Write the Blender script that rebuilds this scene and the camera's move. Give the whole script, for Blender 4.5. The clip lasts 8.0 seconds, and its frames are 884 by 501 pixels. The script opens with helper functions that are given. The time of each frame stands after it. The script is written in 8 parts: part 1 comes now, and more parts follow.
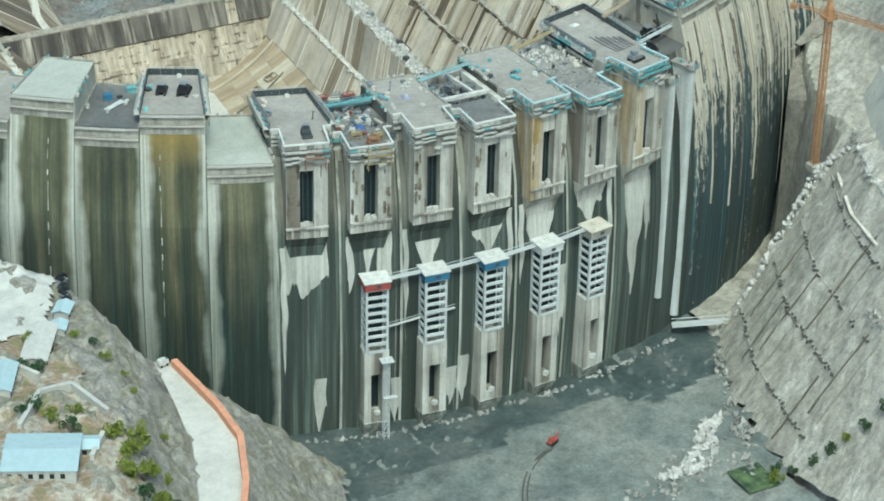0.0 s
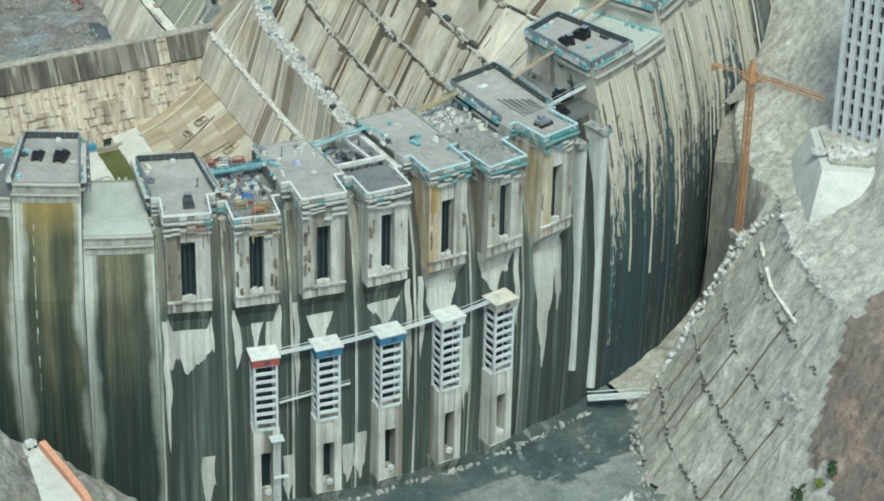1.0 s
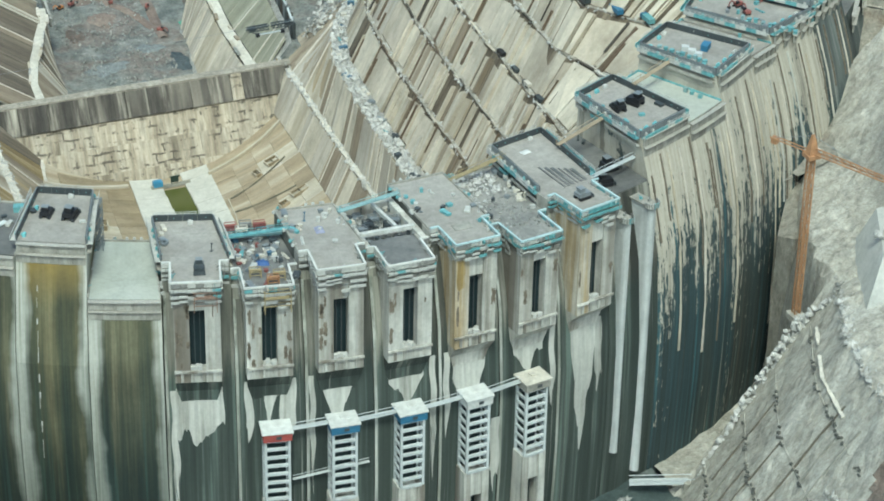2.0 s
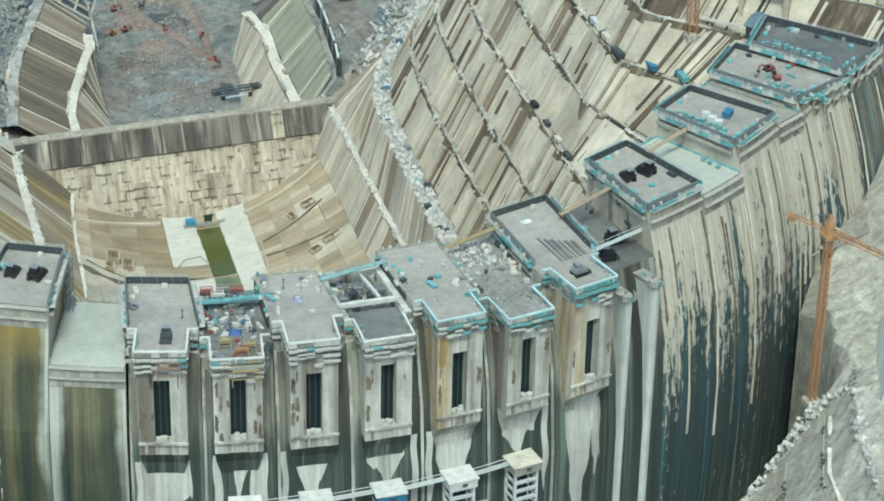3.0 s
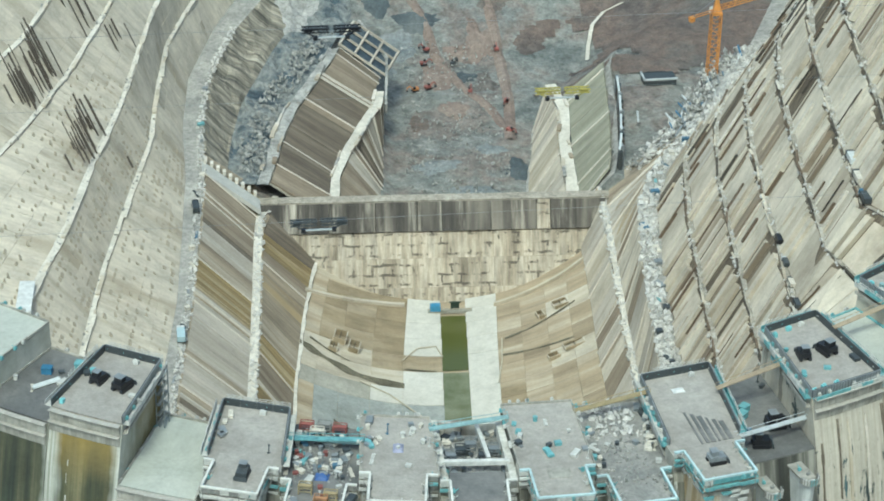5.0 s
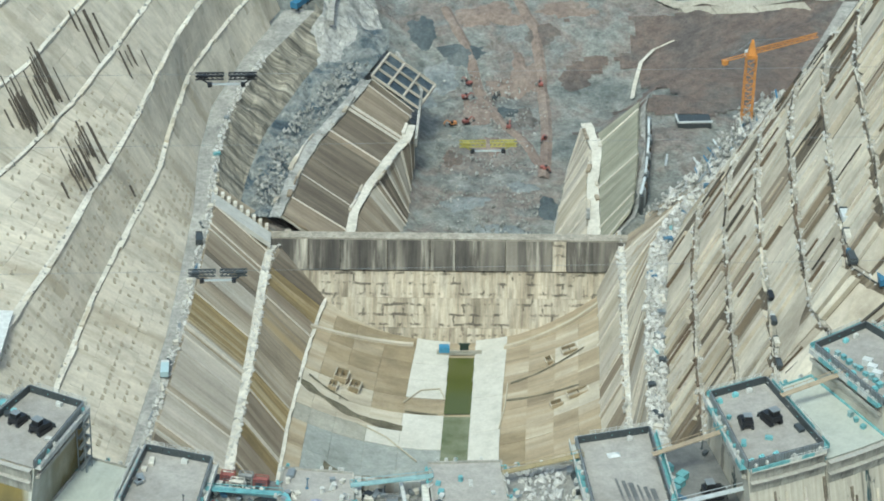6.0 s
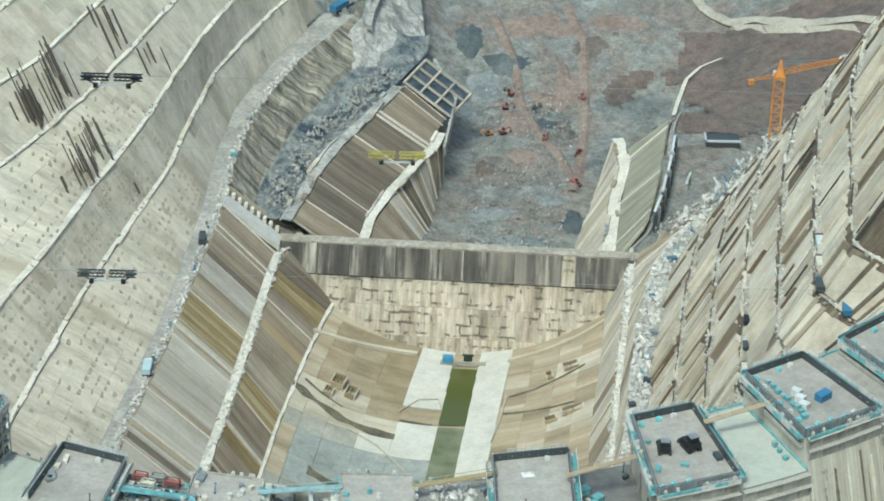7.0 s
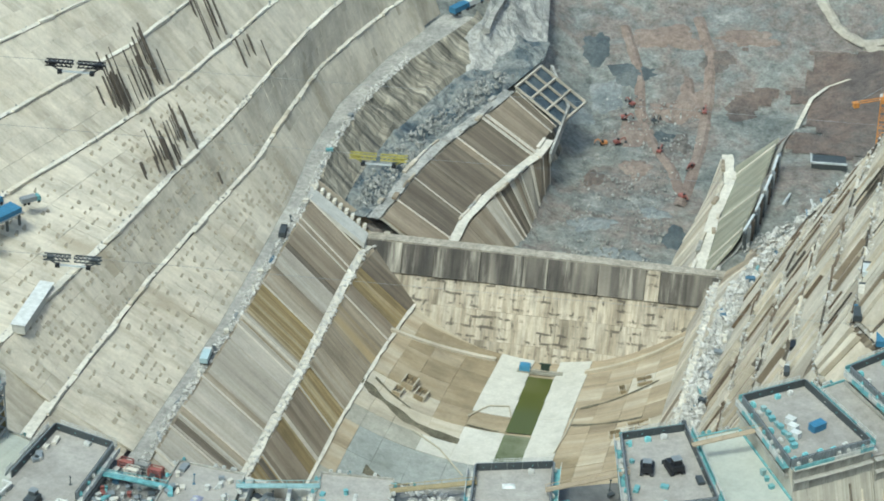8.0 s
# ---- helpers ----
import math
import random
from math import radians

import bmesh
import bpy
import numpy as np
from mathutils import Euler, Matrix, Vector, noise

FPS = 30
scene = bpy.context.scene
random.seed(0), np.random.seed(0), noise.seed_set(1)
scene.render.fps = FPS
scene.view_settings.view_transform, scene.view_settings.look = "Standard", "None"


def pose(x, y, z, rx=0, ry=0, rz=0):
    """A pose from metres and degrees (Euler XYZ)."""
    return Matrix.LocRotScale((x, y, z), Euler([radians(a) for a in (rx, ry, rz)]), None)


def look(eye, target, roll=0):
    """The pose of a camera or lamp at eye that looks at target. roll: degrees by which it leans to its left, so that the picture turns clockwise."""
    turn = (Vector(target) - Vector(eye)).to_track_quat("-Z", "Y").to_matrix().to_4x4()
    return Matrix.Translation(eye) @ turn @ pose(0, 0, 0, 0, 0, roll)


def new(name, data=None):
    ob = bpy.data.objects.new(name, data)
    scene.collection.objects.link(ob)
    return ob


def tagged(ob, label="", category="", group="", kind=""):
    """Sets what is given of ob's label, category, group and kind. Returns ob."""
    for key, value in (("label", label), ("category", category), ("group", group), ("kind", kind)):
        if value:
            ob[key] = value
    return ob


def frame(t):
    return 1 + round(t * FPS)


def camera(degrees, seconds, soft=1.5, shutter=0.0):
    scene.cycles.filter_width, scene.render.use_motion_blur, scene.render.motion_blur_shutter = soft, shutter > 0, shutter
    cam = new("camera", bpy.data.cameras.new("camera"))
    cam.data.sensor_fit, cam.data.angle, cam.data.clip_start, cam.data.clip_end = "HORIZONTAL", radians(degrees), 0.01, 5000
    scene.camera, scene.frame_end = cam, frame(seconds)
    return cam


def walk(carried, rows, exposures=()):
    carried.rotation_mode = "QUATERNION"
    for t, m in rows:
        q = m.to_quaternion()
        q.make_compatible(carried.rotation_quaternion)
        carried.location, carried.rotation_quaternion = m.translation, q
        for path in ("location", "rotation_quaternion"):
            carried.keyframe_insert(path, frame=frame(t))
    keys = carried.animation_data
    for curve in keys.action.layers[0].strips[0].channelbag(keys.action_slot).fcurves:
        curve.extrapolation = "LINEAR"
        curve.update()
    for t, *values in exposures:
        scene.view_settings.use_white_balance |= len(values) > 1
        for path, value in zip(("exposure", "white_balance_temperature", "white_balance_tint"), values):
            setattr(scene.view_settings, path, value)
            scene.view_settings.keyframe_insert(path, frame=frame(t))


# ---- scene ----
cam = camera(18.967, 8.0, soft=1.85)
PATH = [
    (0.0, look((-208.08, -368.54, 221.62), (-42.27, -64.98, 20.75), 1.179)),
    (0.5, look((-190.54, -362.56, 222.12), (-24.45, -59.29, 21.00), 1.214)),
    (0.8, look((-179.86, -358.99, 222.32), (-24.38, -69.86, 30.93), 1.254)),
    (1.0, look((-172.74, -356.53, 222.36), (-12.64, -50.43, 20.69), 1.227)),
    (1.3, look((-162.18, -352.64, 222.35), (-16.79, -58.67, 30.40), 1.316)),
    (1.5, look((-155.18, -349.96, 222.34), (-7.44, -38.02, 20.18), 1.208)),
    (1.7, look((-148.18, -347.26, 222.33), (-12.97, -48.62, 30.14), 1.191)),
    (2.8, look((-109.61, -332.08, 222.15), (1.37, -24.28, 28.89), 1.163)),
    (3.0, look((-102.59, -329.25, 222.05), (9.37, -3.59, 18.56), 1.211)),
    (3.3, look((-92.09, -324.92, 221.79), (5.21, -12.71, 28.24), 1.365)),
    (3.5, look((-85.16, -321.85, 221.61), (7.42, 9.56, 17.66), 1.292)),
    (3.8, look((-74.94, -316.86, 221.47), (-0.72, 1.25, 27.31), 1.379)),
    (4.0, look((-68.24, -313.41, 221.40), (0.31, 23.40, 16.79), 1.541)),
    (4.2, look((-61.63, -309.96, 221.31), (-5.02, 11.55, 26.82), 1.563)),
    (4.5, look((-51.84, -304.66, 221.23), (-3.20, 35.46, 16.41), 1.665)),
    (4.7, look((-45.35, -300.99, 221.31), (-5.19, 22.82, 26.55), 1.416)),
    (5.0, look((-35.50, -295.82, 221.50), (-0.59, 45.72, 16.25), 1.592)),
    (5.2, look((-28.75, -292.96, 221.54), (-0.24, 32.24, 27.04), 1.565)),
    (6.3, look((10.41, -284.57, 221.60), (10.82, 42.29, 27.80), 1.314)),
    (6.5, look((17.73, -283.87, 221.64), (12.73, 60.16, 17.63), 1.336)),
    (6.8, look((28.76, -282.93, 221.73), (15.85, 43.71, 27.98), 1.564)),
    (7.0, look((36.24, -282.18, 221.76), (16.88, 61.43, 17.91), 1.418)),
    (7.3, look((47.71, -280.59, 221.77), (13.46, 44.43, 27.88), 1.565)),
    (7.5, look((55.33, -279.27, 221.77), (11.82, 61.94, 17.61), 1.383)),
    (7.7, look((62.79, -277.81, 221.77), (15.12, 45.41, 27.71), 1.289)),
    (8.0, look((73.77, -275.48, 221.78), (14.40, 63.27, 17.51), 1.285)),
]
walk(cam, PATH, [(0.0, 0.70, 6050, -13), (3.5, 0.70, 6050, -12), (8.0, 0.75, 6130, -10)])

# ---- world and light: thin overcast, soft high sun from upstream left ----
world = bpy.data.worlds.new("sky")
scene.world = world
world.use_nodes = True
wn, wl_ = world.node_tree.nodes, world.node_tree.links
sky = wn.new("ShaderNodeTexSky")
sky.sky_type, sky.sun_disc = "NISHITA", False
sky.sun_elevation, sky.sun_rotation = radians(58), radians(200)
sky.air_density, sky.dust_density = 1.0, 3.0
wn["Background"].inputs["Strength"].default_value = 0.14
wl_.new(sky.outputs["Color"], wn["Background"].inputs["Color"])

sun = new("sun", bpy.data.lights.new("sun", "SUN"))
sun.data.energy, sun.data.angle, sun.data.color = 1.5, radians(12), (1.0, 0.97, 0.92)
sun.matrix_world = look((-70, -190, 325), (0, 0, 0))

# ---- mesh helpers ----
CX, CY = 4.0, 128.0


def polar(a, r, z=0.0):
    """A point of the dam: degrees from its axis, metres from the arc's centre, height."""
    return Vector((CX + r * math.sin(radians(a)), CY - r * math.cos(radians(a)), z))


def face_r(z):
    """Radius of the upstream face at a height."""
    return float(np.interp(z, [-62, -40, -25, -10, 1, 8, 16], [130.6, 131.4, 131.3, 130.0, 127.3, 125.0, 122.2]))


class Geo:
    """Vertices and faces of one mesh."""

    def __init__(self):
        self.v, self.f = [], []

    def add(self, verts, faces):
        n = len(self.v)
        self.v += [tuple(v) for v in verts]
        self.f += [[n + i for i in f] for f in faces]
        return self

    def box(self, c, s, rz=0.0, rx=0.0, ry=0.0):
        m = Matrix.Translation(c) @ Euler((radians(rx), radians(ry), radians(rz))).to_matrix().to_4x4()
        v = [m @ Vector((x * s[0] / 2, y * s[1] / 2, z * s[2] / 2)) for z in (-1, 1) for y in (-1, 1) for x in (-1, 1)]
        return self.add(v, [(0, 2, 3, 1), (4, 5, 7, 6), (0, 1, 5, 4), (2, 6, 7, 3), (0, 4, 6, 2), (1, 3, 7, 5)])

    def beam(self, a, b, w, h=None):
        """A square bar from a to b."""
        a, b = Vector(a), Vector(b)
        d = (b - a).normalized()
        side = d.cross(Vector((0, 0, 1)))
        side = side.normalized() if side.length > 1e-4 else Vector((1, 0, 0))
        up = side.cross(d)
        h = h or w
        v = [p + side * (x * w / 2) + up * (y * h / 2) for p in (a, b) for x, y in ((-1, -1), (1, -1), (1, 1), (-1, 1))]
        return self.add(v, [(3, 2, 1, 0), (4, 5, 6, 7), (0, 1, 5, 4), (1, 2, 6, 5), (2, 3, 7, 6), (3, 0, 4, 7)])

    def tube(self, a, b, r, r2=None, n=8):
        a, b = Vector(a), Vector(b)
        d = (b - a).normalized()
        side = d.orthogonal().normalized()
        up = side.cross(d)
        r2 = r if r2 is None else r2
        v = [p + (side * math.cos(k * math.tau / n) + up * math.sin(k * math.tau / n)) * q for p, q in ((a, r), (b, r2)) for k in range(n)]
        f = [(k, (k + 1) % n, n + (k + 1) % n, n + k) for k in range(n)] + [tuple(range(n))[::-1], tuple(range(n, 2 * n))]
        return self.add(v, f)

    def rings(self, rings, caps=True):
        """Lofts closed rings of equally many points."""
        n = len(rings[0])
        v = [p for ring in rings for p in ring]
        f = [(i * n + k, i * n + (k + 1) % n, (i + 1) * n + (k + 1) % n, (i + 1) * n + k) for i in range(len(rings) - 1) for k in range(n)]
        if caps:
            f += [tuple(range(n))[::-1], tuple(range((len(rings) - 1) * n, len(rings) * n))]
        return self.add(v, f)

    def prism(self, poly, z0, z1):
        return self.rings([[Vector((p[0], p[1], z0)) for p in poly], [Vector((p[0], p[1], z1)) for p in poly]])

    def sheet(self, rows):
        """A grid of points, row by row."""
        n = len(rows[0])
        v = [p for row in rows for p in row]
        f = [(i * n + k, i * n + k + 1, (i + 1) * n + k + 1, (i + 1) * n + k) for i in range(len(rows) - 1) for k in range(n - 1)]
        return self.add(v, f)

    def mesh(self, name, mat, smooth=False):
        me = bpy.data.meshes.new(name)
        me.from_pydata(self.v, [], self.f)
        me.materials.append(mat)
        bm = bmesh.new()
        bm.from_mesh(me)
        bmesh.ops.recalc_face_normals(bm, faces=bm.faces)
        bm.to_mesh(me)
        bm.free()
        if smooth:
            me.polygons.foreach_set("use_smooth", [True] * len(me.polygons))
        return me


def part(name, geo, mat, parent=None, label="", smooth=False, at=None):
    """Links geometry as one mesh object, under a thing or under a part."""
    ob = new(name, geo.mesh(name, mat, smooth) if isinstance(geo, Geo) else geo)
    if at is not None:
        ob.matrix_basis = at
    if parent:
        ob.parent = parent
    if label:
        ob["label"] = label
    return ob


def thing(name, label, category, group="", kind="", at=None):
    """An Empty that carries the parts of a thing."""
    ob = new(name)
    if at is not None:
        ob.matrix_basis = at
    return tagged(ob, label, category, group, kind)


# ---- materials ----
def material(name, rough=0.85, metal=0.0):
    m = bpy.data.materials.new(name)
    m.use_nodes = True
    b = m.node_tree.nodes["Principled BSDF"]
    b.inputs["Roughness"].default_value, b.inputs["Metallic"].default_value = rough, metal
    return m, m.node_tree.nodes, m.node_tree.links, b


def coords(n, l, scale, rotate=(0, 0, 0), kind="Object"):
    tc, mp = n.new("ShaderNodeTexCoord"), n.new("ShaderNodeMapping")
    mp.inputs["Scale"].default_value = scale
    mp.inputs["Rotation"].default_value = [radians(a) for a in rotate]
    l.new(tc.outputs[kind], mp.inputs["Vector"])
    return mp.outputs["Vector"]


def noise_node(n, l, vec, scale=1.0, detail=4.0, rough=0.6, shift=None):
    t = n.new("ShaderNodeTexNoise")
    t.inputs["Scale"].default_value, t.inputs["Detail"].default_value, t.inputs["Roughness"].default_value = scale, detail, rough
    if shift is not None:
        a = n.new("ShaderNodeVectorMath")
        l.new(vec, a.inputs[0])
        l.new(shift, a.inputs[1])
        vec = a.outputs[0]
    l.new(vec, t.inputs["Vector"])
    return t.outputs["Fac"]


def ramp(n, l, fac, stops):
    r = n.new("ShaderNodeValToRGB")
    e = r.color_ramp.elements
    while len(e) < len(stops):
        e.new(0.5)
    for k, (p, c) in enumerate(stops):
        e[k].position, e[k].color = p, (*c, 1) if isinstance(c, tuple) else (c, c, c, 1)
    l.new(fac, r.inputs["Fac"])
    return r.outputs["Color"]


def mix(n, l, fac, a, b, how="MIX"):
    m = n.new("ShaderNodeMix")
    m.data_type, m.blend_type = "RGBA", how
    for sock, val in ((m.inputs[0], fac), (m.inputs[6], a), (m.inputs[7], b)):
        if isinstance(val, (int, float)):
            sock.default_value = val
        elif isinstance(val, tuple):
            sock.default_value = (*val, 1)
        else:
            l.new(val, sock)
    return m.outputs[2]


def bump(n, l, b, height, strength=0.5, dist=0.3):
    k = n.new("ShaderNodeBump")
    k.inputs["Strength"].default_value, k.inputs["Distance"].default_value = strength, dist
    l.new(height, k.inputs["Height"])
    l.new(k.outputs["Normal"], b.inputs["Normal"])


def spread(n, l, amount=40.0):
    """A shift of the pattern that differs from object to object."""
    o, m = n.new("ShaderNodeObjectInfo"), n.new("ShaderNodeVectorMath")
    m.operation = "SCALE"
    m.inputs[3].default_value = amount
    c = n.new("ShaderNodeCombineXYZ")
    l.new(o.outputs["Random"], c.inputs[0])
    l.new(o.outputs["Random"], c.inputs[1])
    l.new(o.outputs["Random"], c.inputs[2])
    l.new(c.outputs[0], m.inputs[0])
    return m.outputs[0], o.outputs["Random"]


def streaked(name, along, dark, base, pale, lo=0.40, hi=0.62, fine=1.0, rough=0.85, blotch=0.35, tint=None, piece=0.0, hard=0.75, tint_at=0.55, scatter=60.0):
    """Concrete with run-off streaks. along: the pattern's scale on each axis, small along the streaks."""
    m, n, l, b = material(name, rough)
    sh, rnd = spread(n, l, scatter)
    v = coords(n, l, along)
    s1 = noise_node(n, l, v, 1.0, 5, 0.65, sh)
    v2 = coords(n, l, tuple(a * 3.1 for a in along))
    s2 = noise_node(n, l, v2, 1.0, 4, 0.6, sh)
    c = ramp(n, l, s1, [(lo - 0.1, dark), ((lo + hi) / 2, base), (hi + 0.08, pale)])
    c2 = ramp(n, l, s2, [(0.35, 0.55), (0.55, 1.0), (0.75, 1.3)])
    c = mix(n, l, hard, c, c2, "MULTIPLY")
    iso = coords(n, l, (1, 1, 1))
    s3 = noise_node(n, l, iso, 0.11, 6, 0.7)
    c = mix(n, l, blotch, c, ramp(n, l, s3, [(0.3, 0.45), (0.5, 1.0), (0.7, 1.35)]), "MULTIPLY")
    if tint:
        s4 = noise_node(n, l, v, 0.45, 3, 0.5, sh)
        c = mix(n, l, ramp(n, l, s4, [(tint_at, 0.0), (tint_at + 0.12, 0.8)]), c, tint)
    if piece:
        c = mix(n, l, piece, c, ramp(n, l, rnd, [(0.0, 0.55), (0.5, 1.0), (1.0, 1.4)]), "MULTIPLY")
    s5 = noise_node(n, l, iso, 1.7 * fine, 6, 0.7)
    c = mix(n, l, 0.22, c, ramp(n, l, s5, [(0.3, 0.6), (0.7, 1.35)]), "MULTIPLY")
    l.new(c, b.inputs["Base Color"])
    bump(n, l, b, s5, 0.6, 0.25)
    return m


def rocky(name, cols, scale=0.05, rough=0.95, relief=1.2, stretch=(1, 1, 1), grain=1.0):
    m, n, l, b = material(name, rough)
    v = coords(n, l, stretch)
    s1 = noise_node(n, l, v, scale, 8, 0.65)
    s2 = noise_node(n, l, v, scale * 7, 7, 0.7)
    s3 = noise_node(n, l, v, scale * 30, 4, 0.7)
    c = ramp(n, l, s1, [(0.28 + 0.44 * k / (len(cols) - 1), q) for k, q in enumerate(cols)])
    c = mix(n, l, 0.7 * grain, c, ramp(n, l, s2, [(0.3, 0.45), (0.5, 1.0), (0.72, 1.5)]), "MULTIPLY")
    c = mix(n, l, 0.5 * grain, c, ramp(n, l, s3, [(0.3, 0.5), (0.7, 1.45)]), "MULTIPLY")
    l.new(c, b.inputs["Base Color"])
    bump(n, l, b, s2, 0.8, relief)
    return m


def painted(name, col, rough=0.55, metal=0.0, wear=0.3):
    m, n, l, b = material(name, rough, metal)
    v = coords(n, l, (1, 1, 1))
    s = noise_node(n, l, v, 0.9, 6, 0.7)
    _, rnd = spread(n, l)
    c = mix(n, l, wear, col, ramp(n, l, s, [(0.3, 0.45), (0.6, 1.15)]), "MULTIPLY")
    c = mix(n, l, 0.3, c, ramp(n, l, rnd, [(0, 0.7), (1, 1.25)]), "MULTIPLY")
    l.new(c, b.inputs["Base Color"])
    bump(n, l, b, s, 0.2, 0.05)
    return m


def dam_face(name, wet_z, spread_z, dark, base, pale, wet, lo, hi):
    """Dam concrete: vertical streaks, and a wet, algae-dark stain with a ragged upper edge low on the face."""
    m, n, l, b = material(name, 0.8)
    sh, rnd = spread(n, l, 80.0)
    broad = noise_node(n, l, coords(n, l, (0.16, 0.03, 0.006)), 1.0, 3, 0.5, sh)
    mid_ = noise_node(n, l, coords(n, l, (0.55, 0.06, 0.012)), 1.0, 4, 0.6, sh)
    thin = noise_node(n, l, coords(n, l, (1.7, 0.1, 0.02)), 1.0, 3, 0.6, sh)
    c = ramp(n, l, mid_, [(lo, dark), ((lo + hi) / 2, base), (hi, pale)])
    c = mix(n, l, 0.8, c, ramp(n, l, broad, [(0.32, 0.45), (0.5, 1.0), (0.66, 1.5)]), "MULTIPLY")
    tc, sep = n.new("ShaderNodeTexCoord"), n.new("ShaderNodeSeparateXYZ")
    l.new(tc.outputs["Object"], sep.inputs[0])
    jag = noise_node(n, l, coords(n, l, (0.9, 0.1, 0.05)), 1.0, 5, 0.7, sh)
    a = n.new("ShaderNodeMath")
    a.operation = "MULTIPLY_ADD"
    l.new(jag, a.inputs[0])
    a.inputs[1].default_value = -2.2 * spread_z
    l.new(sep.outputs["Z"], a.inputs[2])
    r = n.new("ShaderNodeMapRange")
    r.inputs["From Min"].default_value, r.inputs["From Max"].default_value = wet_z - 1.1 * spread_z - 2.5, wet_z - 1.1 * spread_z + 2.5
    r.inputs["To Min"].default_value, r.inputs["To Max"].default_value = 0.86, 0.0
    l.new(a.outputs[0], r.inputs["Value"])
    wetc = mix(n, l, 0.75, wet, ramp(n, l, mid_, [(0.35, 0.5), (0.55, 1.0), (0.68, 3.2)]), "MULTIPLY")
    c = mix(n, l, r.outputs[0], c, wetc)
    drip = ramp(n, l, thin, [(0.63, 0.0), (0.75, 0.5)])
    c = mix(n, l, drip, c, (0.42, 0.42, 0.37))
    iso = coords(n, l, (1, 1, 1))
    s5 = noise_node(n, l, iso, 1.3, 6, 0.7)
    c = mix(n, l, 0.2, c, ramp(n, l, s5, [(0.3, 0.6), (0.7, 1.35)]), "MULTIPLY")
    l.new(c, b.inputs["Base Color"])
    bump(n, l, b, s5, 0.5, 0.2)
    return m


def calc(n, l, how, a, b_, c_=None):
    k = n.new("ShaderNodeMath")
    k.operation = how
    for sock, val in zip(k.inputs, (a, b_, c_)):
        if isinstance(val, (int, float)):
            sock.default_value = val
        elif val is not None:
            l.new(val, sock)
    return k.outputs[0]


def dripping_face(name, z_dry, z_wet, lift, pale, mid_, wet):
    """Dam concrete cast in lifts: dark drips start at each lift joint and close up to a wet skin low down."""
    m, n, l, b = material(name, 0.8)
    sh, rnd = spread(n, l, 80.0)
    tc, sep = n.new("ShaderNodeTexCoord"), n.new("ShaderNodeSeparateXYZ")
    l.new(tc.outputs["Object"], sep.inputs[0])
    level = calc(n, l, "DIVIDE", sep.outputs["Z"], lift)
    step_, part_ = calc(n, l, "FLOOR", level, 0.0), calc(n, l, "FRACT", level, 0.0)
    cmb = n.new("ShaderNodeCombineXYZ")
    l.new(sep.outputs["X"], cmb.inputs[0])
    l.new(calc(n, l, "MULTIPLY", step_, 0.9), cmb.inputs[2])
    cell = noise_node(n, l, cmb.outputs[0], 0.85, 4, 0.7, sh)
    col = noise_node(n, l, coords(n, l, (0.42, 0.03, 0.004)), 1.0, 5, 0.65, sh)
    fine_ = noise_node(n, l, coords(n, l, (1.5, 0.1, 0.02)), 1.0, 4, 0.6, sh)
    r = n.new("ShaderNodeMapRange")
    r.inputs["From Min"].default_value, r.inputs["From Max"].default_value = z_dry, z_wet
    l.new(sep.outputs["Z"], r.inputs["Value"])
    rag = noise_node(n, l, coords(n, l, (1.2, 0.05, 0.24)), 1.0, 6, 0.72, sh)
    fleck = noise_node(n, l, coords(n, l, (2.0, 0.08, 0.5)), 1.0, 4, 0.65, sh)
    v = calc(n, l, "MULTIPLY_ADD", r.outputs[0], 0.62, calc(n, l, "MULTIPLY_ADD", part_, 0.06, rag))
    v = calc(n, l, "MULTIPLY_ADD", calc(n, l, "SUBTRACT", cell, 0.5), 0.5, v)
    v = calc(n, l, "MULTIPLY_ADD", calc(n, l, "SUBTRACT", fleck, 0.5), 0.95, v)
    v = calc(n, l, "MULTIPLY_ADD", calc(n, l, "SUBTRACT", col, 0.5), -1.5, v)
    fac = ramp(n, l, v, [(0.78, 0.0), (0.86, 0.94)])
    c = ramp(n, l, fine_, [(0.3, mid_), (0.6, pale)])
    c = mix(n, l, 0.55, c, ramp(n, l, col, [(0.3, 0.6), (0.5, 1.0), (0.7, 1.2)]), "MULTIPLY")
    tone = noise_node(n, l, coords(n, l, (0.06, 0.02, 0.01)), 1.0, 3, 0.5, sh)
    skin = mix(n, l, ramp(n, l, tone, [(0.47, 0.0), (0.63, 1.0)]), wet, (0.026, 0.037, 0.031))
    c = mix(n, l, fac, c, mix(n, l, 0.8, skin, ramp(n, l, fine_, [(0.35, 0.45), (0.58, 1.3), (0.7, 3.6)]), "MULTIPLY"))
    run = noise_node(n, l, coords(n, l, (1.15, 0.05, 0.012)), 1.0, 4, 0.65, sh)
    c = mix(n, l, ramp(n, l, run, [(0.64, 0.0), (0.70, 0.7)]), c, (0.36, 0.35, 0.30))
    c = mix(n, l, ramp(n, l, run, [(0.34, 0.7), (0.40, 0.0)]), c, (0.10, 0.09, 0.07))
    s5 = noise_node(n, l, coords(n, l, (1, 1, 1)), 1.1, 6, 0.7)
    c = mix(n, l, 0.25, c, ramp(n, l, s5, [(0.3, 0.6), (0.7, 1.35)]), "MULTIPLY")
    l.new(c, b.inputs["Base Color"])
    bump(n, l, b, s5, 0.4, 0.2)
    return m


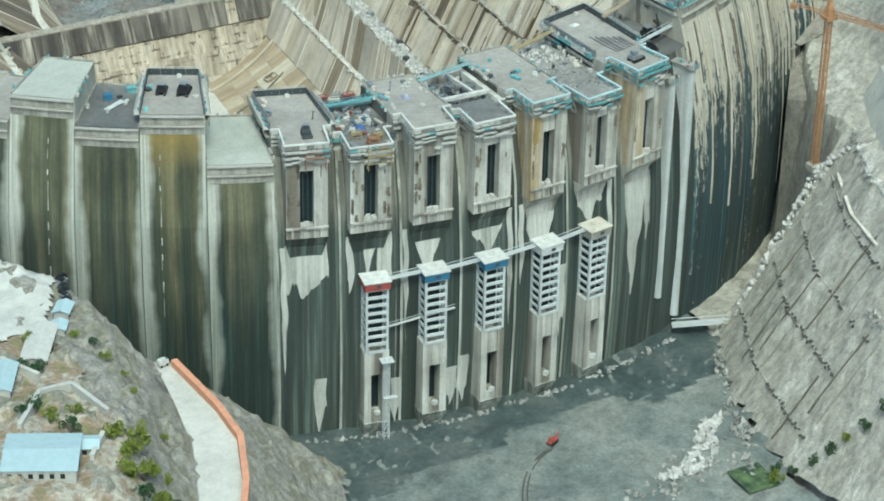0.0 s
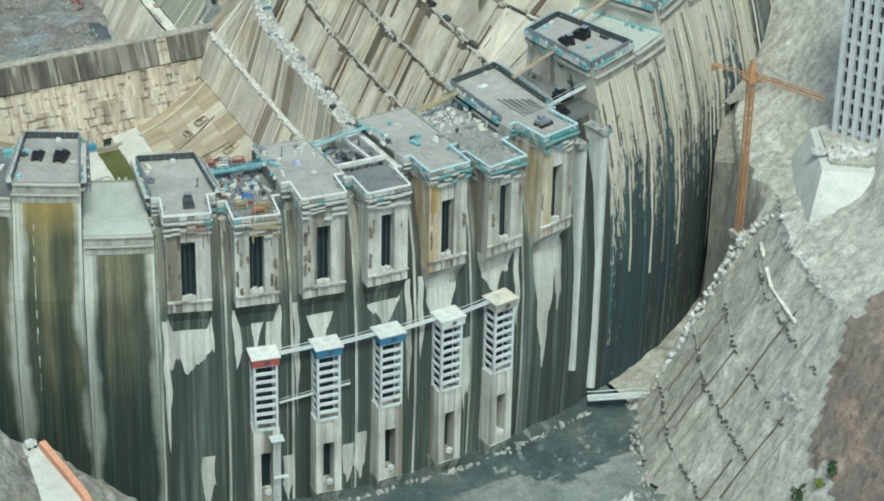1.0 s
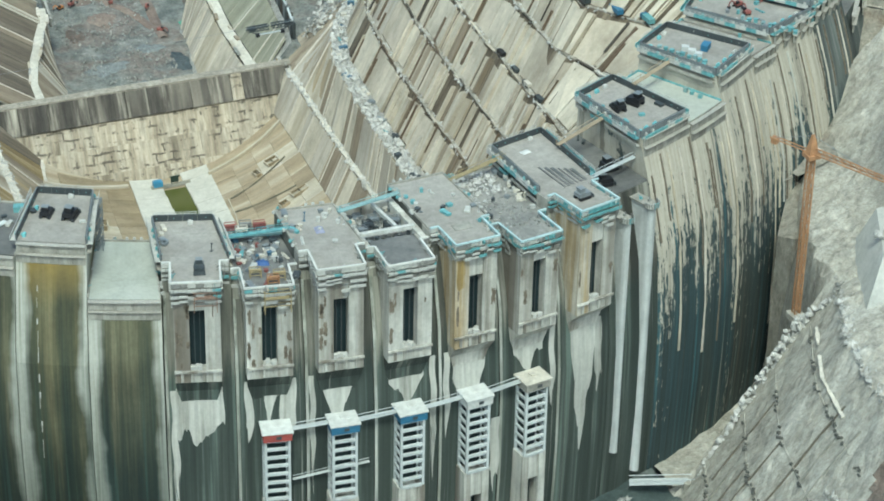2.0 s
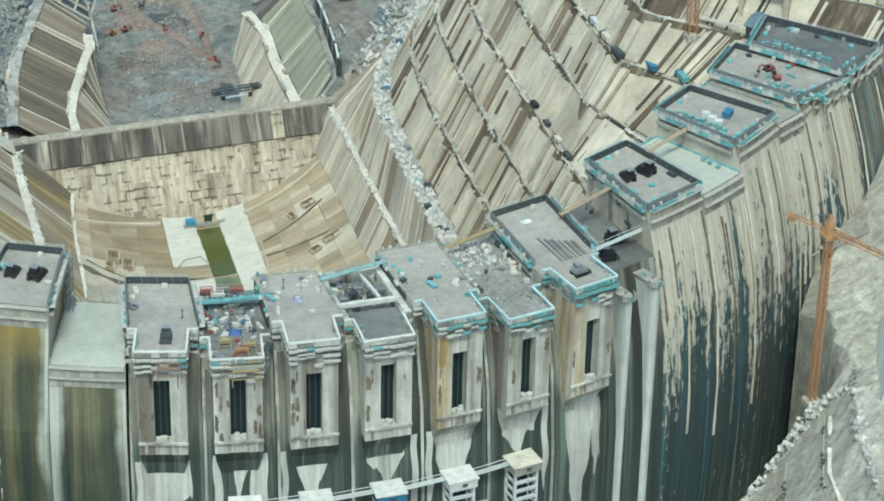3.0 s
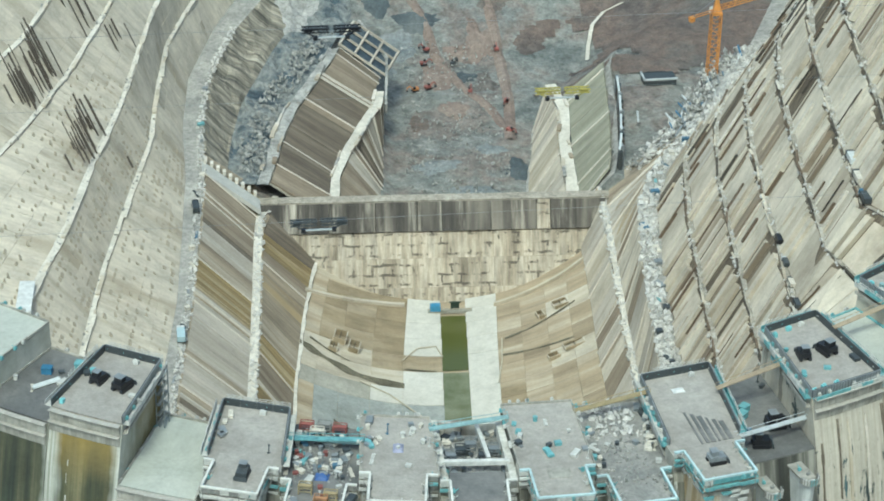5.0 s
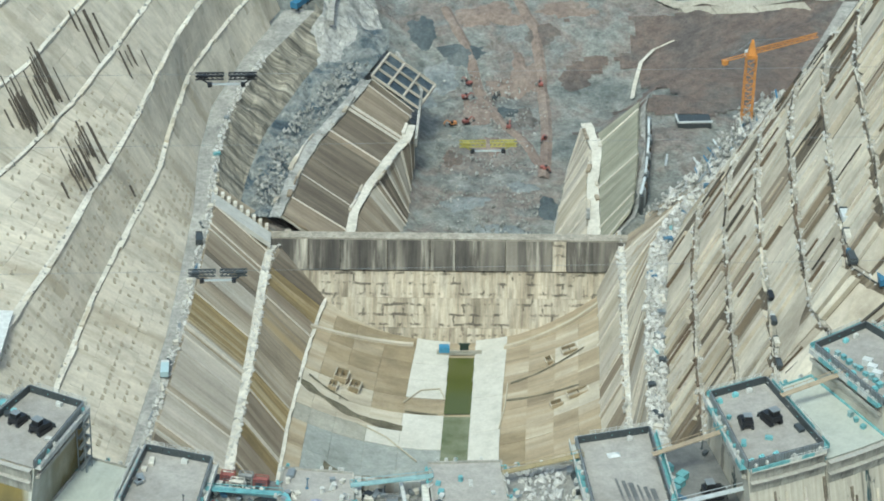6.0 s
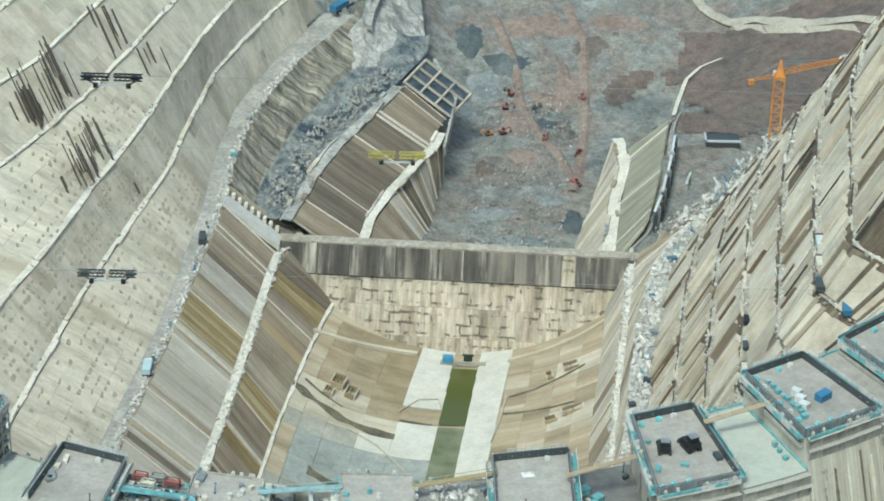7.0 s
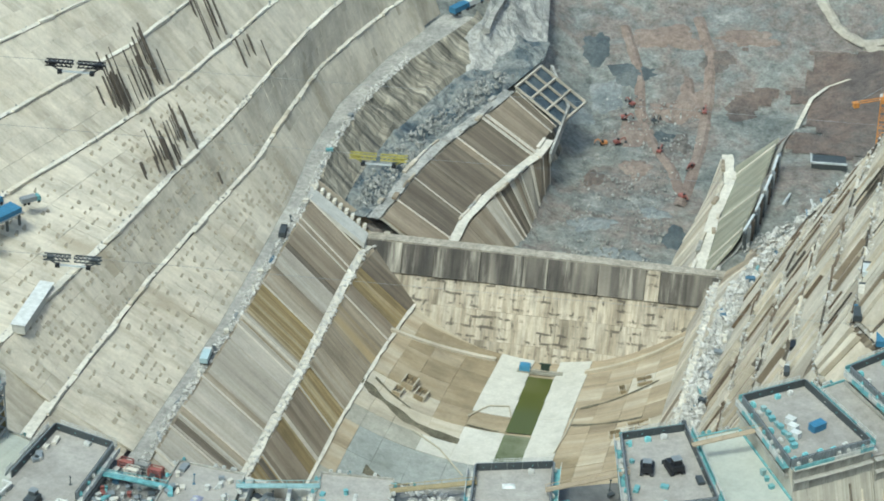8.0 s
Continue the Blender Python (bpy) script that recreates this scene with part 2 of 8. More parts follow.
def wing_face(name, dark, olive, tan, wet, ochre=None):
    """Left-wing face: algae between soft lime-streaked bands along the joints, wet and dark low down."""
    m, n, l, b = material(name, 0.8)
    sh, rnd = spread(n, l, 80.0)
    tc, sep = n.new("ShaderNodeTexCoord"), n.new("ShaderNodeSeparateXYZ")
    l.new(tc.outputs["Object"], sep.inputs[0])
    mid_ = noise_node(n, l, coords(n, l, (0.5, 0.05, 0.014)), 1.0, 5, 0.62, sh)
    broad = noise_node(n, l, coords(n, l, (0.17, 0.03, 0.02)), 1.0, 4, 0.55, sh)
    fine_ = noise_node(n, l, coords(n, l, (1.9, 0.1, 0.03)), 1.0, 4, 0.6, sh)
    cloud = noise_node(n, l, coords(n, l, (0.14, 0.05, 0.07)), 1.0, 5, 0.65, sh)
    c = ramp(n, l, mid_, [(0.33, dark), (0.5, olive), (0.66, tan)])
    c = mix(n, l, 0.8, c, ramp(n, l, cloud, [(0.3, 0.5), (0.5, 1.0), (0.7, 1.45)]), "MULTIPLY")
    if ochre:
        high = n.new("ShaderNodeMapRange")
        high.inputs["From Min"].default_value, high.inputs["From Max"].default_value = 0.0, 9.0
        l.new(calc(n, l, "MULTIPLY_ADD", broad, 14.0, calc(n, l, "SUBTRACT", sep.outputs["Z"], 7.0)), high.inputs["Value"])
        c = mix(n, l, calc(n, l, "MULTIPLY", high.outputs[0], 0.8), c, ochre)
    low = n.new("ShaderNodeMapRange")
    low.inputs["From Min"].default_value, low.inputs["From Max"].default_value = -4.0, -34.0
    l.new(calc(n, l, "MULTIPLY_ADD", calc(n, l, "SUBTRACT", mid_, 0.5), 70.0, sep.outputs["Z"]), low.inputs["Value"])
    wetc = mix(n, l, 0.8, wet, ramp(n, l, fine_, [(0.35, 0.55), (0.55, 1.0), (0.7, 2.4)]), "MULTIPLY")
    c = mix(n, l, calc(n, l, "MULTIPLY", low.outputs[0], 0.9), c, wetc)
    # lime bands beside both joints, their inner edges wandering
    sway = calc(n, l, "MULTIPLY", calc(n, l, "SUBTRACT", noise_node(n, l, coords(n, l, (0.05, 0.05, 0.05)), 1.0, 4, 0.6, sh), 0.5), 5.0)
    off = calc(n, l, "ABSOLUTE", calc(n, l, "SUBTRACT", sep.outputs["X"], 0.35), 0.0)
    edge = n.new("ShaderNodeMapRange")
    edge.inputs["From Min"].default_value, edge.inputs["From Max"].default_value = 4.0, 5.3
    l.new(calc(n, l, "ADD", off, sway), edge.inputs["Value"])
    lime = ramp(n, l, fine_, [(0.28, (0.2, 0.205, 0.17)), (0.46, (0.37, 0.375, 0.325)), (0.66, (0.5, 0.5, 0.45))])
    lime = mix(n, l, calc(n, l, "MULTIPLY", low.outputs[0], 0.7), lime, mix(n, l, 0.6, lime, (0.06, 0.1, 0.09)))
    c = mix(n, l, calc(n, l, "MULTIPLY", edge.outputs[0], 0.92), c, lime)
    s5 = noise_node(n, l, coords(n, l, (1, 1, 1)), 1.3, 6, 0.7)
    c = mix(n, l, 0.25, c, ramp(n, l, s5, [(0.3, 0.6), (0.7, 1.35)]), "MULTIPLY")
    l.new(c, b.inputs["Base Color"])
    bump(n, l, b, s5, 0.5, 0.2)
    return m


M_WING = wing_face("algae_olive_face", (0.034, 0.039, 0.025), (0.07, 0.073, 0.043), (0.138, 0.13, 0.08), (0.017, 0.033, 0.03))
M_WING_OCHRE = wing_face("ochre_olive_face", (0.034, 0.038, 0.022), (0.07, 0.071, 0.038), (0.138, 0.123, 0.068), (0.018, 0.033, 0.027), (0.26, 0.18, 0.045))
M_FACE = dam_face("wet_and_shade_dam_concrete", -12.0, 10.0, (0.045, 0.047, 0.039), (0.105, 0.103, 0.086), (0.28, 0.275, 0.235), (0.034, 0.05, 0.044), 0.36, 0.62)
M_FACE_PALE = dripping_face("dry_dam_concrete", 5.0, -33.0, 2.6, (0.45, 0.42, 0.35), (0.30, 0.275, 0.225), (0.008, 0.034, 0.042))
# end blocks H and I: wet tone, darkened too for the shade on their face
M_FACE_END = dam_face("wet_shaded_end_concrete", -4.0, 10.0, (0.058, 0.072, 0.07), (0.092, 0.106, 0.1), (0.16, 0.172, 0.16), (0.011, 0.035, 0.042), 0.36, 0.62)
M_SHAFT = streaked("pale_shaft_concrete", (0.5, 0.2, 0.015), (0.2, 0.21, 0.2), (0.43, 0.45, 0.44), (0.54, 0.56, 0.55), 0.32, 0.52, hard=0.4)
M_TOWER = streaked("pale_intake_concrete", (0.4, 0.4, 0.02), (0.22, 0.20, 0.16), (0.44, 0.43, 0.385), (0.56, 0.555, 0.51), 0.36, 0.5, tint=(0.12, 0.10, 0.075), hard=0.5, blotch=0.5, tint_at=0.5)
M_DECK = rocky("fresh_deck_concrete", [(0.20, 0.188, 0.168), (0.285, 0.268, 0.24), (0.35, 0.33, 0.295)], 0.09, 0.8, 0.06, grain=0.5)
M_GREYDECK = rocky("grey_unfinished_deck", [(0.14, 0.14, 0.133), (0.225, 0.22, 0.203), (0.32, 0.308, 0.278)], 0.2, 0.75, 0.1, grain=0.8)
M_WETSHADEDECK = rocky("damp_and_shaded_deck", [(0.07, 0.072, 0.07), (0.12, 0.12, 0.115), (0.2, 0.195, 0.18)], 0.12, 0.6, 0.06, grain=0.5)
M_GREENDECK = rocky("pale_green_deck", [(0.30, 0.32, 0.275), (0.37, 0.385, 0.34), (0.43, 0.44, 0.39)], 0.06, 0.75, 0.05, grain=0.3)
M_FORM = streaked("weathered_formwork_steel", (0.35, 0.35, 0.1), (0.17, 0.165, 0.145), (0.285, 0.275, 0.24), (0.4, 0.385, 0.34), 0.36, 0.58, hard=0.35)
M_SLOPE = streaked("slope_shotcrete", (0.05, 0.25, 0.05), (0.24, 0.215, 0.165), (0.435, 0.385, 0.30), (0.55, 0.50, 0.41), 0.32, 0.5, piece=0.2, hard=0.3)
M_POOL = streaked("stained_basin_lining", (0.018, 0.3, 0.018), (0.18, 0.148, 0.105), (0.33, 0.275, 0.2), (0.47, 0.42, 0.34), 0.38, 0.62, tint=(0.36, 0.27, 0.14), piece=0.3, hard=0.4)
M_BERM = rocky("dusty_berm_concrete", [(0.41, 0.38, 0.32), (0.53, 0.50, 0.43), (0.61, 0.58, 0.51)], 0.1, 0.9, 0.1, grain=0.6)
M_HAUL = rocky("grey_haul_road_dirt", [(0.2, 0.2, 0.185), (0.29, 0.28, 0.255), (0.4, 0.385, 0.345)], 0.14, 0.95, 0.2)
M_BED = rocky("river_bed_rubble", [(0.085, 0.1, 0.1), (0.165, 0.178, 0.17), (0.235, 0.24, 0.22), (0.215, 0.185, 0.165), (0.19, 0.2, 0.19), (0.34, 0.335, 0.31)], 0.05, 0.95, 2.2, grain=1.2)
M_ROCK = rocky("grey_rock", [(0.115, 0.105, 0.088), (0.24, 0.228, 0.195), (0.31, 0.29, 0.245), (0.2, 0.165, 0.125), (0.37, 0.35, 0.31)], 0.08, 0.95, 1.5, stretch=(1, 1, 0.45))
M_RUBBLE = rocky("broken_rubble", [(0.16, 0.16, 0.16), (0.3, 0.3, 0.28), (0.5, 0.49, 0.46)], 0.5, 0.95, 0.3)

# ---- valley: stations along y, one line a level ----
LEFT_Y = [40, 110, 140, 166, 190, 212, 235, 260, 285]
LEFT_LINES = {
    -72.0: [-24, -21, -19, -16.2, -12.5, -4.5, 0.0, 6.0, 10],
    -66.0: [-29, -25, -23, -21, -18, -8.5, -5.0, 5.0, 9],
    -62.0: [-33, -28.2, -26.5, -25.3, -24.3, -15.5, -12.0, -2.0, 4],
    -51.0: [-46, -42.0, -39.2, -37.6, -36.2, -36.4, -34.6, -28.2, -18],
    -50.9: [-50, -44.4, -41.3, -40.2, -39.4, -40.0, -38.6, -32.6, -24],
    -42.8: [-66, -58.5, -55.3, -51.0, -46.8, -45.6, -43.6, -37.0, -29],
    -34.0: [-82, -69.0, -61.8, -57.5, -52.5, -49.5, -46.2, -40.5, -34],
    -26.5: [-115, -93.0, -82.0, -71.0, -63.0, -57.5, -52.4, -46.0, -40],
    -18.0: [-140, -112, -93.0, -82.0, -71.5, -65.8, -59.5, -52.5, -46],
    -9.5: [-165, -131, -108, -93.0, -81.0, -74.0, -67.0, -59.0, -52],
    -1.0: [-190, -150, -124, -105, -91.0, -83.0, -75.0, -66.0, -59],
    8.0: [-215, -170, -141, -119, -103, -94.0, -85.0, -75.0, -67],
}
RIGHT_Y = [40, 100, 125, 148, 172, 184, 195, 205, 214, 227, 246, 270, 290]
RIGHT_LANE = [47, 50.2, 51.6, 53.2, 56.0, 60.0, 66.0, 73.0, 79.5, 85.5, 94.0, 104.0, 112.0]


def left_x(z, y):
    return float(np.interp(y, LEFT_Y, LEFT_LINES[z]))


def lane_r(y):
    return float(np.interp(y, RIGHT_Y, RIGHT_LANE))


def rumple(p, s, a):
    """Uneven ground: moves a point by noise of size s and height a."""
    p = Vector(p)
    return p + Vector((0, 0, 1)) * noise.fractal(p / s, 0.9, 2.1, 4) * a


def bank(name, low, high, y0, y1, mat, label, step=2.5, cuts=8, rough=0.12):
    """A sloping lining between two lines x, z along y."""
    ys = np.arange(y0, y1 + 0.01, step)
    rows = []
    for y in ys:
        (xa, za), (xb, zb) = low(y), high(y)
        rows.append([rumple((xa + (xb - xa) * k / cuts, y, za + (zb - za) * k / cuts), 6.0, rough if 0 < k < cuts else 0.0) + Vector((0.35 * noise.noise((y / 2.6, za, k * 3.0)) if name == "berm" else 0.0, 0, 0)) for k in range(cuts + 1)])
    return tagged(part(name, Geo().sheet(rows), mat), label, "slope lining", "", "structure")


def upper_berm(y):
    """Line of the berm between the gully and the channel side."""
    return float(np.interp(y, [196, 207, 219, 232, 246, 252, 280], [-23.6, -21.4, -19.3, -15.8, -10.3, -8.1, 1.5]))


def lower_berm(y):
    return float(np.interp(y, [199, 206.6, 215, 225, 236, 248, 264], [-9.6, -7.9, -7.4, -4.8, -0.9, 3.8, 7.0]))


def channel_toe(y):
    return float(np.interp(y, [199, 226, 249, 266, 290], [3.6, 4.3, 5.6, 6.6, 8.5]))


zs = [z for z in sorted(LEFT_LINES) if z != -66.0]
M_SPOIL = rocky("pale_spoil", [(0.17, 0.175, 0.17), (0.3, 0.295, 0.27), (0.44, 0.43, 0.4), (0.24, 0.24, 0.23)], 0.12, 0.95, 1.0)
M_GULLY = rocky("blue_grey_gully_rock", [(0.025, 0.045, 0.07), (0.09, 0.115, 0.13), (0.26, 0.27, 0.255), (0.05, 0.08, 0.105), (0.36, 0.36, 0.33)], 0.09, 0.9, 1.6)
M_GWALL = streaked("streaked_rock_wall", (0.06, 0.55, 0.03), (0.045, 0.046, 0.043), (0.25, 0.225, 0.175), (0.42, 0.385, 0.31), 0.44, 0.58, hard=0.9)
for k, (za, zb) in enumerate(zip(zs, zs[1:])):
    if zb == -50.9:
        bank("road", lambda y: (left_x(-51.0, y), -51.0), lambda y: (left_x(-50.9, y) - 1.2, -50.95), 40, 285, M_HAUL, "dusty haul road littered with rubble on the slope", cuts=3)
        continue
    w = 2.1 if za >= -50.95 else 1.6
    mat = M_SLOPE if za >= -50.95 else M_POOL
    end = 285 if mat is M_SLOPE else 200
    bank("slope", lambda y: (left_x(za, y) - w, za), lambda y: (left_x(zb, y), zb), 40, end, mat, "weathered concrete lining on a cut hillside" if mat is M_SLOPE else "brown stained concrete lining of the basin side")
    if za == -62.0:
        gully_top = lambda y: (upper_berm(y) - 0.4 + 0.62 * (left_x(-51.0, y) - upper_berm(y)), -57.0)
        bank("gully", lambda y: (upper_berm(y) - 1.6, -57.6), gully_top, 197, 290, M_GULLY, "dark blue grey rock and rubble in a gully", cuts=14, step=1.2, rough=2.0)
        bank("rock_wall", gully_top, lambda y: (left_x(-51.0, y), -51.0), 197, 290, M_GWALL, "tan rock wall with dark run-off streaks above a gully", cuts=10, step=1.2, rough=1.3)
        bank("berm", lambda y: (upper_berm(y) + 0.7, -57.3), lambda y: (upper_berm(y) - 1.9, -57.2), 197, 262, M_SPOIL, "pale uneven berm beside the gully", cuts=3, rough=0.5)
        bank("berm", lambda y: (lower_berm(y) + 1.0, -65.8), lambda y: (lower_berm(y) - 1.1 - 0.12 * max(0.0, y - 236), -65.5), 198, 256, M_BERM, "pale berm between the strips of the channel side", cuts=2)
        bank("slope", lambda y: (channel_toe(y) + 0.6, -79.0), lambda y: (upper_berm(y) + 0.5, -57.6), 198, 272, M_GWALL, "brown stained concrete lining of the channel side")
    if za != -50.9:
        bank("berm", lambda y: (left_x(za, y), za + 0.3), lambda y: (left_x(za, y) - w - 0.3, za + 0.3), 40, end, M_BERM, "narrow pale berm between two slopes", cuts=1)


# brown rock, darkened so its bare top band reads as shadow below the berms
M_RSUB = streaked("brown_rock_and_berm_shade", (0.08, 0.6, 0.08), (0.045, 0.037, 0.027), (0.12, 0.094, 0.064), (0.24, 0.2, 0.145), 0.36, 0.62)
M_RBERM = rocky("dusty_bench_dirt", [(0.16, 0.145, 0.115), (0.33, 0.305, 0.255), (0.55, 0.53, 0.47)], 0.35, 0.95, 0.3)
# right-hand edge of the basin floor
def floor_right(y):
    return float(np.interp(y, [40, 143, 181, 285], [41.0, 42.0, 44.0, 46.0]))


# right side of the basin and the steep benches above
def right_foot(y):
    return floor_right(y), -70.5

def right_strip(y):
    return float(np.interp(y, [40, 120, 143, 181, 285], [43.0, 45.2, 46.1, 48.0, 52.0])), -61.4

bank("slope", right_foot, right_strip, 40, 200, M_POOL, "brown stained concrete lining of the basin side")
bank("berm", lambda y: (right_strip(y)[0], -61.1), lambda y: (right_strip(y)[0] + 1.2, -61.1), 40, 200, M_BERM, "narrow pale berm between two slopes", cuts=1)
bank("slope", lambda y: (right_strip(y)[0] + 1.2, -61.4), lambda y: (lane_r(y) - 3.2, -49.2), 40, 204, M_POOL, "brown stained concrete lining of the basin side")
def right_toe(y):
    return float(np.interp(y, [199, 228, 254, 275], [35.5, 37.4, 41.7, 45.5]))

def wide_berm(y):
    return float(np.interp(y, [199, 208, 230, 246, 258], [44.0, 44.4, 45.4, 47.2, 45.6]))

def low_right(y):
    return float(np.interp(y, [198, 206, 225, 250, 262], [50.5, 52.5, 55.0, 57.0, 60.0]))

bank("channel_side", lambda y: (right_toe(y) - 1.0, -79.0), lambda y: (low_right(y) + 1.5, -57.2), 199, 258, M_SPOIL, "grey olive concrete lining of the channel side")
bank("rubble_slope", lambda y: (max(low_right(y) + 0.5, lane_r(y) - 13.5), -56.5), lambda y: (lane_r(y) - 3.0, -49.3), 199, 246, M_SPOIL, "grey and pale rubble slope below the haul road", cuts=14, step=1.4, rough=1.8)
bank("road", lambda y: (lane_r(y) - 3.2, -49.2), lambda y: (lane_r(y) + 1.2, -49.1), 40, 290, M_HAUL, "dusty haul road littered with rubble on the slope", cuts=3)
R_Z = [-49.2, -40.5, -31.5, -22.5, -13.5, -4.5, 4.5, 14.0, 24.0]
def right_x(z, y):
    return lane_r(y) + max(0.0, 92.0 - y) * 0.9 * min(1.2, max(0.0, (z + 22.0) / 22.0)) + 0.60 * (z + 49.2) + 0.012 * max(0.0, y - 150) * (z + 49.2) / 10
for za, zb in zip(R_Z, R_Z[1:]):
    bank("slope", lambda y: (right_x(za, y) + 0.9, za), lambda y: (right_x(zb, y), zb), 62, 285, M_RSUB, "weathered concrete lining on a steep cut hillside")
    bank("abutment_slope", lambda y: (right_x(za, y) + 0.9, za), lambda y: (right_x(zb, y), zb), 28, 62, M_ROCK, "grey rock slope behind the dam abutment", rough=0.6)
    bank("berm", lambda y: (right_x(zb, y), zb + 0.25), lambda y: (right_x(zb, y) + 1.1, zb + 0.25), 30, 285, M_RBERM, "narrow dusty berm between two slopes", cuts=1)

# ground: one sheet, with the river bed before and behind the dam and rising hills
def right_bank_z(x, y):
    foot = np.interp(y, [-420, -90, -42, -22, -4, 40], [30, 34, 41, 45, 53.5, 57])
    d = x - foot
    if d <= 0:
        return None
    z = -56.0 + min(d * 1.36, 39.5) + (0.35 * max(0.0, d - 29.2) if d < 43 else 4.8 + 0.95 * (d - 43)) * (1 if d > 29.2 else 0)
    edge = np.interp(x, [50, 81, 85, 90, 100, 130], [-2.5, -1.0, 14.0, 24.0, 38, 62])
    if y > edge:
        z = max(-60.0, z - 4.5 * (y - edge))
    return z


def left_bank_z(x, y):
    foot = np.interp(y, [-420, -60, -30, -12, 0, 40], [-60, -46, -40, -33, -45, -70])
    road_r = np.interp(y, [-420, -60, -50, -38, -28, -12, 40], [-160, -74, -68.8, -64.4, -64.0, -65.2, -68])
    road_l = np.interp(y, [-420, -60, -50, -36, -22, -9, 40], [-170, -82, -77, -72, -69.5, -67.8, -71])
    if x >= foot:
        return None
    if x > road_r:
        z = -25.0 - 31.0 * (x - road_r) / (foot - road_r)
    elif x > road_l:
        z = -25.0
    else:
        d = road_l - x
        z = -25.0 + min(1.25 * d, 13.0 + 0.10 * d)
    edge = np.interp(x, [-110, -90, -83, -75, -68, -60, -40, -30], [30, 14, 5, -3, -9.0, -12, -10, -6])
    if y > edge:
        z = max(-60.0, z - 4.0 * (y - edge))
    return z


def far_z(x, y):
    bed = -78.0 + 1.2 * noise.noise((x / 14, y / 14, 0))
    left = np.interp(y, [195, 225, 250, 285, 330, 500], [4, 6, 8, 11, 0, -60])
    right = np.interp(y, [195, 228, 254, 275, 290, 330, 500], [36.5, 38.6, 43.0, 49, 57, 75, 110])
    steep = np.interp(y, [195, 262, 280, 300], [0.62, 0.6, 0.5, 0.45])
    d = max(left - x, x - right, 0.0)
    if x > right:
        rise = np.interp(y, [195, 258, 280, 300], [1.3, 1.25, 0.6, 0.42])
        z = bed + (min(d * rise, 20.0) if d < 50 else 20.0 + 0.5 * (d - 50))
    else:
        z = bed + (min(d * steep, 19.0) if d < 40 else 19.0 + 0.5 * (d - 40))
    return z + max(0.0, y - 292) * 0.28


def ground_z(x, y):
    if y > 197:
        return far_z(x, y)
    if y > 45:
        return -90.0
    bed = -56.3 + 0.5 * noise.noise((x / 9, y / 9, 3))
    a = right_bank_z(x, y)
    b = left_bank_z(x, y)
    return max(bed, a if a is not None else -99, b if b is not None else -99)


gx = sorted(set(np.round(np.r_[np.arange(-600, -116, 35), np.arange(-116, 130, 1.6), np.arange(130, 620, 35)], 2)))
gy = sorted(set(np.round(np.r_[np.arange(-600, -84, 30), np.arange(-84, 46, 1.6), np.arange(46, 197, 15), np.arange(197.5, 345, 1.8), np.arange(345, 1200, 45)], 2)))


def sheet_where(xs, ys, test, lift, size, amount):
    """A grid of the ground where a test holds, raised by lift."""
    g, idx = Geo(), {}
    for y in ys:
        for x in xs:
            idx[x, y] = len(g.v)
            sunk = 2.5 if lift == 0.0 and -90 < y < 46 and (right_bank_z(x, y) is not None or left_bank_z(x, y) is not None) else 0.0
            bit = amount * (0.15 if lift == 1.0 and left_bank_z(x, y) == -25.0 else 1.0)
            g.v.append(tuple(rumple((x, y, ground_z(x, y) + lift - sunk), size, bit)))
    for y, y2 in zip(ys, ys[1:]):
        for x, x2 in zip(xs, xs[1:]):
            if test((x + x2) / 2, (y + y2) / 2):
                g.f.append([idx[x, y], idx[x2, y], idx[x2, y2], idx[x, y2]])
    return g


ground = tagged(part("ground", sheet_where(gx, gy, lambda x, y: True, 0.0, 5.0, 0.5), M_BED, smooth=True), "grey and rust brown rubble of the drained river bed", "ground", "", "structure")
M_MUD = rocky("wet_river_mud", [(0.07, 0.085, 0.08), (0.13, 0.15, 0.14), (0.2, 0.215, 0.195), (0.155, 0.155, 0.14)], 0.05, 0.75, 0.4)
M_SHOT = rocky("grey_shotcrete", [(0.27, 0.26, 0.225), (0.37, 0.357, 0.31), (0.33, 0.312, 0.265), (0.42, 0.405, 0.355), (0.5, 0.48, 0.425)], 0.10, 0.92, 0.55, stretch=(1, 1, 0.5))
M_SCRUB = rocky("dry_rocky_hillside", [(0.12, 0.115, 0.10), (0.29, 0.28, 0.25), (0.37, 0.355, 0.315), (0.28, 0.265, 0.2), (0.43, 0.42, 0.385), (0.2, 0.195, 0.17)], 0.09, 0.95, 2.2)
bx = [x for x in gx if -118 < x < 132]
by = [y for y in gy if -86 < y < 47]
tagged(part("river_bed", sheet_where(bx, by, lambda x, y: right_bank_z(x, y) is None and left_bank_z(x, y) is None, 0.2, 5.0, 0.5), M_MUD, smooth=True), "wet grey mud and gravel of the drained river bed", "river bed", "", "structure")
fine = lambda a, b, s: [float(v) for v in np.arange(a, b, s)]
tagged(part("right_bank", sheet_where(fine(40, 131, 1.1), fine(-84, 46, 1.1), lambda x, y: right_bank_z(x, y) is not None, 0.3, 3.0, 0.55), M_SHOT), "grey shotcrete on a steep cut river bank", "bank", "", "structure")
tagged(part("left_bank", sheet_where(fine(-117, -30, 1.1), fine(-84, 34, 1.1), lambda x, y: left_bank_z(x, y) is not None, 1.0, 4.0, 2.0), M_SCRUB), "dry rocky hillside with scrub beside the dam", "bank", "", "structure")

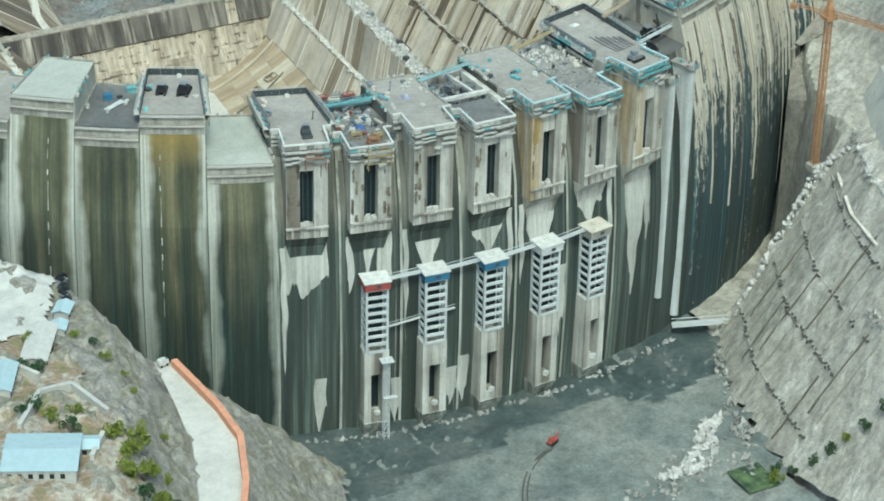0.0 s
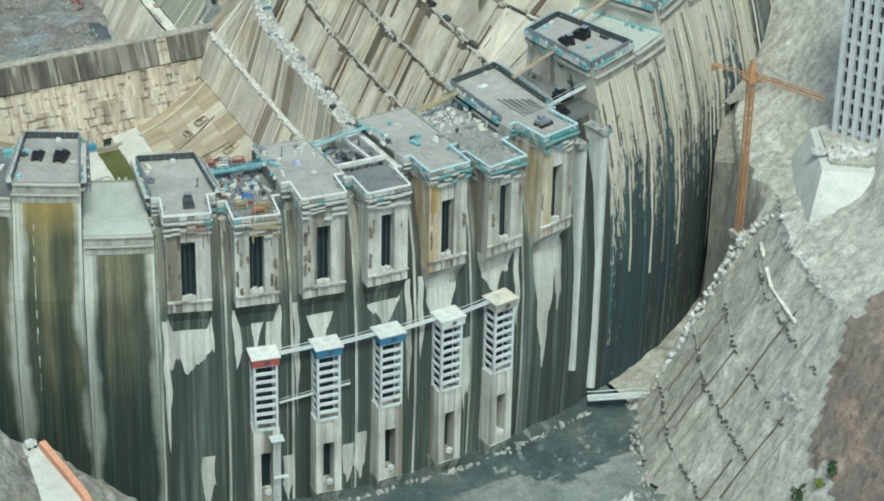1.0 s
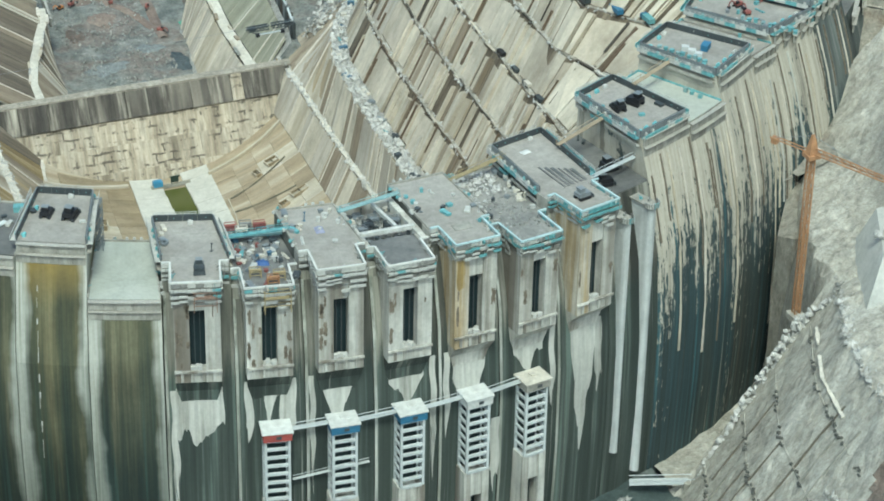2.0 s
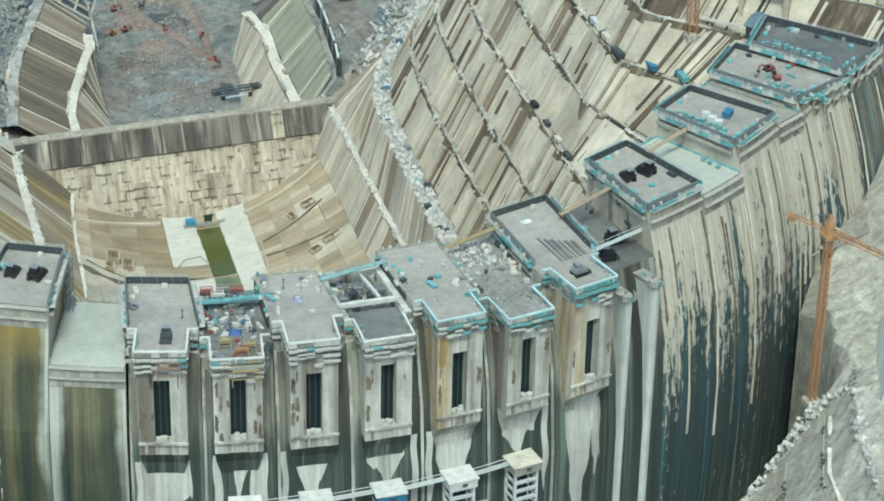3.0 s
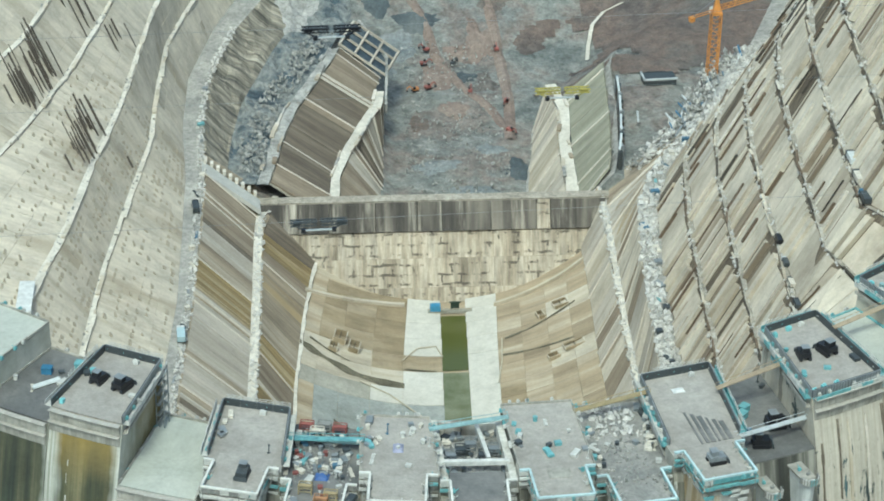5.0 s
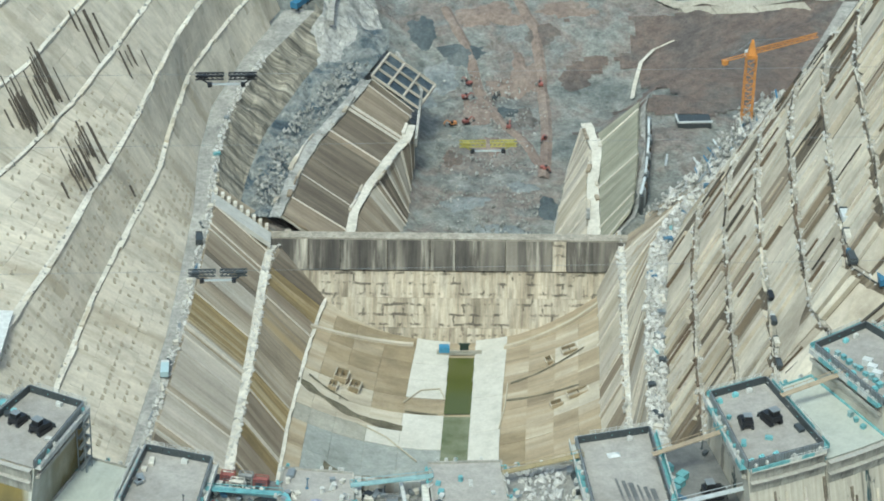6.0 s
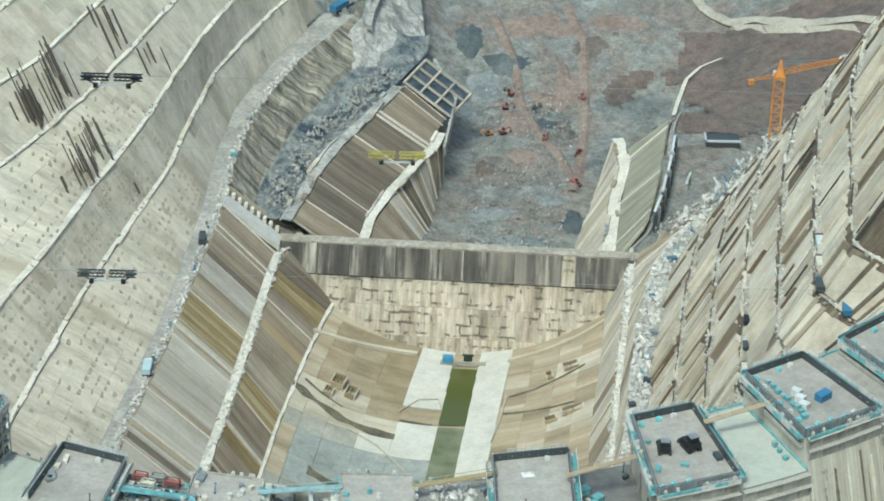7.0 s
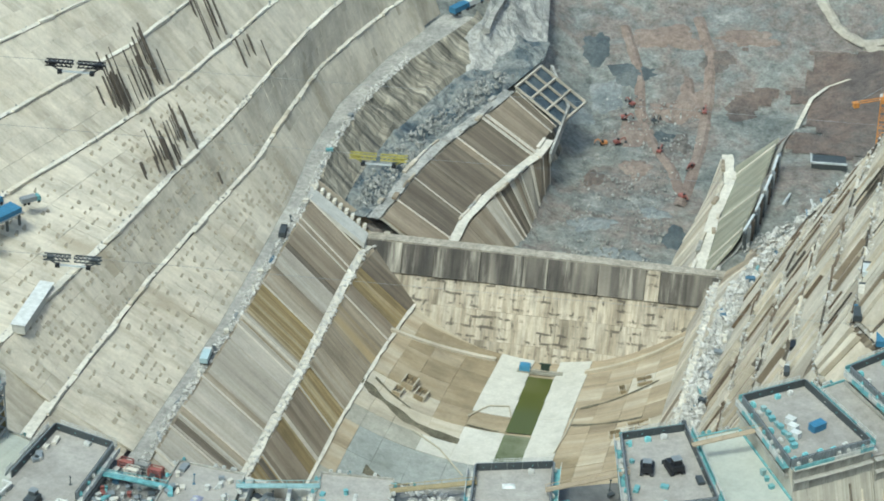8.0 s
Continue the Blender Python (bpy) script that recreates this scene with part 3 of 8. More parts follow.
# ---- basin floor: slabs of an inverted arch, with a water channel along it ----
M_CLEAN = rocky("bleached_floor_concrete", [(0.41, 0.395, 0.345), (0.49, 0.475, 0.42), (0.55, 0.535, 0.48)], 0.06, 0.85, 0.05, grain=0.35)
M_WETSLAB = rocky("wet_bluish_slab", [(0.21, 0.205, 0.17), (0.29, 0.28, 0.235), (0.37, 0.355, 0.305)], 0.08, 0.9, 0.05, grain=0.5)
M_FLOOR = streaked("brown_basin_floor", (0.012, 0.16, 0.012), (0.2, 0.16, 0.105), (0.34, 0.275, 0.185), (0.46, 0.405, 0.31), 0.36, 0.6, piece=0.1, hard=0.3, blotch=0.3)
M_TANSLAB = streaked("pale_tan_slab", (0.02, 0.2, 0.02), (0.32, 0.28, 0.21), (0.45, 0.4, 0.31), (0.5, 0.46, 0.38), 0.36, 0.6, hard=0.2)
M_WATER, n_, l_, b_ = material("green_channel_water", 0.12)
b_.inputs["Base Color"].default_value = (0.075, 0.085, 0.022, 1)
bump(n_, l_, b_, noise_node(n_, l_, coords(n_, l_, (1, 1, 1)), 1.2, 3, 0.5), 0.06, 0.05)


M_SHALLOW, n_, l_, b_ = material("pale_shallow_water", 0.2)
l_.new(ramp(n_, l_, noise_node(n_, l_, coords(n_, l_, (1, 1, 1)), 0.2, 5, 0.6), [(0.35, (0.10, 0.115, 0.05)), (0.65, (0.19, 0.195, 0.12))]), b_.inputs["Base Color"])
bump(n_, l_, b_, noise_node(n_, l_, coords(n_, l_, (1, 1, 1)), 1.2, 3, 0.5), 0.05, 0.05)
M_RAIL = painted("dusty_cream_pipe", (0.45, 0.41, 0.32), 0.7, 0, 0.3)


def floor_pt(y, u, lift=0.0):
    xl, xr = left_x(-72.0, y) + 0.0, floor_right(y)
    return Vector((xl + (xr - xl) * u, y, -72.0 - 8.4 * (1 - (2 * u - 1) ** 2) + 1.5 * u + lift))


basin_floor = tagged(part("basin_floor", Geo().sheet([[floor_pt(y, k / 24, -0.25) for k in range(25)] for y in np.arange(40, 191, 5.0)]), M_FLOOR), "brown stained concrete basin floor shaped as an inverted arch", "floor", "", "structure")


def strip_u(y):
    """Where the channel lies across the floor."""
    xc = 15.6 + (y - 177) * 0.063
    xl, xr = left_x(-72.0, y), floor_right(y)
    return (xc - 2.7 - xl) / (xr - xl), (xc + 2.7 - xl) / (xr - xl)


def slab_kind(u, y):
    """Which concrete a floor slab shows: bleached beside the channel, bluish where water stood, brown elsewhere."""
    if u > 0.47:
        return M_CLEAN if u < 0.675 else M_TANSLAB if (u > 0.84 and (150 < y < 157 or 169 < y < 174)) else M_BROWNSLAB if y < 148 and u < 0.8 else M_FLOOR
    if y > 162.5:
        return M_CLEAN if u > 0.335 else M_BROWNSLAB if u > 0.05 else M_FLOOR
    if y > 156.5:
        return M_BROWNSLAB if u > 0.23 else M_TANSLAB
    if y > 150:
        return M_CLEAN if u > 0.35 else M_TANSLAB
    if y > 144.5:
        return M_CLEAN if u > 0.235 else M_WETSLAB
    if y > 128:
        return M_WETBLUE if u > 0.05 else M_FLOOR
    return M_WETSLAB if u < 0.3 and y > 112 else M_FLOOR


M_BROWNSLAB = streaked("olive_brown_slab", (0.03, 0.12, 0.03), (0.16, 0.125, 0.075), (0.27, 0.215, 0.135), (0.36, 0.3, 0.21), 0.36, 0.62, hard=0.25, blotch=0.5)
M_WETBLUE = rocky("blue_grey_wet_slab", [(0.19, 0.2, 0.18), (0.27, 0.285, 0.265), (0.36, 0.365, 0.33)], 0.1, 0.7, 0.05, grain=0.6)
rnd = random.Random(5)
CUTS = [0.0, 0.05, 0.13, 0.235, 0.345, "a", "b", 0.675, 0.76, 0.85, 0.93, 1.0]
ROWS = [88, 96, 104, 112, 120, 128, 136, 144.5, 150, 156.5, 162.5, 169, 175, 180.5, 184.5]
for y0, y2 in zip(ROWS, ROWS[1:]):
    y1 = y2 - 0.04
    mid = (y0 + y1) / 2
    sa, sb = strip_u(mid)
    cuts = [sa if c == "a" else sb if c == "b" else c for c in CUTS]
    for u0, u1 in zip(cuts, cuts[1:]):
        if u0 == sa:
            continue
        mat = slab_kind((u0 + u1) / 2, mid)
        up = rnd.uniform(0.0, 0.08) + (0.1 if mat is M_CLEAN else 0.0)
        nn = 4
        top = [floor_pt(y, u0 + 0.0004 + (u1 - u0 - 0.0008) * k / nn, up) for y in (y0, y1) for k in range(nn + 1)]
        g = Geo()
        ring = top[:nn + 1] + top[nn + 1:][::-1]
        g.rings([[p - Vector((0, 0, 0.6)) for p in ring], ring], caps=False)
        g.add(top, [(k, k + 1, nn + 2 + k, nn + 1 + k) for k in range(nn)])
        part("slab", g, mat, basin_floor)


def floor_strip(name, line, width, mat, label, category, lift, seed, thick=0.0):
    """A band lying on the floor along points (u, y), with ragged edges."""
    rows = []
    for k in range(len(line) - 1):
        for t in np.linspace(0, 1, 9)[: 8 if k < len(line) - 2 else 9]:
            u, y = (a + (b - a) * float(t) for a, b in zip(line[k], line[k + 1]))
            w = width if thick else width * (0.75 + 0.7 * noise.noise((u * 17, y / 3, seed)))
            rows.append([floor_pt(y + q * w, u, lift + h) for q, h in (((-0.5, -0.3), (-0.5, thick), (0.5, thick), (0.5, -0.3)) if thick else ((-0.5, -0.02), (0.0, 0.03), (0.5, -0.02)))])
    return tagged(part(name, Geo().sheet(rows), mat), label, category, "", "structure")


M_SILT = rocky("olive_floor_silt", [(0.055, 0.05, 0.032), (0.11, 0.098, 0.065), (0.2, 0.175, 0.125)], 0.4, 0.8, 0.1)
floor_strip("floor_silt", [(-0.01, 157.5), (0.08, 155.0), (0.17, 152.6), (0.26, 151.4), (0.35, 151.0)], 2.4, M_SILT, "dark olive silt left in a band on the basin floor", "silt", 0.16, 1)
floor_strip("floor_silt", [(0.02, 160.5), (0.08, 158.5), (0.16, 156.5)], 0.9, M_SILT, "dark olive silt left in a band on the basin floor", "silt", 0.16, 2)
floor_strip("floor_silt", [(0.35, 157.0), (0.46, 156.6)], 0.8, M_SILT, "dark damp edge of a floor slab", "silt", 0.3, 3)
floor_strip("floor_silt", [(0.70, 166.0), (0.80, 167.5), (0.95, 171.0)], 0.9, M_SILT, "dark olive silt left in a band on the basin floor", "silt", 0.16, 4)
floor_strip("floor_silt", [(0.69, 160.0), (0.80, 159.0), (0.93, 158.0)], 0.8, M_SILT, "dark olive silt left in a band on the basin floor", "silt", 0.16, 5)
floor_strip("floor_silt", [(0.12, 133.0), (0.2, 131.0), (0.27, 131.5)], 3.5, M_SILT, "olive pool of silt on the bluish slabs", "silt", 0.16, 6)
floor_strip("floor_curb", [(-0.02, 176.6), (0.1, 178.6), (0.22, 180.4), (0.335, 181.6)], 0.8, M_TANSLAB, "pale raised curb along the end of the basin floor", "curb", 0.1, 7, 0.55)
floor_strip("floor_curb", [(0.665, 179.8), (0.78, 180.8), (0.9, 182.4), (1.0, 184.6)], 0.8, M_TANSLAB, "pale raised curb along the end of the basin floor", "curb", 0.1, 8, 0.8)
# formwork frames and gear standing on the floor
for fu, fy, w, d, h in ((0.12, 163.5, 2.6, 3.2, 1.3), (0.17, 161.5, 2.2, 3.0, 1.1), (0.10, 159.5, 1.8, 2.2, 0.9), (0.9, 172.0, 3.2, 2.0, 0.7), (0.83, 170.5, 1.4, 2.0, 0.8), (0.93, 155.0, 4.5, 1.8, 0.6), (0.86, 153.5, 2.4, 1.4, 0.8)):
    ob = thing("form_frame", "dusty tan formwork frame lying on the basin floor", "formwork", "formwork on the basin floor", at=Matrix.Translation(floor_pt(fy, fu, 0.1)) @ Matrix.Rotation(radians(-12 if fu < 0.5 else 14), 4, "Z") @ Matrix.Rotation(0.22 if fu < 0.5 else -0.22, 4, "Y"))
    for q in (-1, 1):
        part("side", Geo().box((q * w / 2, 0, h / 2), (0.25, d, h)), M_TANSLAB, ob)
        part("end", Geo().box((0, q * d / 2, h / 2), (w - 0.26, 0.25, h)), M_BROWNSLAB, ob)
    part("bar", Geo().box((0, 0, h * 0.7), (0.2, d - 0.26, 0.2)), M_SILT, ob)

rows = [[Vector((floor_pt(y, u).x, y, -79.55)) for u in strip_u(y)] for y in np.arange(157, 179, 3.0)]
shallow = [[Vector((floor_pt(y, u).x, y, -79.45)) for u in strip_u(y)] for y in np.arange(84, 160, 4.0)]
tagged(part("shallow_water", Geo().sheet(shallow), M_SHALLOW), "pale green shallow water in the basin channel", "water", "", "structure")
tagged(part("water", Geo().sheet(rows), M_WATER), "still green water in a channel along the basin floor", "water", "", "structure")
channel_head = thing("pump_raft", "blue box and dark gate on a pump raft", "pump raft", at=pose(15.2, 179.6, -79.6))
part("hull", Geo().box((0, 0, 0.3), (9.5, 1.2, 0.6)), M_WETSLAB, channel_head)
part("pump_box", Geo().box((-3.2, 0.1, 1.2), (2.2, 1.4, 1.3)).box((-3.2, 0.1, 1.95), (1.6, 1.0, 0.2)), painted("blue_pump_paint", (0.06, 0.22, 0.36), 0.5, 0, 0.4), channel_head)
part("gate", Geo().box((1.0, 0.3, 1.3), (1.8, 0.5, 1.9)).box((1.0, 0.1, 2.4), (2.4, 0.3, 0.3)), painted("dark_gate_paint", (0.03, 0.05, 0.04), 0.5, 0.1, 0.4), channel_head)
part("rail", Geo().beam((-4.6, -0.5, 1.1), (4.6, -0.5, 1.1), 0.12), M_RAIL, channel_head)
# pale hoses and poles lying on the floor
for pts in (((22.5, 150.0), (24.0, 158.0), (24.8, 166.0)), ((3.5, 160.0), (7.0, 165.0), (11.0, 166.0), (12.0, 162.0)), ((-6.0, 150.0), (0.0, 147.0), (6.0, 140.0))):
    g = Geo()
    for (xa, ya), (xb, yb) in zip(pts, pts[1:]):
        za, zb = (floor_pt(y, (x - left_x(-72.0, y)) / (floor_right(y) - left_x(-72.0, y)), 0.35).z for x, y in ((xa, ya), (xb, yb)))
        g.tube((xa, ya, za), (xb, yb, zb), 0.16, n=6)
    tagged(part("hose", g, M_RAIL), "pale hose lying across the basin floor", "hose", "hoses on the basin floor")

# ---- counter dam across the end of the basin ----
M_CDAM = streaked("counter_dam_concrete", (0.35, 0.02, 0.05), (0.13, 0.11, 0.085), (0.36, 0.31, 0.235), (0.47, 0.42, 0.34), 0.36, 0.54, piece=0.2)
# dark leakage along parts of the lift and block joints
n_, l_ = M_CDAM.node_tree.nodes, M_CDAM.node_tree.links
b_ = n_["Principled BSDF"]
base_ = b_.inputs["Base Color"].links[0].from_socket
tc_, sp_, cb_, br_ = n_.new("ShaderNodeTexCoord"), n_.new("ShaderNodeSeparateXYZ"), n_.new("ShaderNodeCombineXYZ"), n_.new("ShaderNodeTexBrick")
l_.new(tc_.outputs["Object"], sp_.inputs[0])
l_.new(sp_.outputs["X"], cb_.inputs[0])
l_.new(sp_.outputs["Z"], cb_.inputs[1])
wob_, wv_ = n_.new("ShaderNodeTexNoise"), n_.new("ShaderNodeVectorMath")
wob_.inputs["Scale"].default_value = 0.35
l_.new(tc_.outputs["Object"], wob_.inputs["Vector"])
wv_.operation = "MULTIPLY_ADD"
l_.new(wob_.outputs["Color"], wv_.inputs[0])
wv_.inputs[1].default_value = (1.6, 0.8, 0.0)
l_.new(cb_.outputs[0], wv_.inputs[2])
l_.new(wv_.outputs[0], br_.inputs["Vector"])
for key_, val_ in (("Scale", 1.0), ("Mortar Size", 0.32), ("Mortar Smooth", 0.5), ("Brick Width", 4.2), ("Row Height", 1.9)):
    br_.inputs[key_].default_value = val_
mask_ = ramp(n_, l_, noise_node(n_, l_, coords(n_, l_, (0.28, 0.1, 0.3)), 1.0, 5, 0.7), [(0.5, 0.0), (0.58, 0.85)])
leak_ = calc(n_, l_, "MULTIPLY", br_.outputs["Fac"], mask_)
l_.new(mix(n_, l_, leak_, base_, (0.07, 0.06, 0.048)), b_.inputs["Base Color"])
M_CDARK = streaked("counter_dam_stained", (0.3, 0.02, 0.03), (0.05, 0.046, 0.042), (0.10, 0.09, 0.077), (0.42, 0.39, 0.33), 0.44, 0.6, piece=0.35, tint=(0.33, 0.30, 0.25))
M_STRIP_GREY_C = rocky("dusty_crest_concrete", [(0.22, 0.2, 0.16), (0.32, 0.29, 0.24), (0.4, 0.37, 0.31)], 0.15, 0.9, 0.1)
counter_dam = thing("counter_dam", "low concrete counter dam across the basin, stained dark along its top", "dam")


def cd_face(x, s):
    """A point of its sloping face, s from foot 0 to crest 1."""
    return Vector((x, 182.0 + 12.4 * s, -84.0 + 23.2 * s))


NX = 9
x0, x1 = -25.0, 50.5
part("core", Geo().rings([[Vector((x, y, z)) for y, z in ((182.3, -84.5), (194.6, -61.3), (198.0, -61.3), (198.0, -84.5))] for x in (x0, x1)]), M_CDAM, counter_dam)
rnd = random.Random(8)
LEVELS = [0.0, 0.3, 0.54, 0.755]
for k in range(NX):
    xa, xb = x0 + (x1 - x0) * k / NX, x0 + (x1 - x0) * (k + 1) / NX - 0.04
    for s0, s1 in zip(LEVELS, LEVELS[1:]):
        up = Vector((0, -0.88, 0.47)) * rnd.uniform(0.16, 0.24)
        q = [cd_face(xa, s0), cd_face(xb, s0), cd_face(xb, s1 - 0.002), cd_face(xa, s1 - 0.002)]
        part("pour", Geo().rings([[p - up for p in q], [p + up for p in q]]), M_CDAM, counter_dam)
EDGES = [0.0, 0.11, 0.2, 0.33, 0.45, 0.52, 0.66, 0.79, 0.83, 1.0]
for k, (ea, eb) in enumerate(zip(EDGES, EDGES[1:])):
    xa, xb = x0 + (x1 - x0) * ea, x0 + (x1 - x0) * eb - 0.12
    pale = k == 7
    up = Vector((0, -0.88, 0.47)) * (0.6 + 0.12 * (k % 3))
    q = [cd_face(xa, 0.76), cd_face(xb, 0.76), cd_face(xb, 1.0), cd_face(xa, 1.0)]
    part("upper_lift", Geo().rings([[p - up for p in q], [p + up for p in q]]), M_CDAM if pale else M_CDARK, counter_dam, "lime-washed strip of the wall" if pale else "dark wet upper lift of the wall")
part("crest", Geo().box(((x0 + x1) / 2, 195.9, -60.75), (x1 - x0 + 0.6, 2.6, 0.4)), M_STRIP_GREY_C, counter_dam)

# ---- lining strips and panels on the slopes ----
M_STRIP_GREY = streaked("grey_lining_strip", (0.018, 0.35, 0.018), (0.27, 0.245, 0.2), (0.41, 0.37, 0.305), (0.5, 0.465, 0.4), 0.33, 0.6, piece=0.2, hard=0.22)
M_STRIP_BROWN = streaked("brown_lining_strip", (0.018, 0.35, 0.018), (0.16, 0.128, 0.092), (0.265, 0.215, 0.155), (0.38, 0.33, 0.255), 0.36, 0.66, piece=0.22, hard=0.22)
M_STRIP_OCHRE = streaked("ochre_lining_strip", (0.018, 0.5, 0.018), (0.17, 0.125, 0.06), (0.295, 0.22, 0.105), (0.42, 0.36, 0.24), 0.38, 0.62, piece=0.3)
M_PANEL = streaked("pale_slope_panel", (0.05, 0.22, 0.05), (0.36, 0.315, 0.24), (0.475, 0.425, 0.335), (0.55, 0.5, 0.405), 0.28, 0.46, piece=0.1, blotch=0.55, hard=0.3, tint=(0.33, 0.28, 0.2), tint_at=0.56, scatter=0.25)
M_PANEL_R = streaked("tan_slope_panel", (0.05, 0.16, 0.05), (0.26, 0.22, 0.165), (0.40, 0.35, 0.27), (0.49, 0.44, 0.355), 0.30, 0.5, piece=0.2, blotch=0.45, hard=0.18)
M_TANPALE = rocky("pale_ramp_concrete", [(0.38, 0.37, 0.34), (0.46, 0.455, 0.42), (0.52, 0.51, 0.475)], 0.08, 0.9, 0.08, grain=0.4)
M_BROWNMARK = painted("damp_brown_mark", (0.36, 0.315, 0.24), 0.95, 0, 0.5)
M_RIB = painted("cream_rib", (0.55, 0.51, 0.44), 0.85, 0, 0.4)


def lining(low, high, y0, y1, width, rows, mats, weights, parent_name, label, seed, lift=(0.08, 0.22), gap=0.12, miss=0.0, rib=0.0, ymin_rows=None):
    """Strips (one row) or panels (several rows) laid on a slope between two lines."""
    rnd = random.Random(seed)
    ob = thing(parent_name, label, "slope lining", "", "structure")
    y = y0
    while y < y1 - 0.5:
        w = width * (rnd.uniform(0.75, 1.3) if rows > 1 else rnd.choice((0.12, 0.2, 0.6, 1.4, 2.2, 3.0)))
        ya, yb = y, min(y + w, y1)
        y = yb
        for r in range(rows):
            if rnd.random() < (miss(y) if callable(miss) else miss):
                continue
            s0, s1 = (r + (0.03 if rows == 1 else 0.004)) / rows, (r + (0.97 if rows == 1 else 0.996)) / rows
            def at(yy, s):
                (xa, za), (xb, zb) = low(yy), high(yy)
                return Vector((xa + (xb - xa) * s, yy, za + (zb - za) * s))
            q = [at(ya, s0), at(yb - gap, s0), at(yb - gap, s1), at(ya, s1)]
            nrm = (q[1] - q[0]).cross(q[3] - q[0]).normalized()
            nrm = nrm if nrm.z > 0 else -nrm
            up = nrm * rnd.uniform(*lift)
            part("panel", Geo().rings([[p - nrm * 0.3 for p in q], [p + up for p in q]]), rnd.choices(mats, weights(ya) if callable(weights) else weights)[0], ob)
        if rnd.random() < rib:
            a, b = at(yb, 0.0) + nrm * 0.2, at(yb, 1.0) + nrm * 0.2
            part("rib", Geo().beam(a, b, 0.35, 0.3), M_RIB, ob)
    return ob


M_STRIP_DARK = streaked("umber_lining_strip", (0.018, 0.4, 0.018), (0.08, 0.066, 0.05), (0.15, 0.122, 0.09), (0.27, 0.235, 0.185), 0.36, 0.66, piece=0.2, hard=0.4)
M_OLIVEWALL = streaked("olive_grey_lining", (0.02, 0.3, 0.02), (0.17, 0.17, 0.125), (0.27, 0.265, 0.2), (0.38, 0.365, 0.29), 0.36, 0.62, piece=0.15, hard=0.3)
POOL_MATS = [M_STRIP_GREY, M_STRIP_BROWN, M_STRIP_OCHRE, M_POOL, M_STRIP_DARK]


def upper_weights(y):
    """Umber at the far end, mixed, then an ochre stretch, then pale grey towards the dam."""
    return [0.3, 5, 0, 1, 1] if y > 180 else [5, 2, 0, 2, 3] if y > 158 else [3, 1, 6, 1, 0.5] if 140 < y < 152 else [9, 0.5, 0.3, 2, 0.3]


def lower_weights(y):
    return [0.2, 3, 0, 0.5, 4] if y > 183 else [2, 3, 1.5, 2, 2] if y > 163 else [4, 3, 0.5, 2, 2] if y > 142 else [0.5, 1, 7, 1, 0.5] if y > 118 else [2, 5, 2, 1, 1]
lining(lambda y: (left_x(-72.0, y) - 0.6, -72.0), lambda y: (left_x(-62.0, y), -62.0), 88, 197, 3.2, 1, POOL_MATS, lower_weights, "basin_lining", "brown and grey streaked concrete strips on the basin side", 1, rib=0.5)
lining(lambda y: (left_x(-62.0, y) - 1.5, -62.0), lambda y: (left_x(-51.0, y), -51.0), 88, 191, 3.4, 1, POOL_MATS, upper_weights, "basin_lining", "brown and grey streaked concrete strips on the basin side", 2, rib=0.5)
lining(right_foot, right_strip, 88, 196, 2.2, 1, [M_STRIP_GREY, M_PANEL, M_STRIP_BROWN], [4, 4, 2], "basin_lining", "pale streaked concrete strips on the basin side", 3, rib=0.3)
lining(lambda y: (right_strip(y)[0] + 1.2, -61.4), lambda y: (lane_r(y) - 3.2, -49.2), 88, 196, 2.2, 1, [M_STRIP_GREY, M_PANEL, M_STRIP_BROWN], [4, 4, 2.5], "basin_lining", "pale streaked concrete strips on the basin side", 4, rib=0.3)
# further downstream, below the counter dam
lining(lambda y: (channel_toe(y), -77.8), lambda y: (lower_berm(y) + 0.6, -66.2), 199, 254, 3.0, 1, POOL_MATS, [3, 4, 0.1, 1.5, 4], "channel_lining", "grey brown concrete strips on the channel side", 5, rib=0.6)
lining(lambda y: (lower_berm(y) - 1.0, -65.8), lambda y: (upper_berm(y) + 0.5, -57.5), 199, 262, 3.4, 1, POOL_MATS, [1.5, 4, 0.1, 1.0, 6], "channel_lining", "grey brown concrete strips on the channel side", 6, rib=0.4)
bank("berm", lambda y: (wide_berm(y) - 1.1, -66.2), lambda y: (wide_berm(y) + 1.5, -65.9), 198, 258, M_BERM, "wide pale berm on the channel side", cuts=2)
lining(lambda y: (right_toe(y), -77.6), lambda y: (wide_berm(y) - 1.1, -66.4), 201, 256, 2.4, 1, [M_STRIP_GREY, M_PANEL], [3, 3], "channel_lining", "pale concrete strips on the channel side", 7, rib=0.4)
lining(lambda y: (wide_berm(y) + 1.5, -66.0), lambda y: (low_right(y), -57.0), 201, 252, 2.6, 1, [M_OLIVEWALL, M_STRIP_GREY], [5, 1], "channel_lining", "grey olive concrete strips on the channel side", 8, rib=0.35)
for k, (za, zb) in enumerate(zip(zs, zs[1:])):
    if za >= -50.95 and za < 7:
        lining(lambda y: (left_x(za, y) - 0.9, za), lambda y: (left_x(zb, y), zb), 96 if za < -30 else 130, 276, 2.5 if za < -40 else 3.2, 4 if za < -40 else 3, [M_PANEL, M_SLOPE], [12, 1], "slope_lining", "pale weathered concrete panels on the cut hillside", 20 + k, lift=(0.02, 0.09), gap=0.02)


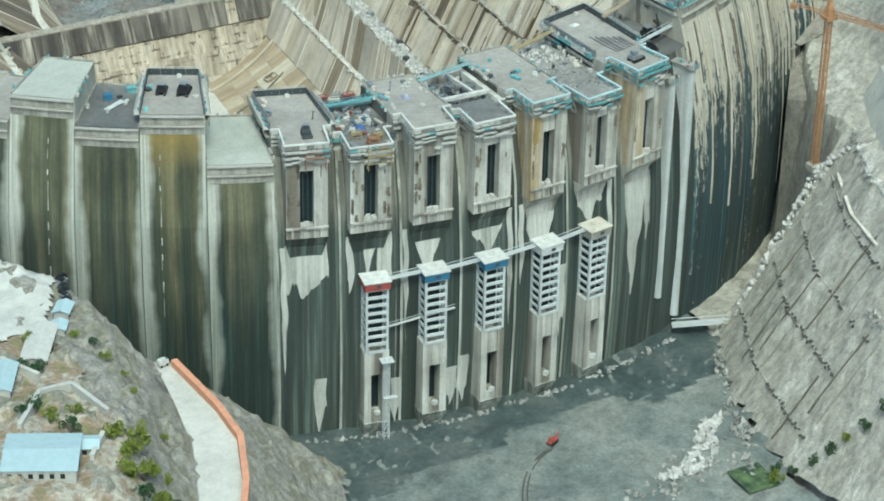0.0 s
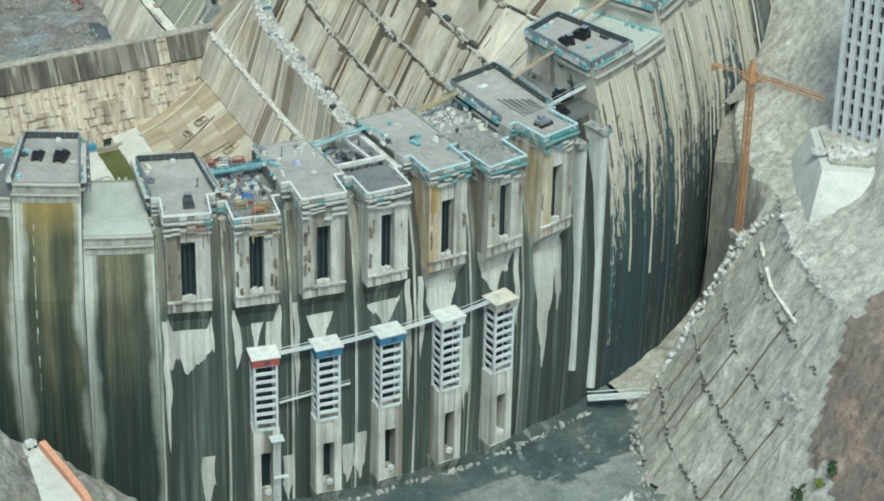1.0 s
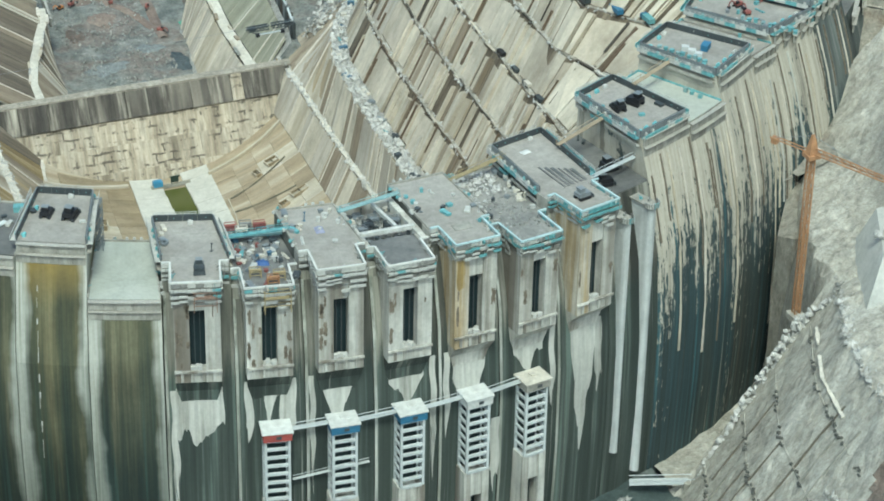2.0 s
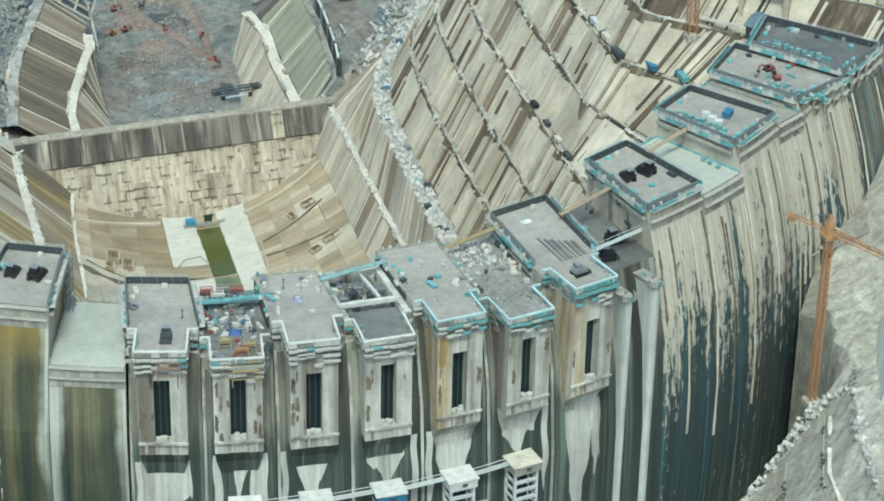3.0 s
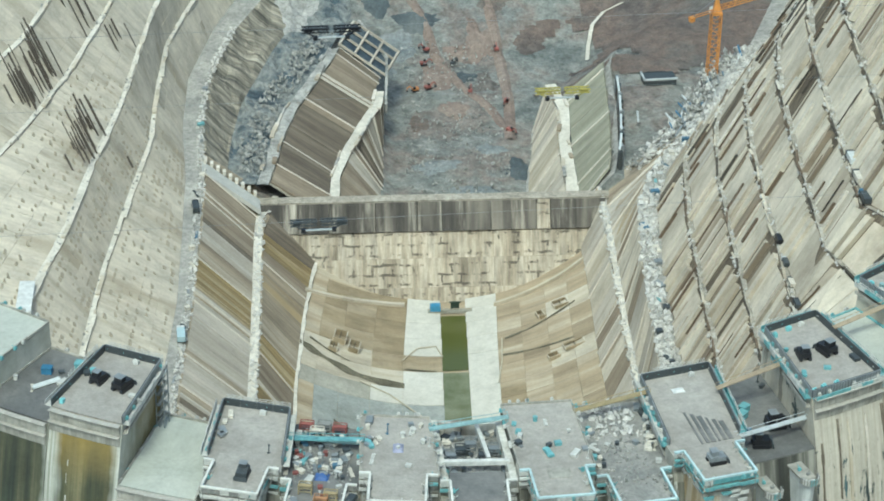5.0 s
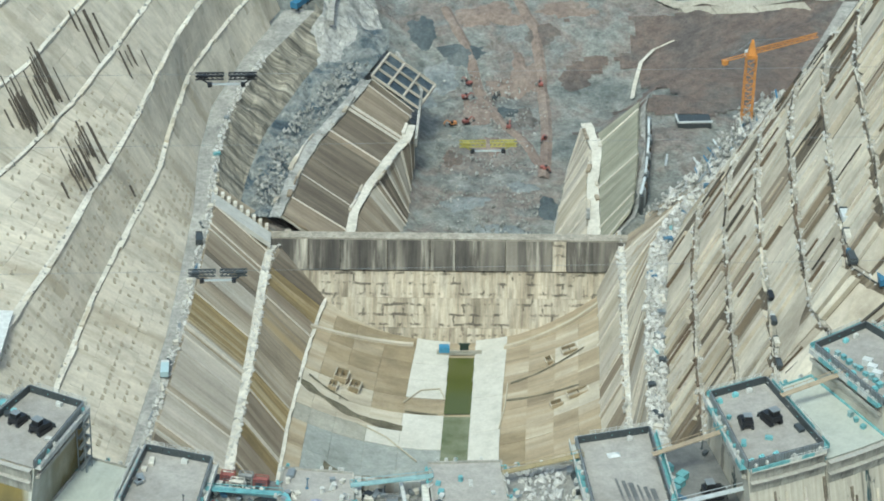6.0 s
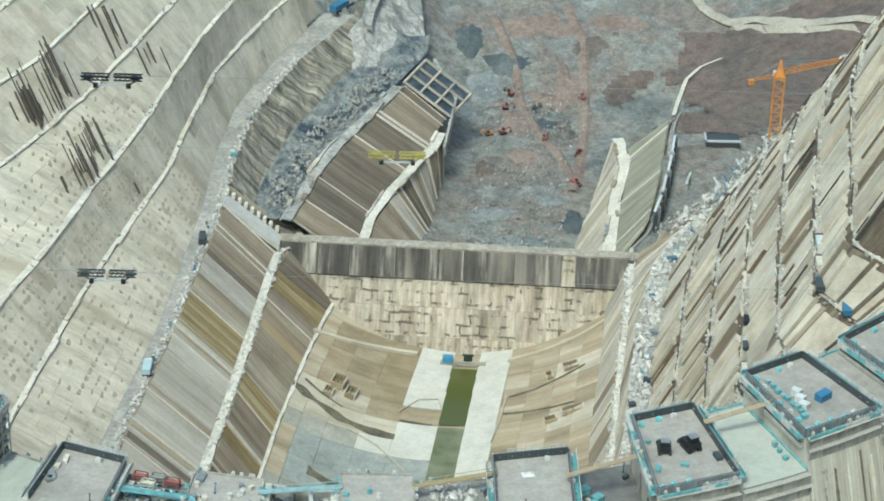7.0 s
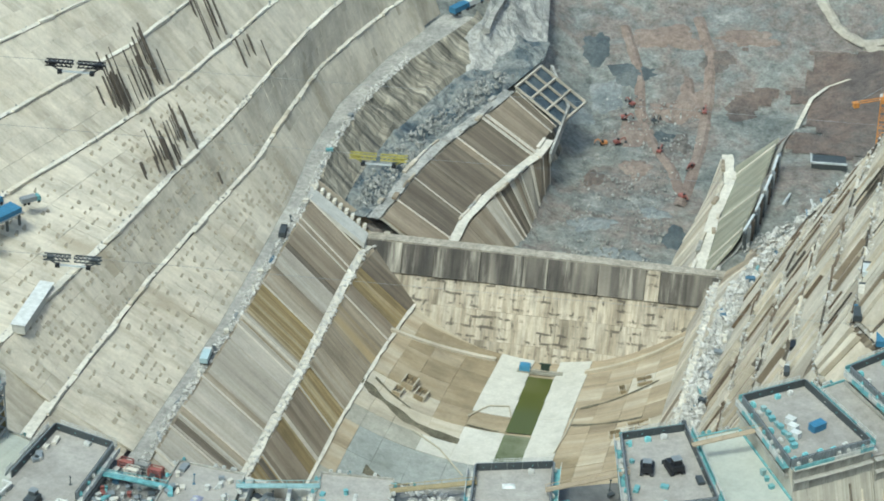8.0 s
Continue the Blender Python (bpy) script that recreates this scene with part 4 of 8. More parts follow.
def bench_strips(za, zb, seed):
    """Uneven shotcrete strips down a steep bench, with open joints and ragged upper ends."""
    rnd = random.Random(seed)
    ob = thing("slope_lining", "tan and pale concrete strips on the steep cut hillside", "slope lining", "", "structure")
    y = 62.0
    while y < 284:
        near = y < 150
        bare = noise.noise((y / 9.0, za * 0.7, 1.7))
        broken = bare > (-0.12 if near else 0.1)
        w = rnd.choice((0.5, 0.8, 1.2, 1.8, 2.6)) if broken else rnd.choice((2.5, 4.0, 6.0, 9.0))
        gap = rnd.choice((0.1, 0.2, 0.4, 0.8)) if broken and near else rnd.choice((0.04, 0.08, 0.2))
        ya, yb = y, y + w
        y = yb
        if bare > 0.42 and rnd.random() < 0.75:
            continue
        s0 = rnd.choice((0.0, 0.0, 0.02, 0.05))
        # strips stop short: the dark backing above them paints the berm's shadow
        top_a = rnd.uniform(0.80, 0.96) if bare > 0.15 else rnd.uniform(0.92, 0.985)
        top_b = top_a + rnd.uniform(-0.07, 0.03)
        pt = lambda yy, q: Vector((right_x(za, yy) + 0.9 + (right_x(zb, yy) - right_x(za, yy) - 0.9) * q, yy, za + (zb - za) * q))
        q = [pt(ya, s0), pt(yb - gap, s0), pt(yb - gap, top_b), pt(ya, top_a)]
        nrm = (q[1] - q[0]).cross(q[3] - q[0]).normalized()
        nrm = nrm if nrm.z > 0 else -nrm
        up = nrm * rnd.choice((0.1, 0.3, 0.6, 1.0) if broken and near else (0.05, 0.15, 0.3))
        mat = rnd.choices((M_PANEL_R, M_PANEL, M_STRIP_GREY, M_STRIP_BROWN), (5, 8, 0.8, 1.6 if bare > 0 else 0.2))[0]
        part("panel", Geo().rings([[p - nrm * 0.3 for p in q], [p + up for p in q]]), mat, ob)


for k, (za, zb) in enumerate(zip(R_Z, R_Z[1:])):
    bench_strips(za, zb, 40 + k)


# short dark weep marks in rows on the lower slope tiers
wr = random.Random(33)
g = Geo()
for za, zb in ((-50.9, -42.8), (-42.8, -34.0), (-34.0, -26.5)):
    y = 98.0
    while y < 196:
        y += wr.uniform(1.6, 2.6)
        for q in np.arange(0.1, 0.95, 0.13):
            if wr.random() < 0.5 * (1.2 + noise.noise((y / 14, q * 3, za))) - 0.1:
                xa, xb = left_x(za, y) - 0.9, left_x(zb, y)
                g.box((xa + (xb - xa) * q, y + wr.uniform(-0.3, 0.3), za + (zb - za) * q + 0.1), (wr.uniform(0.3, 0.9), wr.uniform(0.5, 1.7), 0.2), wr.uniform(-8, 8), 0, 45)
tagged(part("weep_marks", g, M_BROWNMARK), "short dark weep marks in rows on the pale slope", "marks", "", "stuff")


# ---- rubble lying along roads and berms ----
def rubble(name, pts, n, size, mat, label, seed, kind="stuff"):
    """Loose stones along a line of places (x, y, z, half width)."""
    rnd = random.Random(seed)
    g = Geo()
    for _ in range(n):
        k = rnd.randrange(len(pts) - 1)
        t = rnd.random()
        p = [a + (b - a) * t for a, b in zip(pts[k], pts[k + 1])]
        s = size * rnd.uniform(0.35, 1.0) ** 1.5 * 1.4
        c = (p[0] + rnd.uniform(-1, 1) * p[3], p[1] + rnd.uniform(-0.5, 0.5), p[2] + s * 0.2)
        m = Matrix.Translation(c) @ Euler([rnd.uniform(0, 6) for _ in range(3)]).to_matrix().to_4x4()
        v = [m @ Vector((x * s * rnd.uniform(0.6, 1.2), y * s * rnd.uniform(0.4, 1.0), z * s * rnd.uniform(0.3, 0.7))) for x, y, z in ((1, 0, 0), (-1, 0, 0), (0, 1, 0), (0, -1, 0), (0, 0, 1), (0, 0, -1))]
        g.add(v, [(0, 2, 4), (2, 1, 4), (1, 3, 4), (3, 0, 4), (2, 0, 5), (1, 2, 5), (3, 1, 5), (0, 3, 5)])
    return tagged(part(name, g, mat), label, "rubble", "", kind)


M_CHALK = rocky("pale_broken_concrete", [(0.3, 0.3, 0.28), (0.5, 0.49, 0.46), (0.66, 0.65, 0.62)], 0.6, 0.95, 0.2)
YS = list(range(90, 270, 10))
rubble("rubble", [(left_x(-51.0, y) - 0.6, y, -50.9, 0.8) for y in YS], 650, 0.5, M_CHALK, "pale broken concrete heaped along the haul road", 1)
rubble("rubble", [(left_x(-62.0, y) - 0.6, y, -61.8, 0.9) for y in range(95, 200, 8)], 520, 0.5, M_CHALK, "pale broken concrete along a berm", 2)
rubble("rubble", [(lane_r(y) - 1.6, y, -49.1, 1.7) for y in range(90, 250, 8)], 1100, 0.85, M_CHALK, "pale broken concrete heaped along the haul road", 3)
rubble("rubble", [(right_strip(y)[0] + 0.5, y, -61.2, 0.9) for y in range(95, 200, 8)], 480, 0.6, M_CHALK, "pale broken concrete along a berm", 4)
for q, z in enumerate(R_Z[1:8]):
    rubble("rubble", [(right_x(z, y) + 0.3, y, z + 0.05, 0.9) for y in range(70, 270, 10)], 260, 0.55, M_CHALK, "small stones and debris lying on a berm", 10 + q)
def slope_heap(n, size, mat, label, seed, wide):
    """Debris strewn over the rubble slope below the haul road."""
    pts = []
    for y in range(196, 246, 4):
        for q in (0.2, 0.5, 0.8):
            xa, xb = max(low_right(y) + 0.5, lane_r(y) - 13.5), lane_r(y) - 3.0
            pts.append((xa + (xb - xa) * q, y, -56.5 + 7.2 * q + 0.3, wide))
    return rubble("rubble", pts, n, size, mat, label, seed)


slope_heap(520, 0.8, M_CHALK, "white broken concrete strewn below the haul road", 20, 3.0)
slope_heap(420, 0.7, M_RUBBLE, "grey boulders strewn below the haul road", 22, 3.5)
rubble("rubble", [(x, y, z, 3.0) for x, y, z in ((-26.5, 202, -56.9), (-25, 218, -56.9), (-21, 234, -56.8), (-15, 250, -56.6), (-8, 268, -56.4))], 600, 0.6, M_RUBBLE, "grey boulders lying in the gully", 21)


# ---- ribs, broken edges and gear on the steep right benches ----
M_BROWNRIB = painted("rusty_brown_rib", (0.13, 0.095, 0.065), 0.9, 0, 0.5)
M_GAPDARK = painted("dark_open_joint", (0.06, 0.052, 0.042), 0.95, 0, 0.5)
rnd = random.Random(91)
for k, (za, zb) in enumerate(zip(R_Z, R_Z[1:])):
    ribs = thing("bench_ribs", "cream and rusty brown ribs on the steep benches", "ribs", "", "structure")
    for _ in range(64):
        y = rnd.uniform(66, 262)
        if noise.noise((y / 12, za, 4)) < -0.15:
            continue
        s0 = rnd.choice((0.0, 0.0, rnd.uniform(0.1, 0.5)))
        s1 = min(1.0, s0 + rnd.uniform(0.3, 1.0))
        a0, a1 = Vector((right_x(za, y) + 0.9, y, za)), Vector((right_x(zb, y), y, zb))
        out = Vector((-0.83, 0, 0.55)) * 0.35
        w = rnd.choice((0.16, 0.25, 0.4, 0.7))
        part("rib", Geo().beam(a0.lerp(a1, s0) + out, a0.lerp(a1, s1) + out, w, rnd.uniform(0.2, 0.7)), rnd.choice((M_BERM, M_BROWNRIB, M_BROWNRIB, M_GAPDARK, M_PANEL_R)), ribs)
    # broken lip of the berm above, in short uneven pieces
    y = 64.0
    while y < 268:
        w = rnd.uniform(2.0, 7.0)
        if rnd.random() < 0.55:
            p, q = Vector((right_x(zb, y) - 0.1, y, zb + 0.3)), Vector((right_x(zb, y + w) - 0.1 + rnd.uniform(-0.4, 0.4), y + w, zb + 0.3))
            part("lip", Geo().beam(p, q, rnd.uniform(0.15, 0.5), rnd.uniform(0.2, 0.5)), rnd.choice((M_BERM, M_PANEL, M_PANEL_R, M_BROWNRIB, M_GAPDARK)), ribs)
        y += w

# broken pale edges along the berms of the gentler left slopes
for k, z in enumerate((-42.8, -34.0, -26.5, -18.0, -9.5)):
    lips = thing("berm_edge", "pale broken kerb pieces along a hillside berm", "kerb", "", "structure")
    y = 92.0
    while y < 280:
        w = rnd.uniform(1.5, 8.0)
        if rnd.random() < 0.7:
            p, q = Vector((left_x(z, y) - rnd.uniform(0.0, 0.5), y, z + 0.45)), Vector((left_x(z, y + w) - rnd.uniform(0.0, 0.5), y + w, z + 0.45))
            part("lip", Geo().beam(p, q, rnd.uniform(0.4, 1.0), rnd.uniform(0.3, 0.7)), rnd.choice((M_RIB, M_BERM, M_BERM, M_PANEL)), lips)
        y += w
    rubble("rubble", [(left_x(z, y) - 0.7, y, z + 0.3, 0.8) for y in range(95, 280, 10)], 140, 0.4, M_RUBBLE, "small stones lying along a hillside berm", 70 + k)

ramp_ = thing("concrete_ramp", "pale concrete ramp stepping down beside the counter dam", "ramp")
part("slab", Geo().rings([[Vector((x, y, z)) for x, z in ((-36.8, -50.3), (-24.6, -60.2), (-24.6, -61.4), (-36.8, -51.6))] for y in (191.3, 195.8)]), M_TANPALE, ramp_)
for k in range(9):
    part("step", Geo().box((-36.0 + 1.3 * k, 196.6, -50.6 - 1.06 * k), (0.7, 1.3, 0.9)), M_BERM, ramp_)

end_frames = thing("channel_end_frames", "pale concrete frames over a dark pit at the end of the channel lining", "frames", "", "structure")
M_PITFLOOR = rocky("dark_blue_pit", [(0.02, 0.035, 0.055), (0.05, 0.075, 0.1), (0.12, 0.14, 0.15)], 0.3, 0.7, 0.4)
corner = lambda u, v: Vector((upper_berm(262 + 12 * u) + 0.6 + (lower_berm(258) - upper_berm(258) - 1.0) * v, 262 + 12 * u, -57.2 - 8.3 * v))
part("pit", Geo().sheet([[corner(u, v) + Vector((0, 0, 0.1 + 0.4 * noise.noise((u * 4, v * 4, 2)))) for v in np.linspace(0, 1, 7)] for u in np.linspace(0, 1, 7)]), M_PITFLOOR, end_frames)
for q in (0.0, 0.33, 0.66, 1.0):
    part("frame_beam", Geo().beam(corner(0, q) + Vector((0, 0, 0.7)), corner(1, q) + Vector((0, 0, 0.7)), 0.5, 0.5), M_STRIP_GREY, end_frames)
    part("frame_beam", Geo().beam(corner(q, 0) + Vector((0, 0, 0.75)), corner(q, 1) + Vector((0, 0, 0.75)), 0.5, 0.5), M_STRIP_GREY, end_frames)

# spoil terrace and dirt road past the end of the haul road
bank("spoil_terrace", lambda y: (-1.0 - 0.12 * max(0.0, y - 290), -61.5), lambda y: (left_x(-51.0, min(y, 285)) + 2.0, float(np.interp(y, [262, 282], [-57.5, -51.4]))), 262, 340, M_SPOIL, "grey spoil terrace above the drained bed", cuts=16, step=1.5, rough=1.6)
for line in (((-14.0, 280), (-14.0, 288), (-13.0, 300), (-14.0, 320)),):
    g = Geo()
    for (xa, ya), (xb, yb) in zip(line, line[1:]):
        za, zb = (-60.0 + 8.5 * (-x - 1.0) / 15.0 for x in (xa, xb))
        g.beam((xa, ya, za + 0.9), (xb, yb, zb + 0.9), 1.3, 1.2)
    tagged(part("terrace_road", g, M_HAUL), "grey dirt road on the spoil terrace", "road", "", "structure")
for wide, z in ((wide_berm, -65.9), (lambda y: lower_berm(y), -65.5), (lambda y: upper_berm(y) - 0.8, -57.1)):
    edge = thing("berm_edge", "broken kerb pieces along the channel berm", "kerb", "", "structure")
    y = 200.0
    while y < 256:
        w = rnd.uniform(1.0, 5.0)
        if rnd.random() < 0.8:
            q = rnd.choice((-1.1, 1.2))
            part("lip", Geo().beam((wide(y) + q, y, z + 0.1), (wide(y + w) + q + rnd.uniform(-0.4, 0.4), y + w, z + 0.1), rnd.uniform(0.3, 1.1), 0.5), rnd.choice((M_PANEL_R, M_SPOIL, M_RIB, M_STRIP_BROWN)), edge)
        y += w

# ---- the dam: monoliths side by side on an arc, at different heights ----
# name: front left, front right, back left, back right (degrees), top, back radius
BLOCKS = {
    "J": (-49.8, -44.7, -49.0, -43.9, 9.0, 112.5),
    "K": (-44.7, -39.5, -43.9, -39.0, 7.6, 112.5),
    "L": (-39.5, -34.3, -39.0, -34.2, 12.0, 112.5),
    "M": (-34.3, -29.2, -34.2, -29.4, 7.6, 112.5),
    "A": (-29.2, -24.1, -29.4, -24.7, 10.0, 112.5),
    "N": (-24.1, -18.9, -24.7, -19.9, 1.3, 112.2),
    "t1": (-18.9, -13.9, -19.9, -14.8, 5.0, 112.0),
    "t2": (-13.9, -8.9, -14.8, -9.6, 3.4, 112.0),
    "t3": (-8.9, -3.8, -9.6, -4.4, 5.6, 111.6),
    "t4": (-3.8, 1.2, -4.4, 0.9, 4.6, 111.0),
    "t5": (1.2, 6.2, 0.9, 6.4, 6.2, 109.5),
    "t6": (6.2, 11.3, 6.4, 12.3, 4.2, 108.5),
    "t7": (11.3, 16.3, 12.3, 18.2, 6.6, 107.3),
    "D": (16.3, 21.6, 18.2, 23.3, 3.0, 107.2),
    "E": (21.6, 27.3, 23.3, 28.4, 10.2, 107.0),
    "X": (27.3, 32.4, 28.4, 33.0, 8.6, 107.0),
    "F": (32.4, 38.4, 33.0, 38.6, 13.2, 107.0),
    "Y": (38.4, 41.7, 38.6, 42.6, 11.6, 106.8),
    "G": (41.7, 47.3, 42.6, 48.8, 13.4, 107.6),
    "H": (47.3, 52.6, 48.8, 54.6, 14.4, 110.6),
    "I": (52.6, 70.0, 54.6, 70.0, 8.0, 110.6),
}


def block_r(fl, z):
    """Radius of a block's upstream face: the left wing stands further out at the top."""
    return face_r(z) + (float(np.interp(z, [-60, -40, -10, 12], [0.3, 1.0, 2.6, 3.6])) if fl < -20 else 0.0)


def bulge(a, z):
    """How far the right wing leaves the circle, towards its abutment."""
    return float(np.interp(a, [39.0, 42.0, 44.5, 50.0, 56.0, 66.0, 72.0], [0, 1.4, 3.6, 7.6, 10.0, 13.0, 16.0])) * float(np.interp(z, [-60, -30, -5, 14], [0.7, 0.9, 0.95, 1.0]))


def block_ring(fl, fr, bl, br, rb, z, n=4, gap=0.0):
    front = [polar(a, block_r(fl, z) + bulge(a, z), z) for a in (fl + gap + (fr - fl - 2 * gap) * k / n for k in range(n + 1))]
    return front + [polar(br - gap, rb, z), polar(bl + gap, rb, z)]


def at_arc(a, r, z=0.0):
    """A frame on the dam: x along the arc, y downstream, z up."""
    return Matrix.Translation(polar(a, r, z)) @ Matrix.Rotation(radians(a), 4, "Z")


M_TURQ = painted("turquoise_steel", (0.15, 0.345, 0.36), 0.55, 0.0, 0.75)
M_AQUA = painted("bright_turquoise_steel", (0.20, 0.47, 0.49), 0.5, 0.0, 0.5)
M_RIBBON = painted("white_edge_board", (0.58, 0.58, 0.54), 0.7, 0.0, 0.35)
M_RIBBON_BLUE = painted("pale_blue_edge_board", (0.42, 0.54, 0.55), 0.7, 0.0, 0.4)
M_PALETURQ = painted("faded_turquoise_steel", (0.25, 0.38, 0.38), 0.6, 0.0, 0.5)
M_GUARD = painted("weathered_pale_guard", (0.48, 0.48, 0.45), 0.7, 0.0, 0.6)
M_GUARD_DARK = painted("weathered_grey_guard", (0.24, 0.24, 0.225), 0.7, 0.0, 0.6)
M_LEDGE = painted("pale_form_ledge", (0.36, 0.345, 0.305), 0.8, 0.0, 0.5)
M_GREYSTEEL = painted("grey_steel", (0.22, 0.24, 0.25), 0.5, 0.2, 0.4)
M_DARKSTEEL = painted("dark_formwork_skin", (0.06, 0.07, 0.075), 0.5, 0.2, 0.4)
M_BLACK = painted("black_machine_paint", (0.012, 0.013, 0.016), 0.45, 0.0, 0.4)
M_BLUE = painted("blue_sheet", (0.04, 0.15, 0.26), 0.55, 0.0, 0.5)
M_WHITE = painted("white_sheet", (0.55, 0.56, 0.54), 0.6, 0.0, 0.5)
M_RED = painted("red_paint", (0.32, 0.07, 0.06), 0.6, 0.0, 0.5)
M_PIPE = painted("pale_steel_tube", (0.5, 0.53, 0.53), 0.5, 0.0, 0.35)
M_RUST = painted("rusty_dark_pole", (0.09, 0.075, 0.06), 0.85, 0.1, 0.5)
M_OCHRE = streaked("ochre_stained_concrete", (0.5, 0.5, 0.03), (0.2, 0.16, 0.09), (0.35, 0.245, 0.09), (0.46, 0.40, 0.29), 0.36, 0.58, hard=0.5)
M_OCHRE_RUN = streaked("ochre_run_concrete", (0.5, 0.5, 0.025), (0.12, 0.09, 0.055), (0.41, 0.32, 0.19), (0.52, 0.49, 0.42), 0.36, 0.54, hard=0.5)
M_BAND = streaked("lime_streaked_joint", (0.6, 0.6, 0.015), (0.07, 0.08, 0.07), (0.27, 0.28, 0.24), (0.5, 0.51, 0.47), 0.36, 0.56)
M_ROUGH = rocky("rough_brown_concrete", [(0.09, 0.075, 0.055), (0.15, 0.125, 0.095), (0.22, 0.19, 0.15)], 0.5, 0.95, 0.2)
# near-black colour that stands in for the shade inside openings
M_HOLE = painted("opening_shade_dark", (0.015, 0.03, 0.035), 0.4, 0.3, 0.3)

# one climbing formwork panel, 2.2 m wide, skin inwards (+y), ribs and bracket outwards
g = Geo().box((0, 0, 0.55), (2.16, 0.1, 1.3))
PANEL_SKIN = g.mesh("formwork_panel", M_DARKSTEEL)
PROFILE = [(-0.14, -0.1), (-1.05, -0.1), (-1.05, 0.55), (-1.13, 0.55), (-1.13, -0.2), (-0.14, -0.2)]
g = Geo().rings([[Vector((x, y, z)) for y, z in PROFILE] for x in (-1.09, 1.09)])
PANEL_WALK = g.mesh("walkway", M_TURQ)
PANEL_WALK_GREY = g.mesh("walkway", M_GUARD)
g = Geo().box((0, -0.4, 0.2), (0.45, 0.4, 0.42)).box((0, -0.4, 0.46), (0.28, 0.24, 0.16)).beam((0.1, -0.3, 0.1), (0.1, 0.25, 0.55), 0.1)
JACK_BLUE, JACK_WHITE = g.mesh("jack", M_TURQ), g.mesh("jack", M_GUARD)
g = Geo().box((0, 0.85, 0.3), (0.8, 0.5, 0.6)).box((0.1, 0.85, 0.68), (0.4, 0.3, 0.2)).box((-0.2, 0.5, 0.2), (0.3, 0.4, 0.4))
STRUT_BLUE, STRUT_WHITE = g.mesh("strut_jack", M_AQUA), g.mesh("strut_jack", M_GUARD)
g = Geo().box((0, -1.14, 0.75), (2.1, 0.06, 0.07)).box((0, -1.14, 1.05), (2.1, 0.06, 0.07)).box((-0.9, -1.14, 0.8), (0.07, 0.07, 0.7)).box((0.1, -1.14, 0.8), (0.07, 0.07, 0.7))
HAND_RAIL = g.mesh("guard_rail", M_GUARD)
g = Geo().rings([[Vector((x, y, z)) for y, z in ((-0.1, -1.5), (-0.75, -1.5), (-0.75, -1.0), (-0.83, -1.0), (-0.83, -1.62), (-0.1, -1.9))] for x in (-1.09, 1.09)])
LOWER_GREY, LOWER_TURQ = g.mesh("lower_walkway", M_LEDGE), g.mesh("lower_walkway", M_TURQ)


def rib_mesh():
    if "formwork_ribs" not in bpy.data.meshes:
        g = ribbed(2.16, 1.25, 0.08, 4, 0.14)
        g.v = [(x, y - 0.1, z + 0.55) for x, y, z in g.v]
        g.mesh("formwork_ribs", M_GREYSTEEL)
    return bpy.data.meshes["formwork_ribs"]


def formwork_edge(ob, inv, a, b, walk=True, jacks=True, seed=0, struts=0.0):
    """A row of formwork panels along the deck's edge from a to b; the deck lies to the left of that way."""
    rnd = random.Random(seed)
    a, b = Vector(a), Vector(b)
    d = b - a
    n = max(1, round(d.length / 2.2))
    turn = math.atan2(d.y, d.x)
    for k in range(n):
        p = a + d * ((k + 0.5) / n)
        m = inv @ Matrix.Translation(p) @ Matrix.Rotation(turn, 4, "Z") @ Matrix.Diagonal((d.length / n / 2.2, 1, 1, 1))
        panel = part("formwork_panel", PANEL_SKIN, None, ob, at=m)
        part("ribs", rib_mesh(), None, panel)
        if walk is not None:
            part("walkway", PANEL_WALK if walk and rnd.random() < 0.85 else PANEL_WALK_GREY, None, panel)
        if jacks and rnd.random() < 0.75:
            part("jack", rnd.choice((JACK_BLUE, JACK_WHITE)), None, panel, at=Matrix.Translation((rnd.uniform(-0.5, 0.5), 0, 0.2)))
        if rnd.random() < struts:
            part("strut_jack", STRUT_BLUE if rnd.random() < 0.65 else STRUT_WHITE, None, panel, at=Matrix.Translation((rnd.uniform(-0.3, 0.3), rnd.uniform(-0.1, 0.3), 0)))
        if walk is not None and rnd.random() < 0.8:
            part("guard_rail", HAND_RAIL, None, panel)
            part("lower_walkway", LOWER_TURQ if walk and rnd.random() < 0.3 else LOWER_GREY, None, panel)


def ribbed(w, h, d=0.3, n=4, tooth=0.16):
    """A ribbed panel in one piece: teeth on its outer side (-y)."""
    poly = [(w / 2, d / 2), (-w / 2, d / 2), (-w / 2, -d / 2)]
    for q in range(n):
        x = -w / 2 + w * (q + 0.5) / n
        poly += [(x - 0.08, -d / 2), (x - 0.08, -d / 2 - tooth), (x + 0.08, -d / 2 - tooth), (x + 0.08, -d / 2)]
    poly += [(w / 2, -d / 2)]
    return Geo().prism(poly, -h / 2, h / 2)


def front_forms(ob, inv, a0, a1, top, fl, tiers=2):
    """Tiers of ribbed lift panels round the top of the upstream face."""
    for t in range(tiers):
        z = top - 0.9 - 1.75 * t
        n = 5
        for k in range(n):
            a = a0 + (a1 - a0) * (k + 0.5) / n
            r = block_r(fl, z) + bulge(a, z) + 0.18 + 0.3 * (tiers - 1 - t)
            w = radians((a1 - a0) / n) * r
            part("lift_panel", ribbed(w - 0.04, 1.5, 0.3, 3, 0.06), M_FORM, ob, at=inv @ at_arc(a, r, z))
            part("ledge", Geo().box((0, -0.12, 0.82), (w, 0.85, 0.16)), M_LEDGE, ob, at=inv @ at_arc(a, r, z))


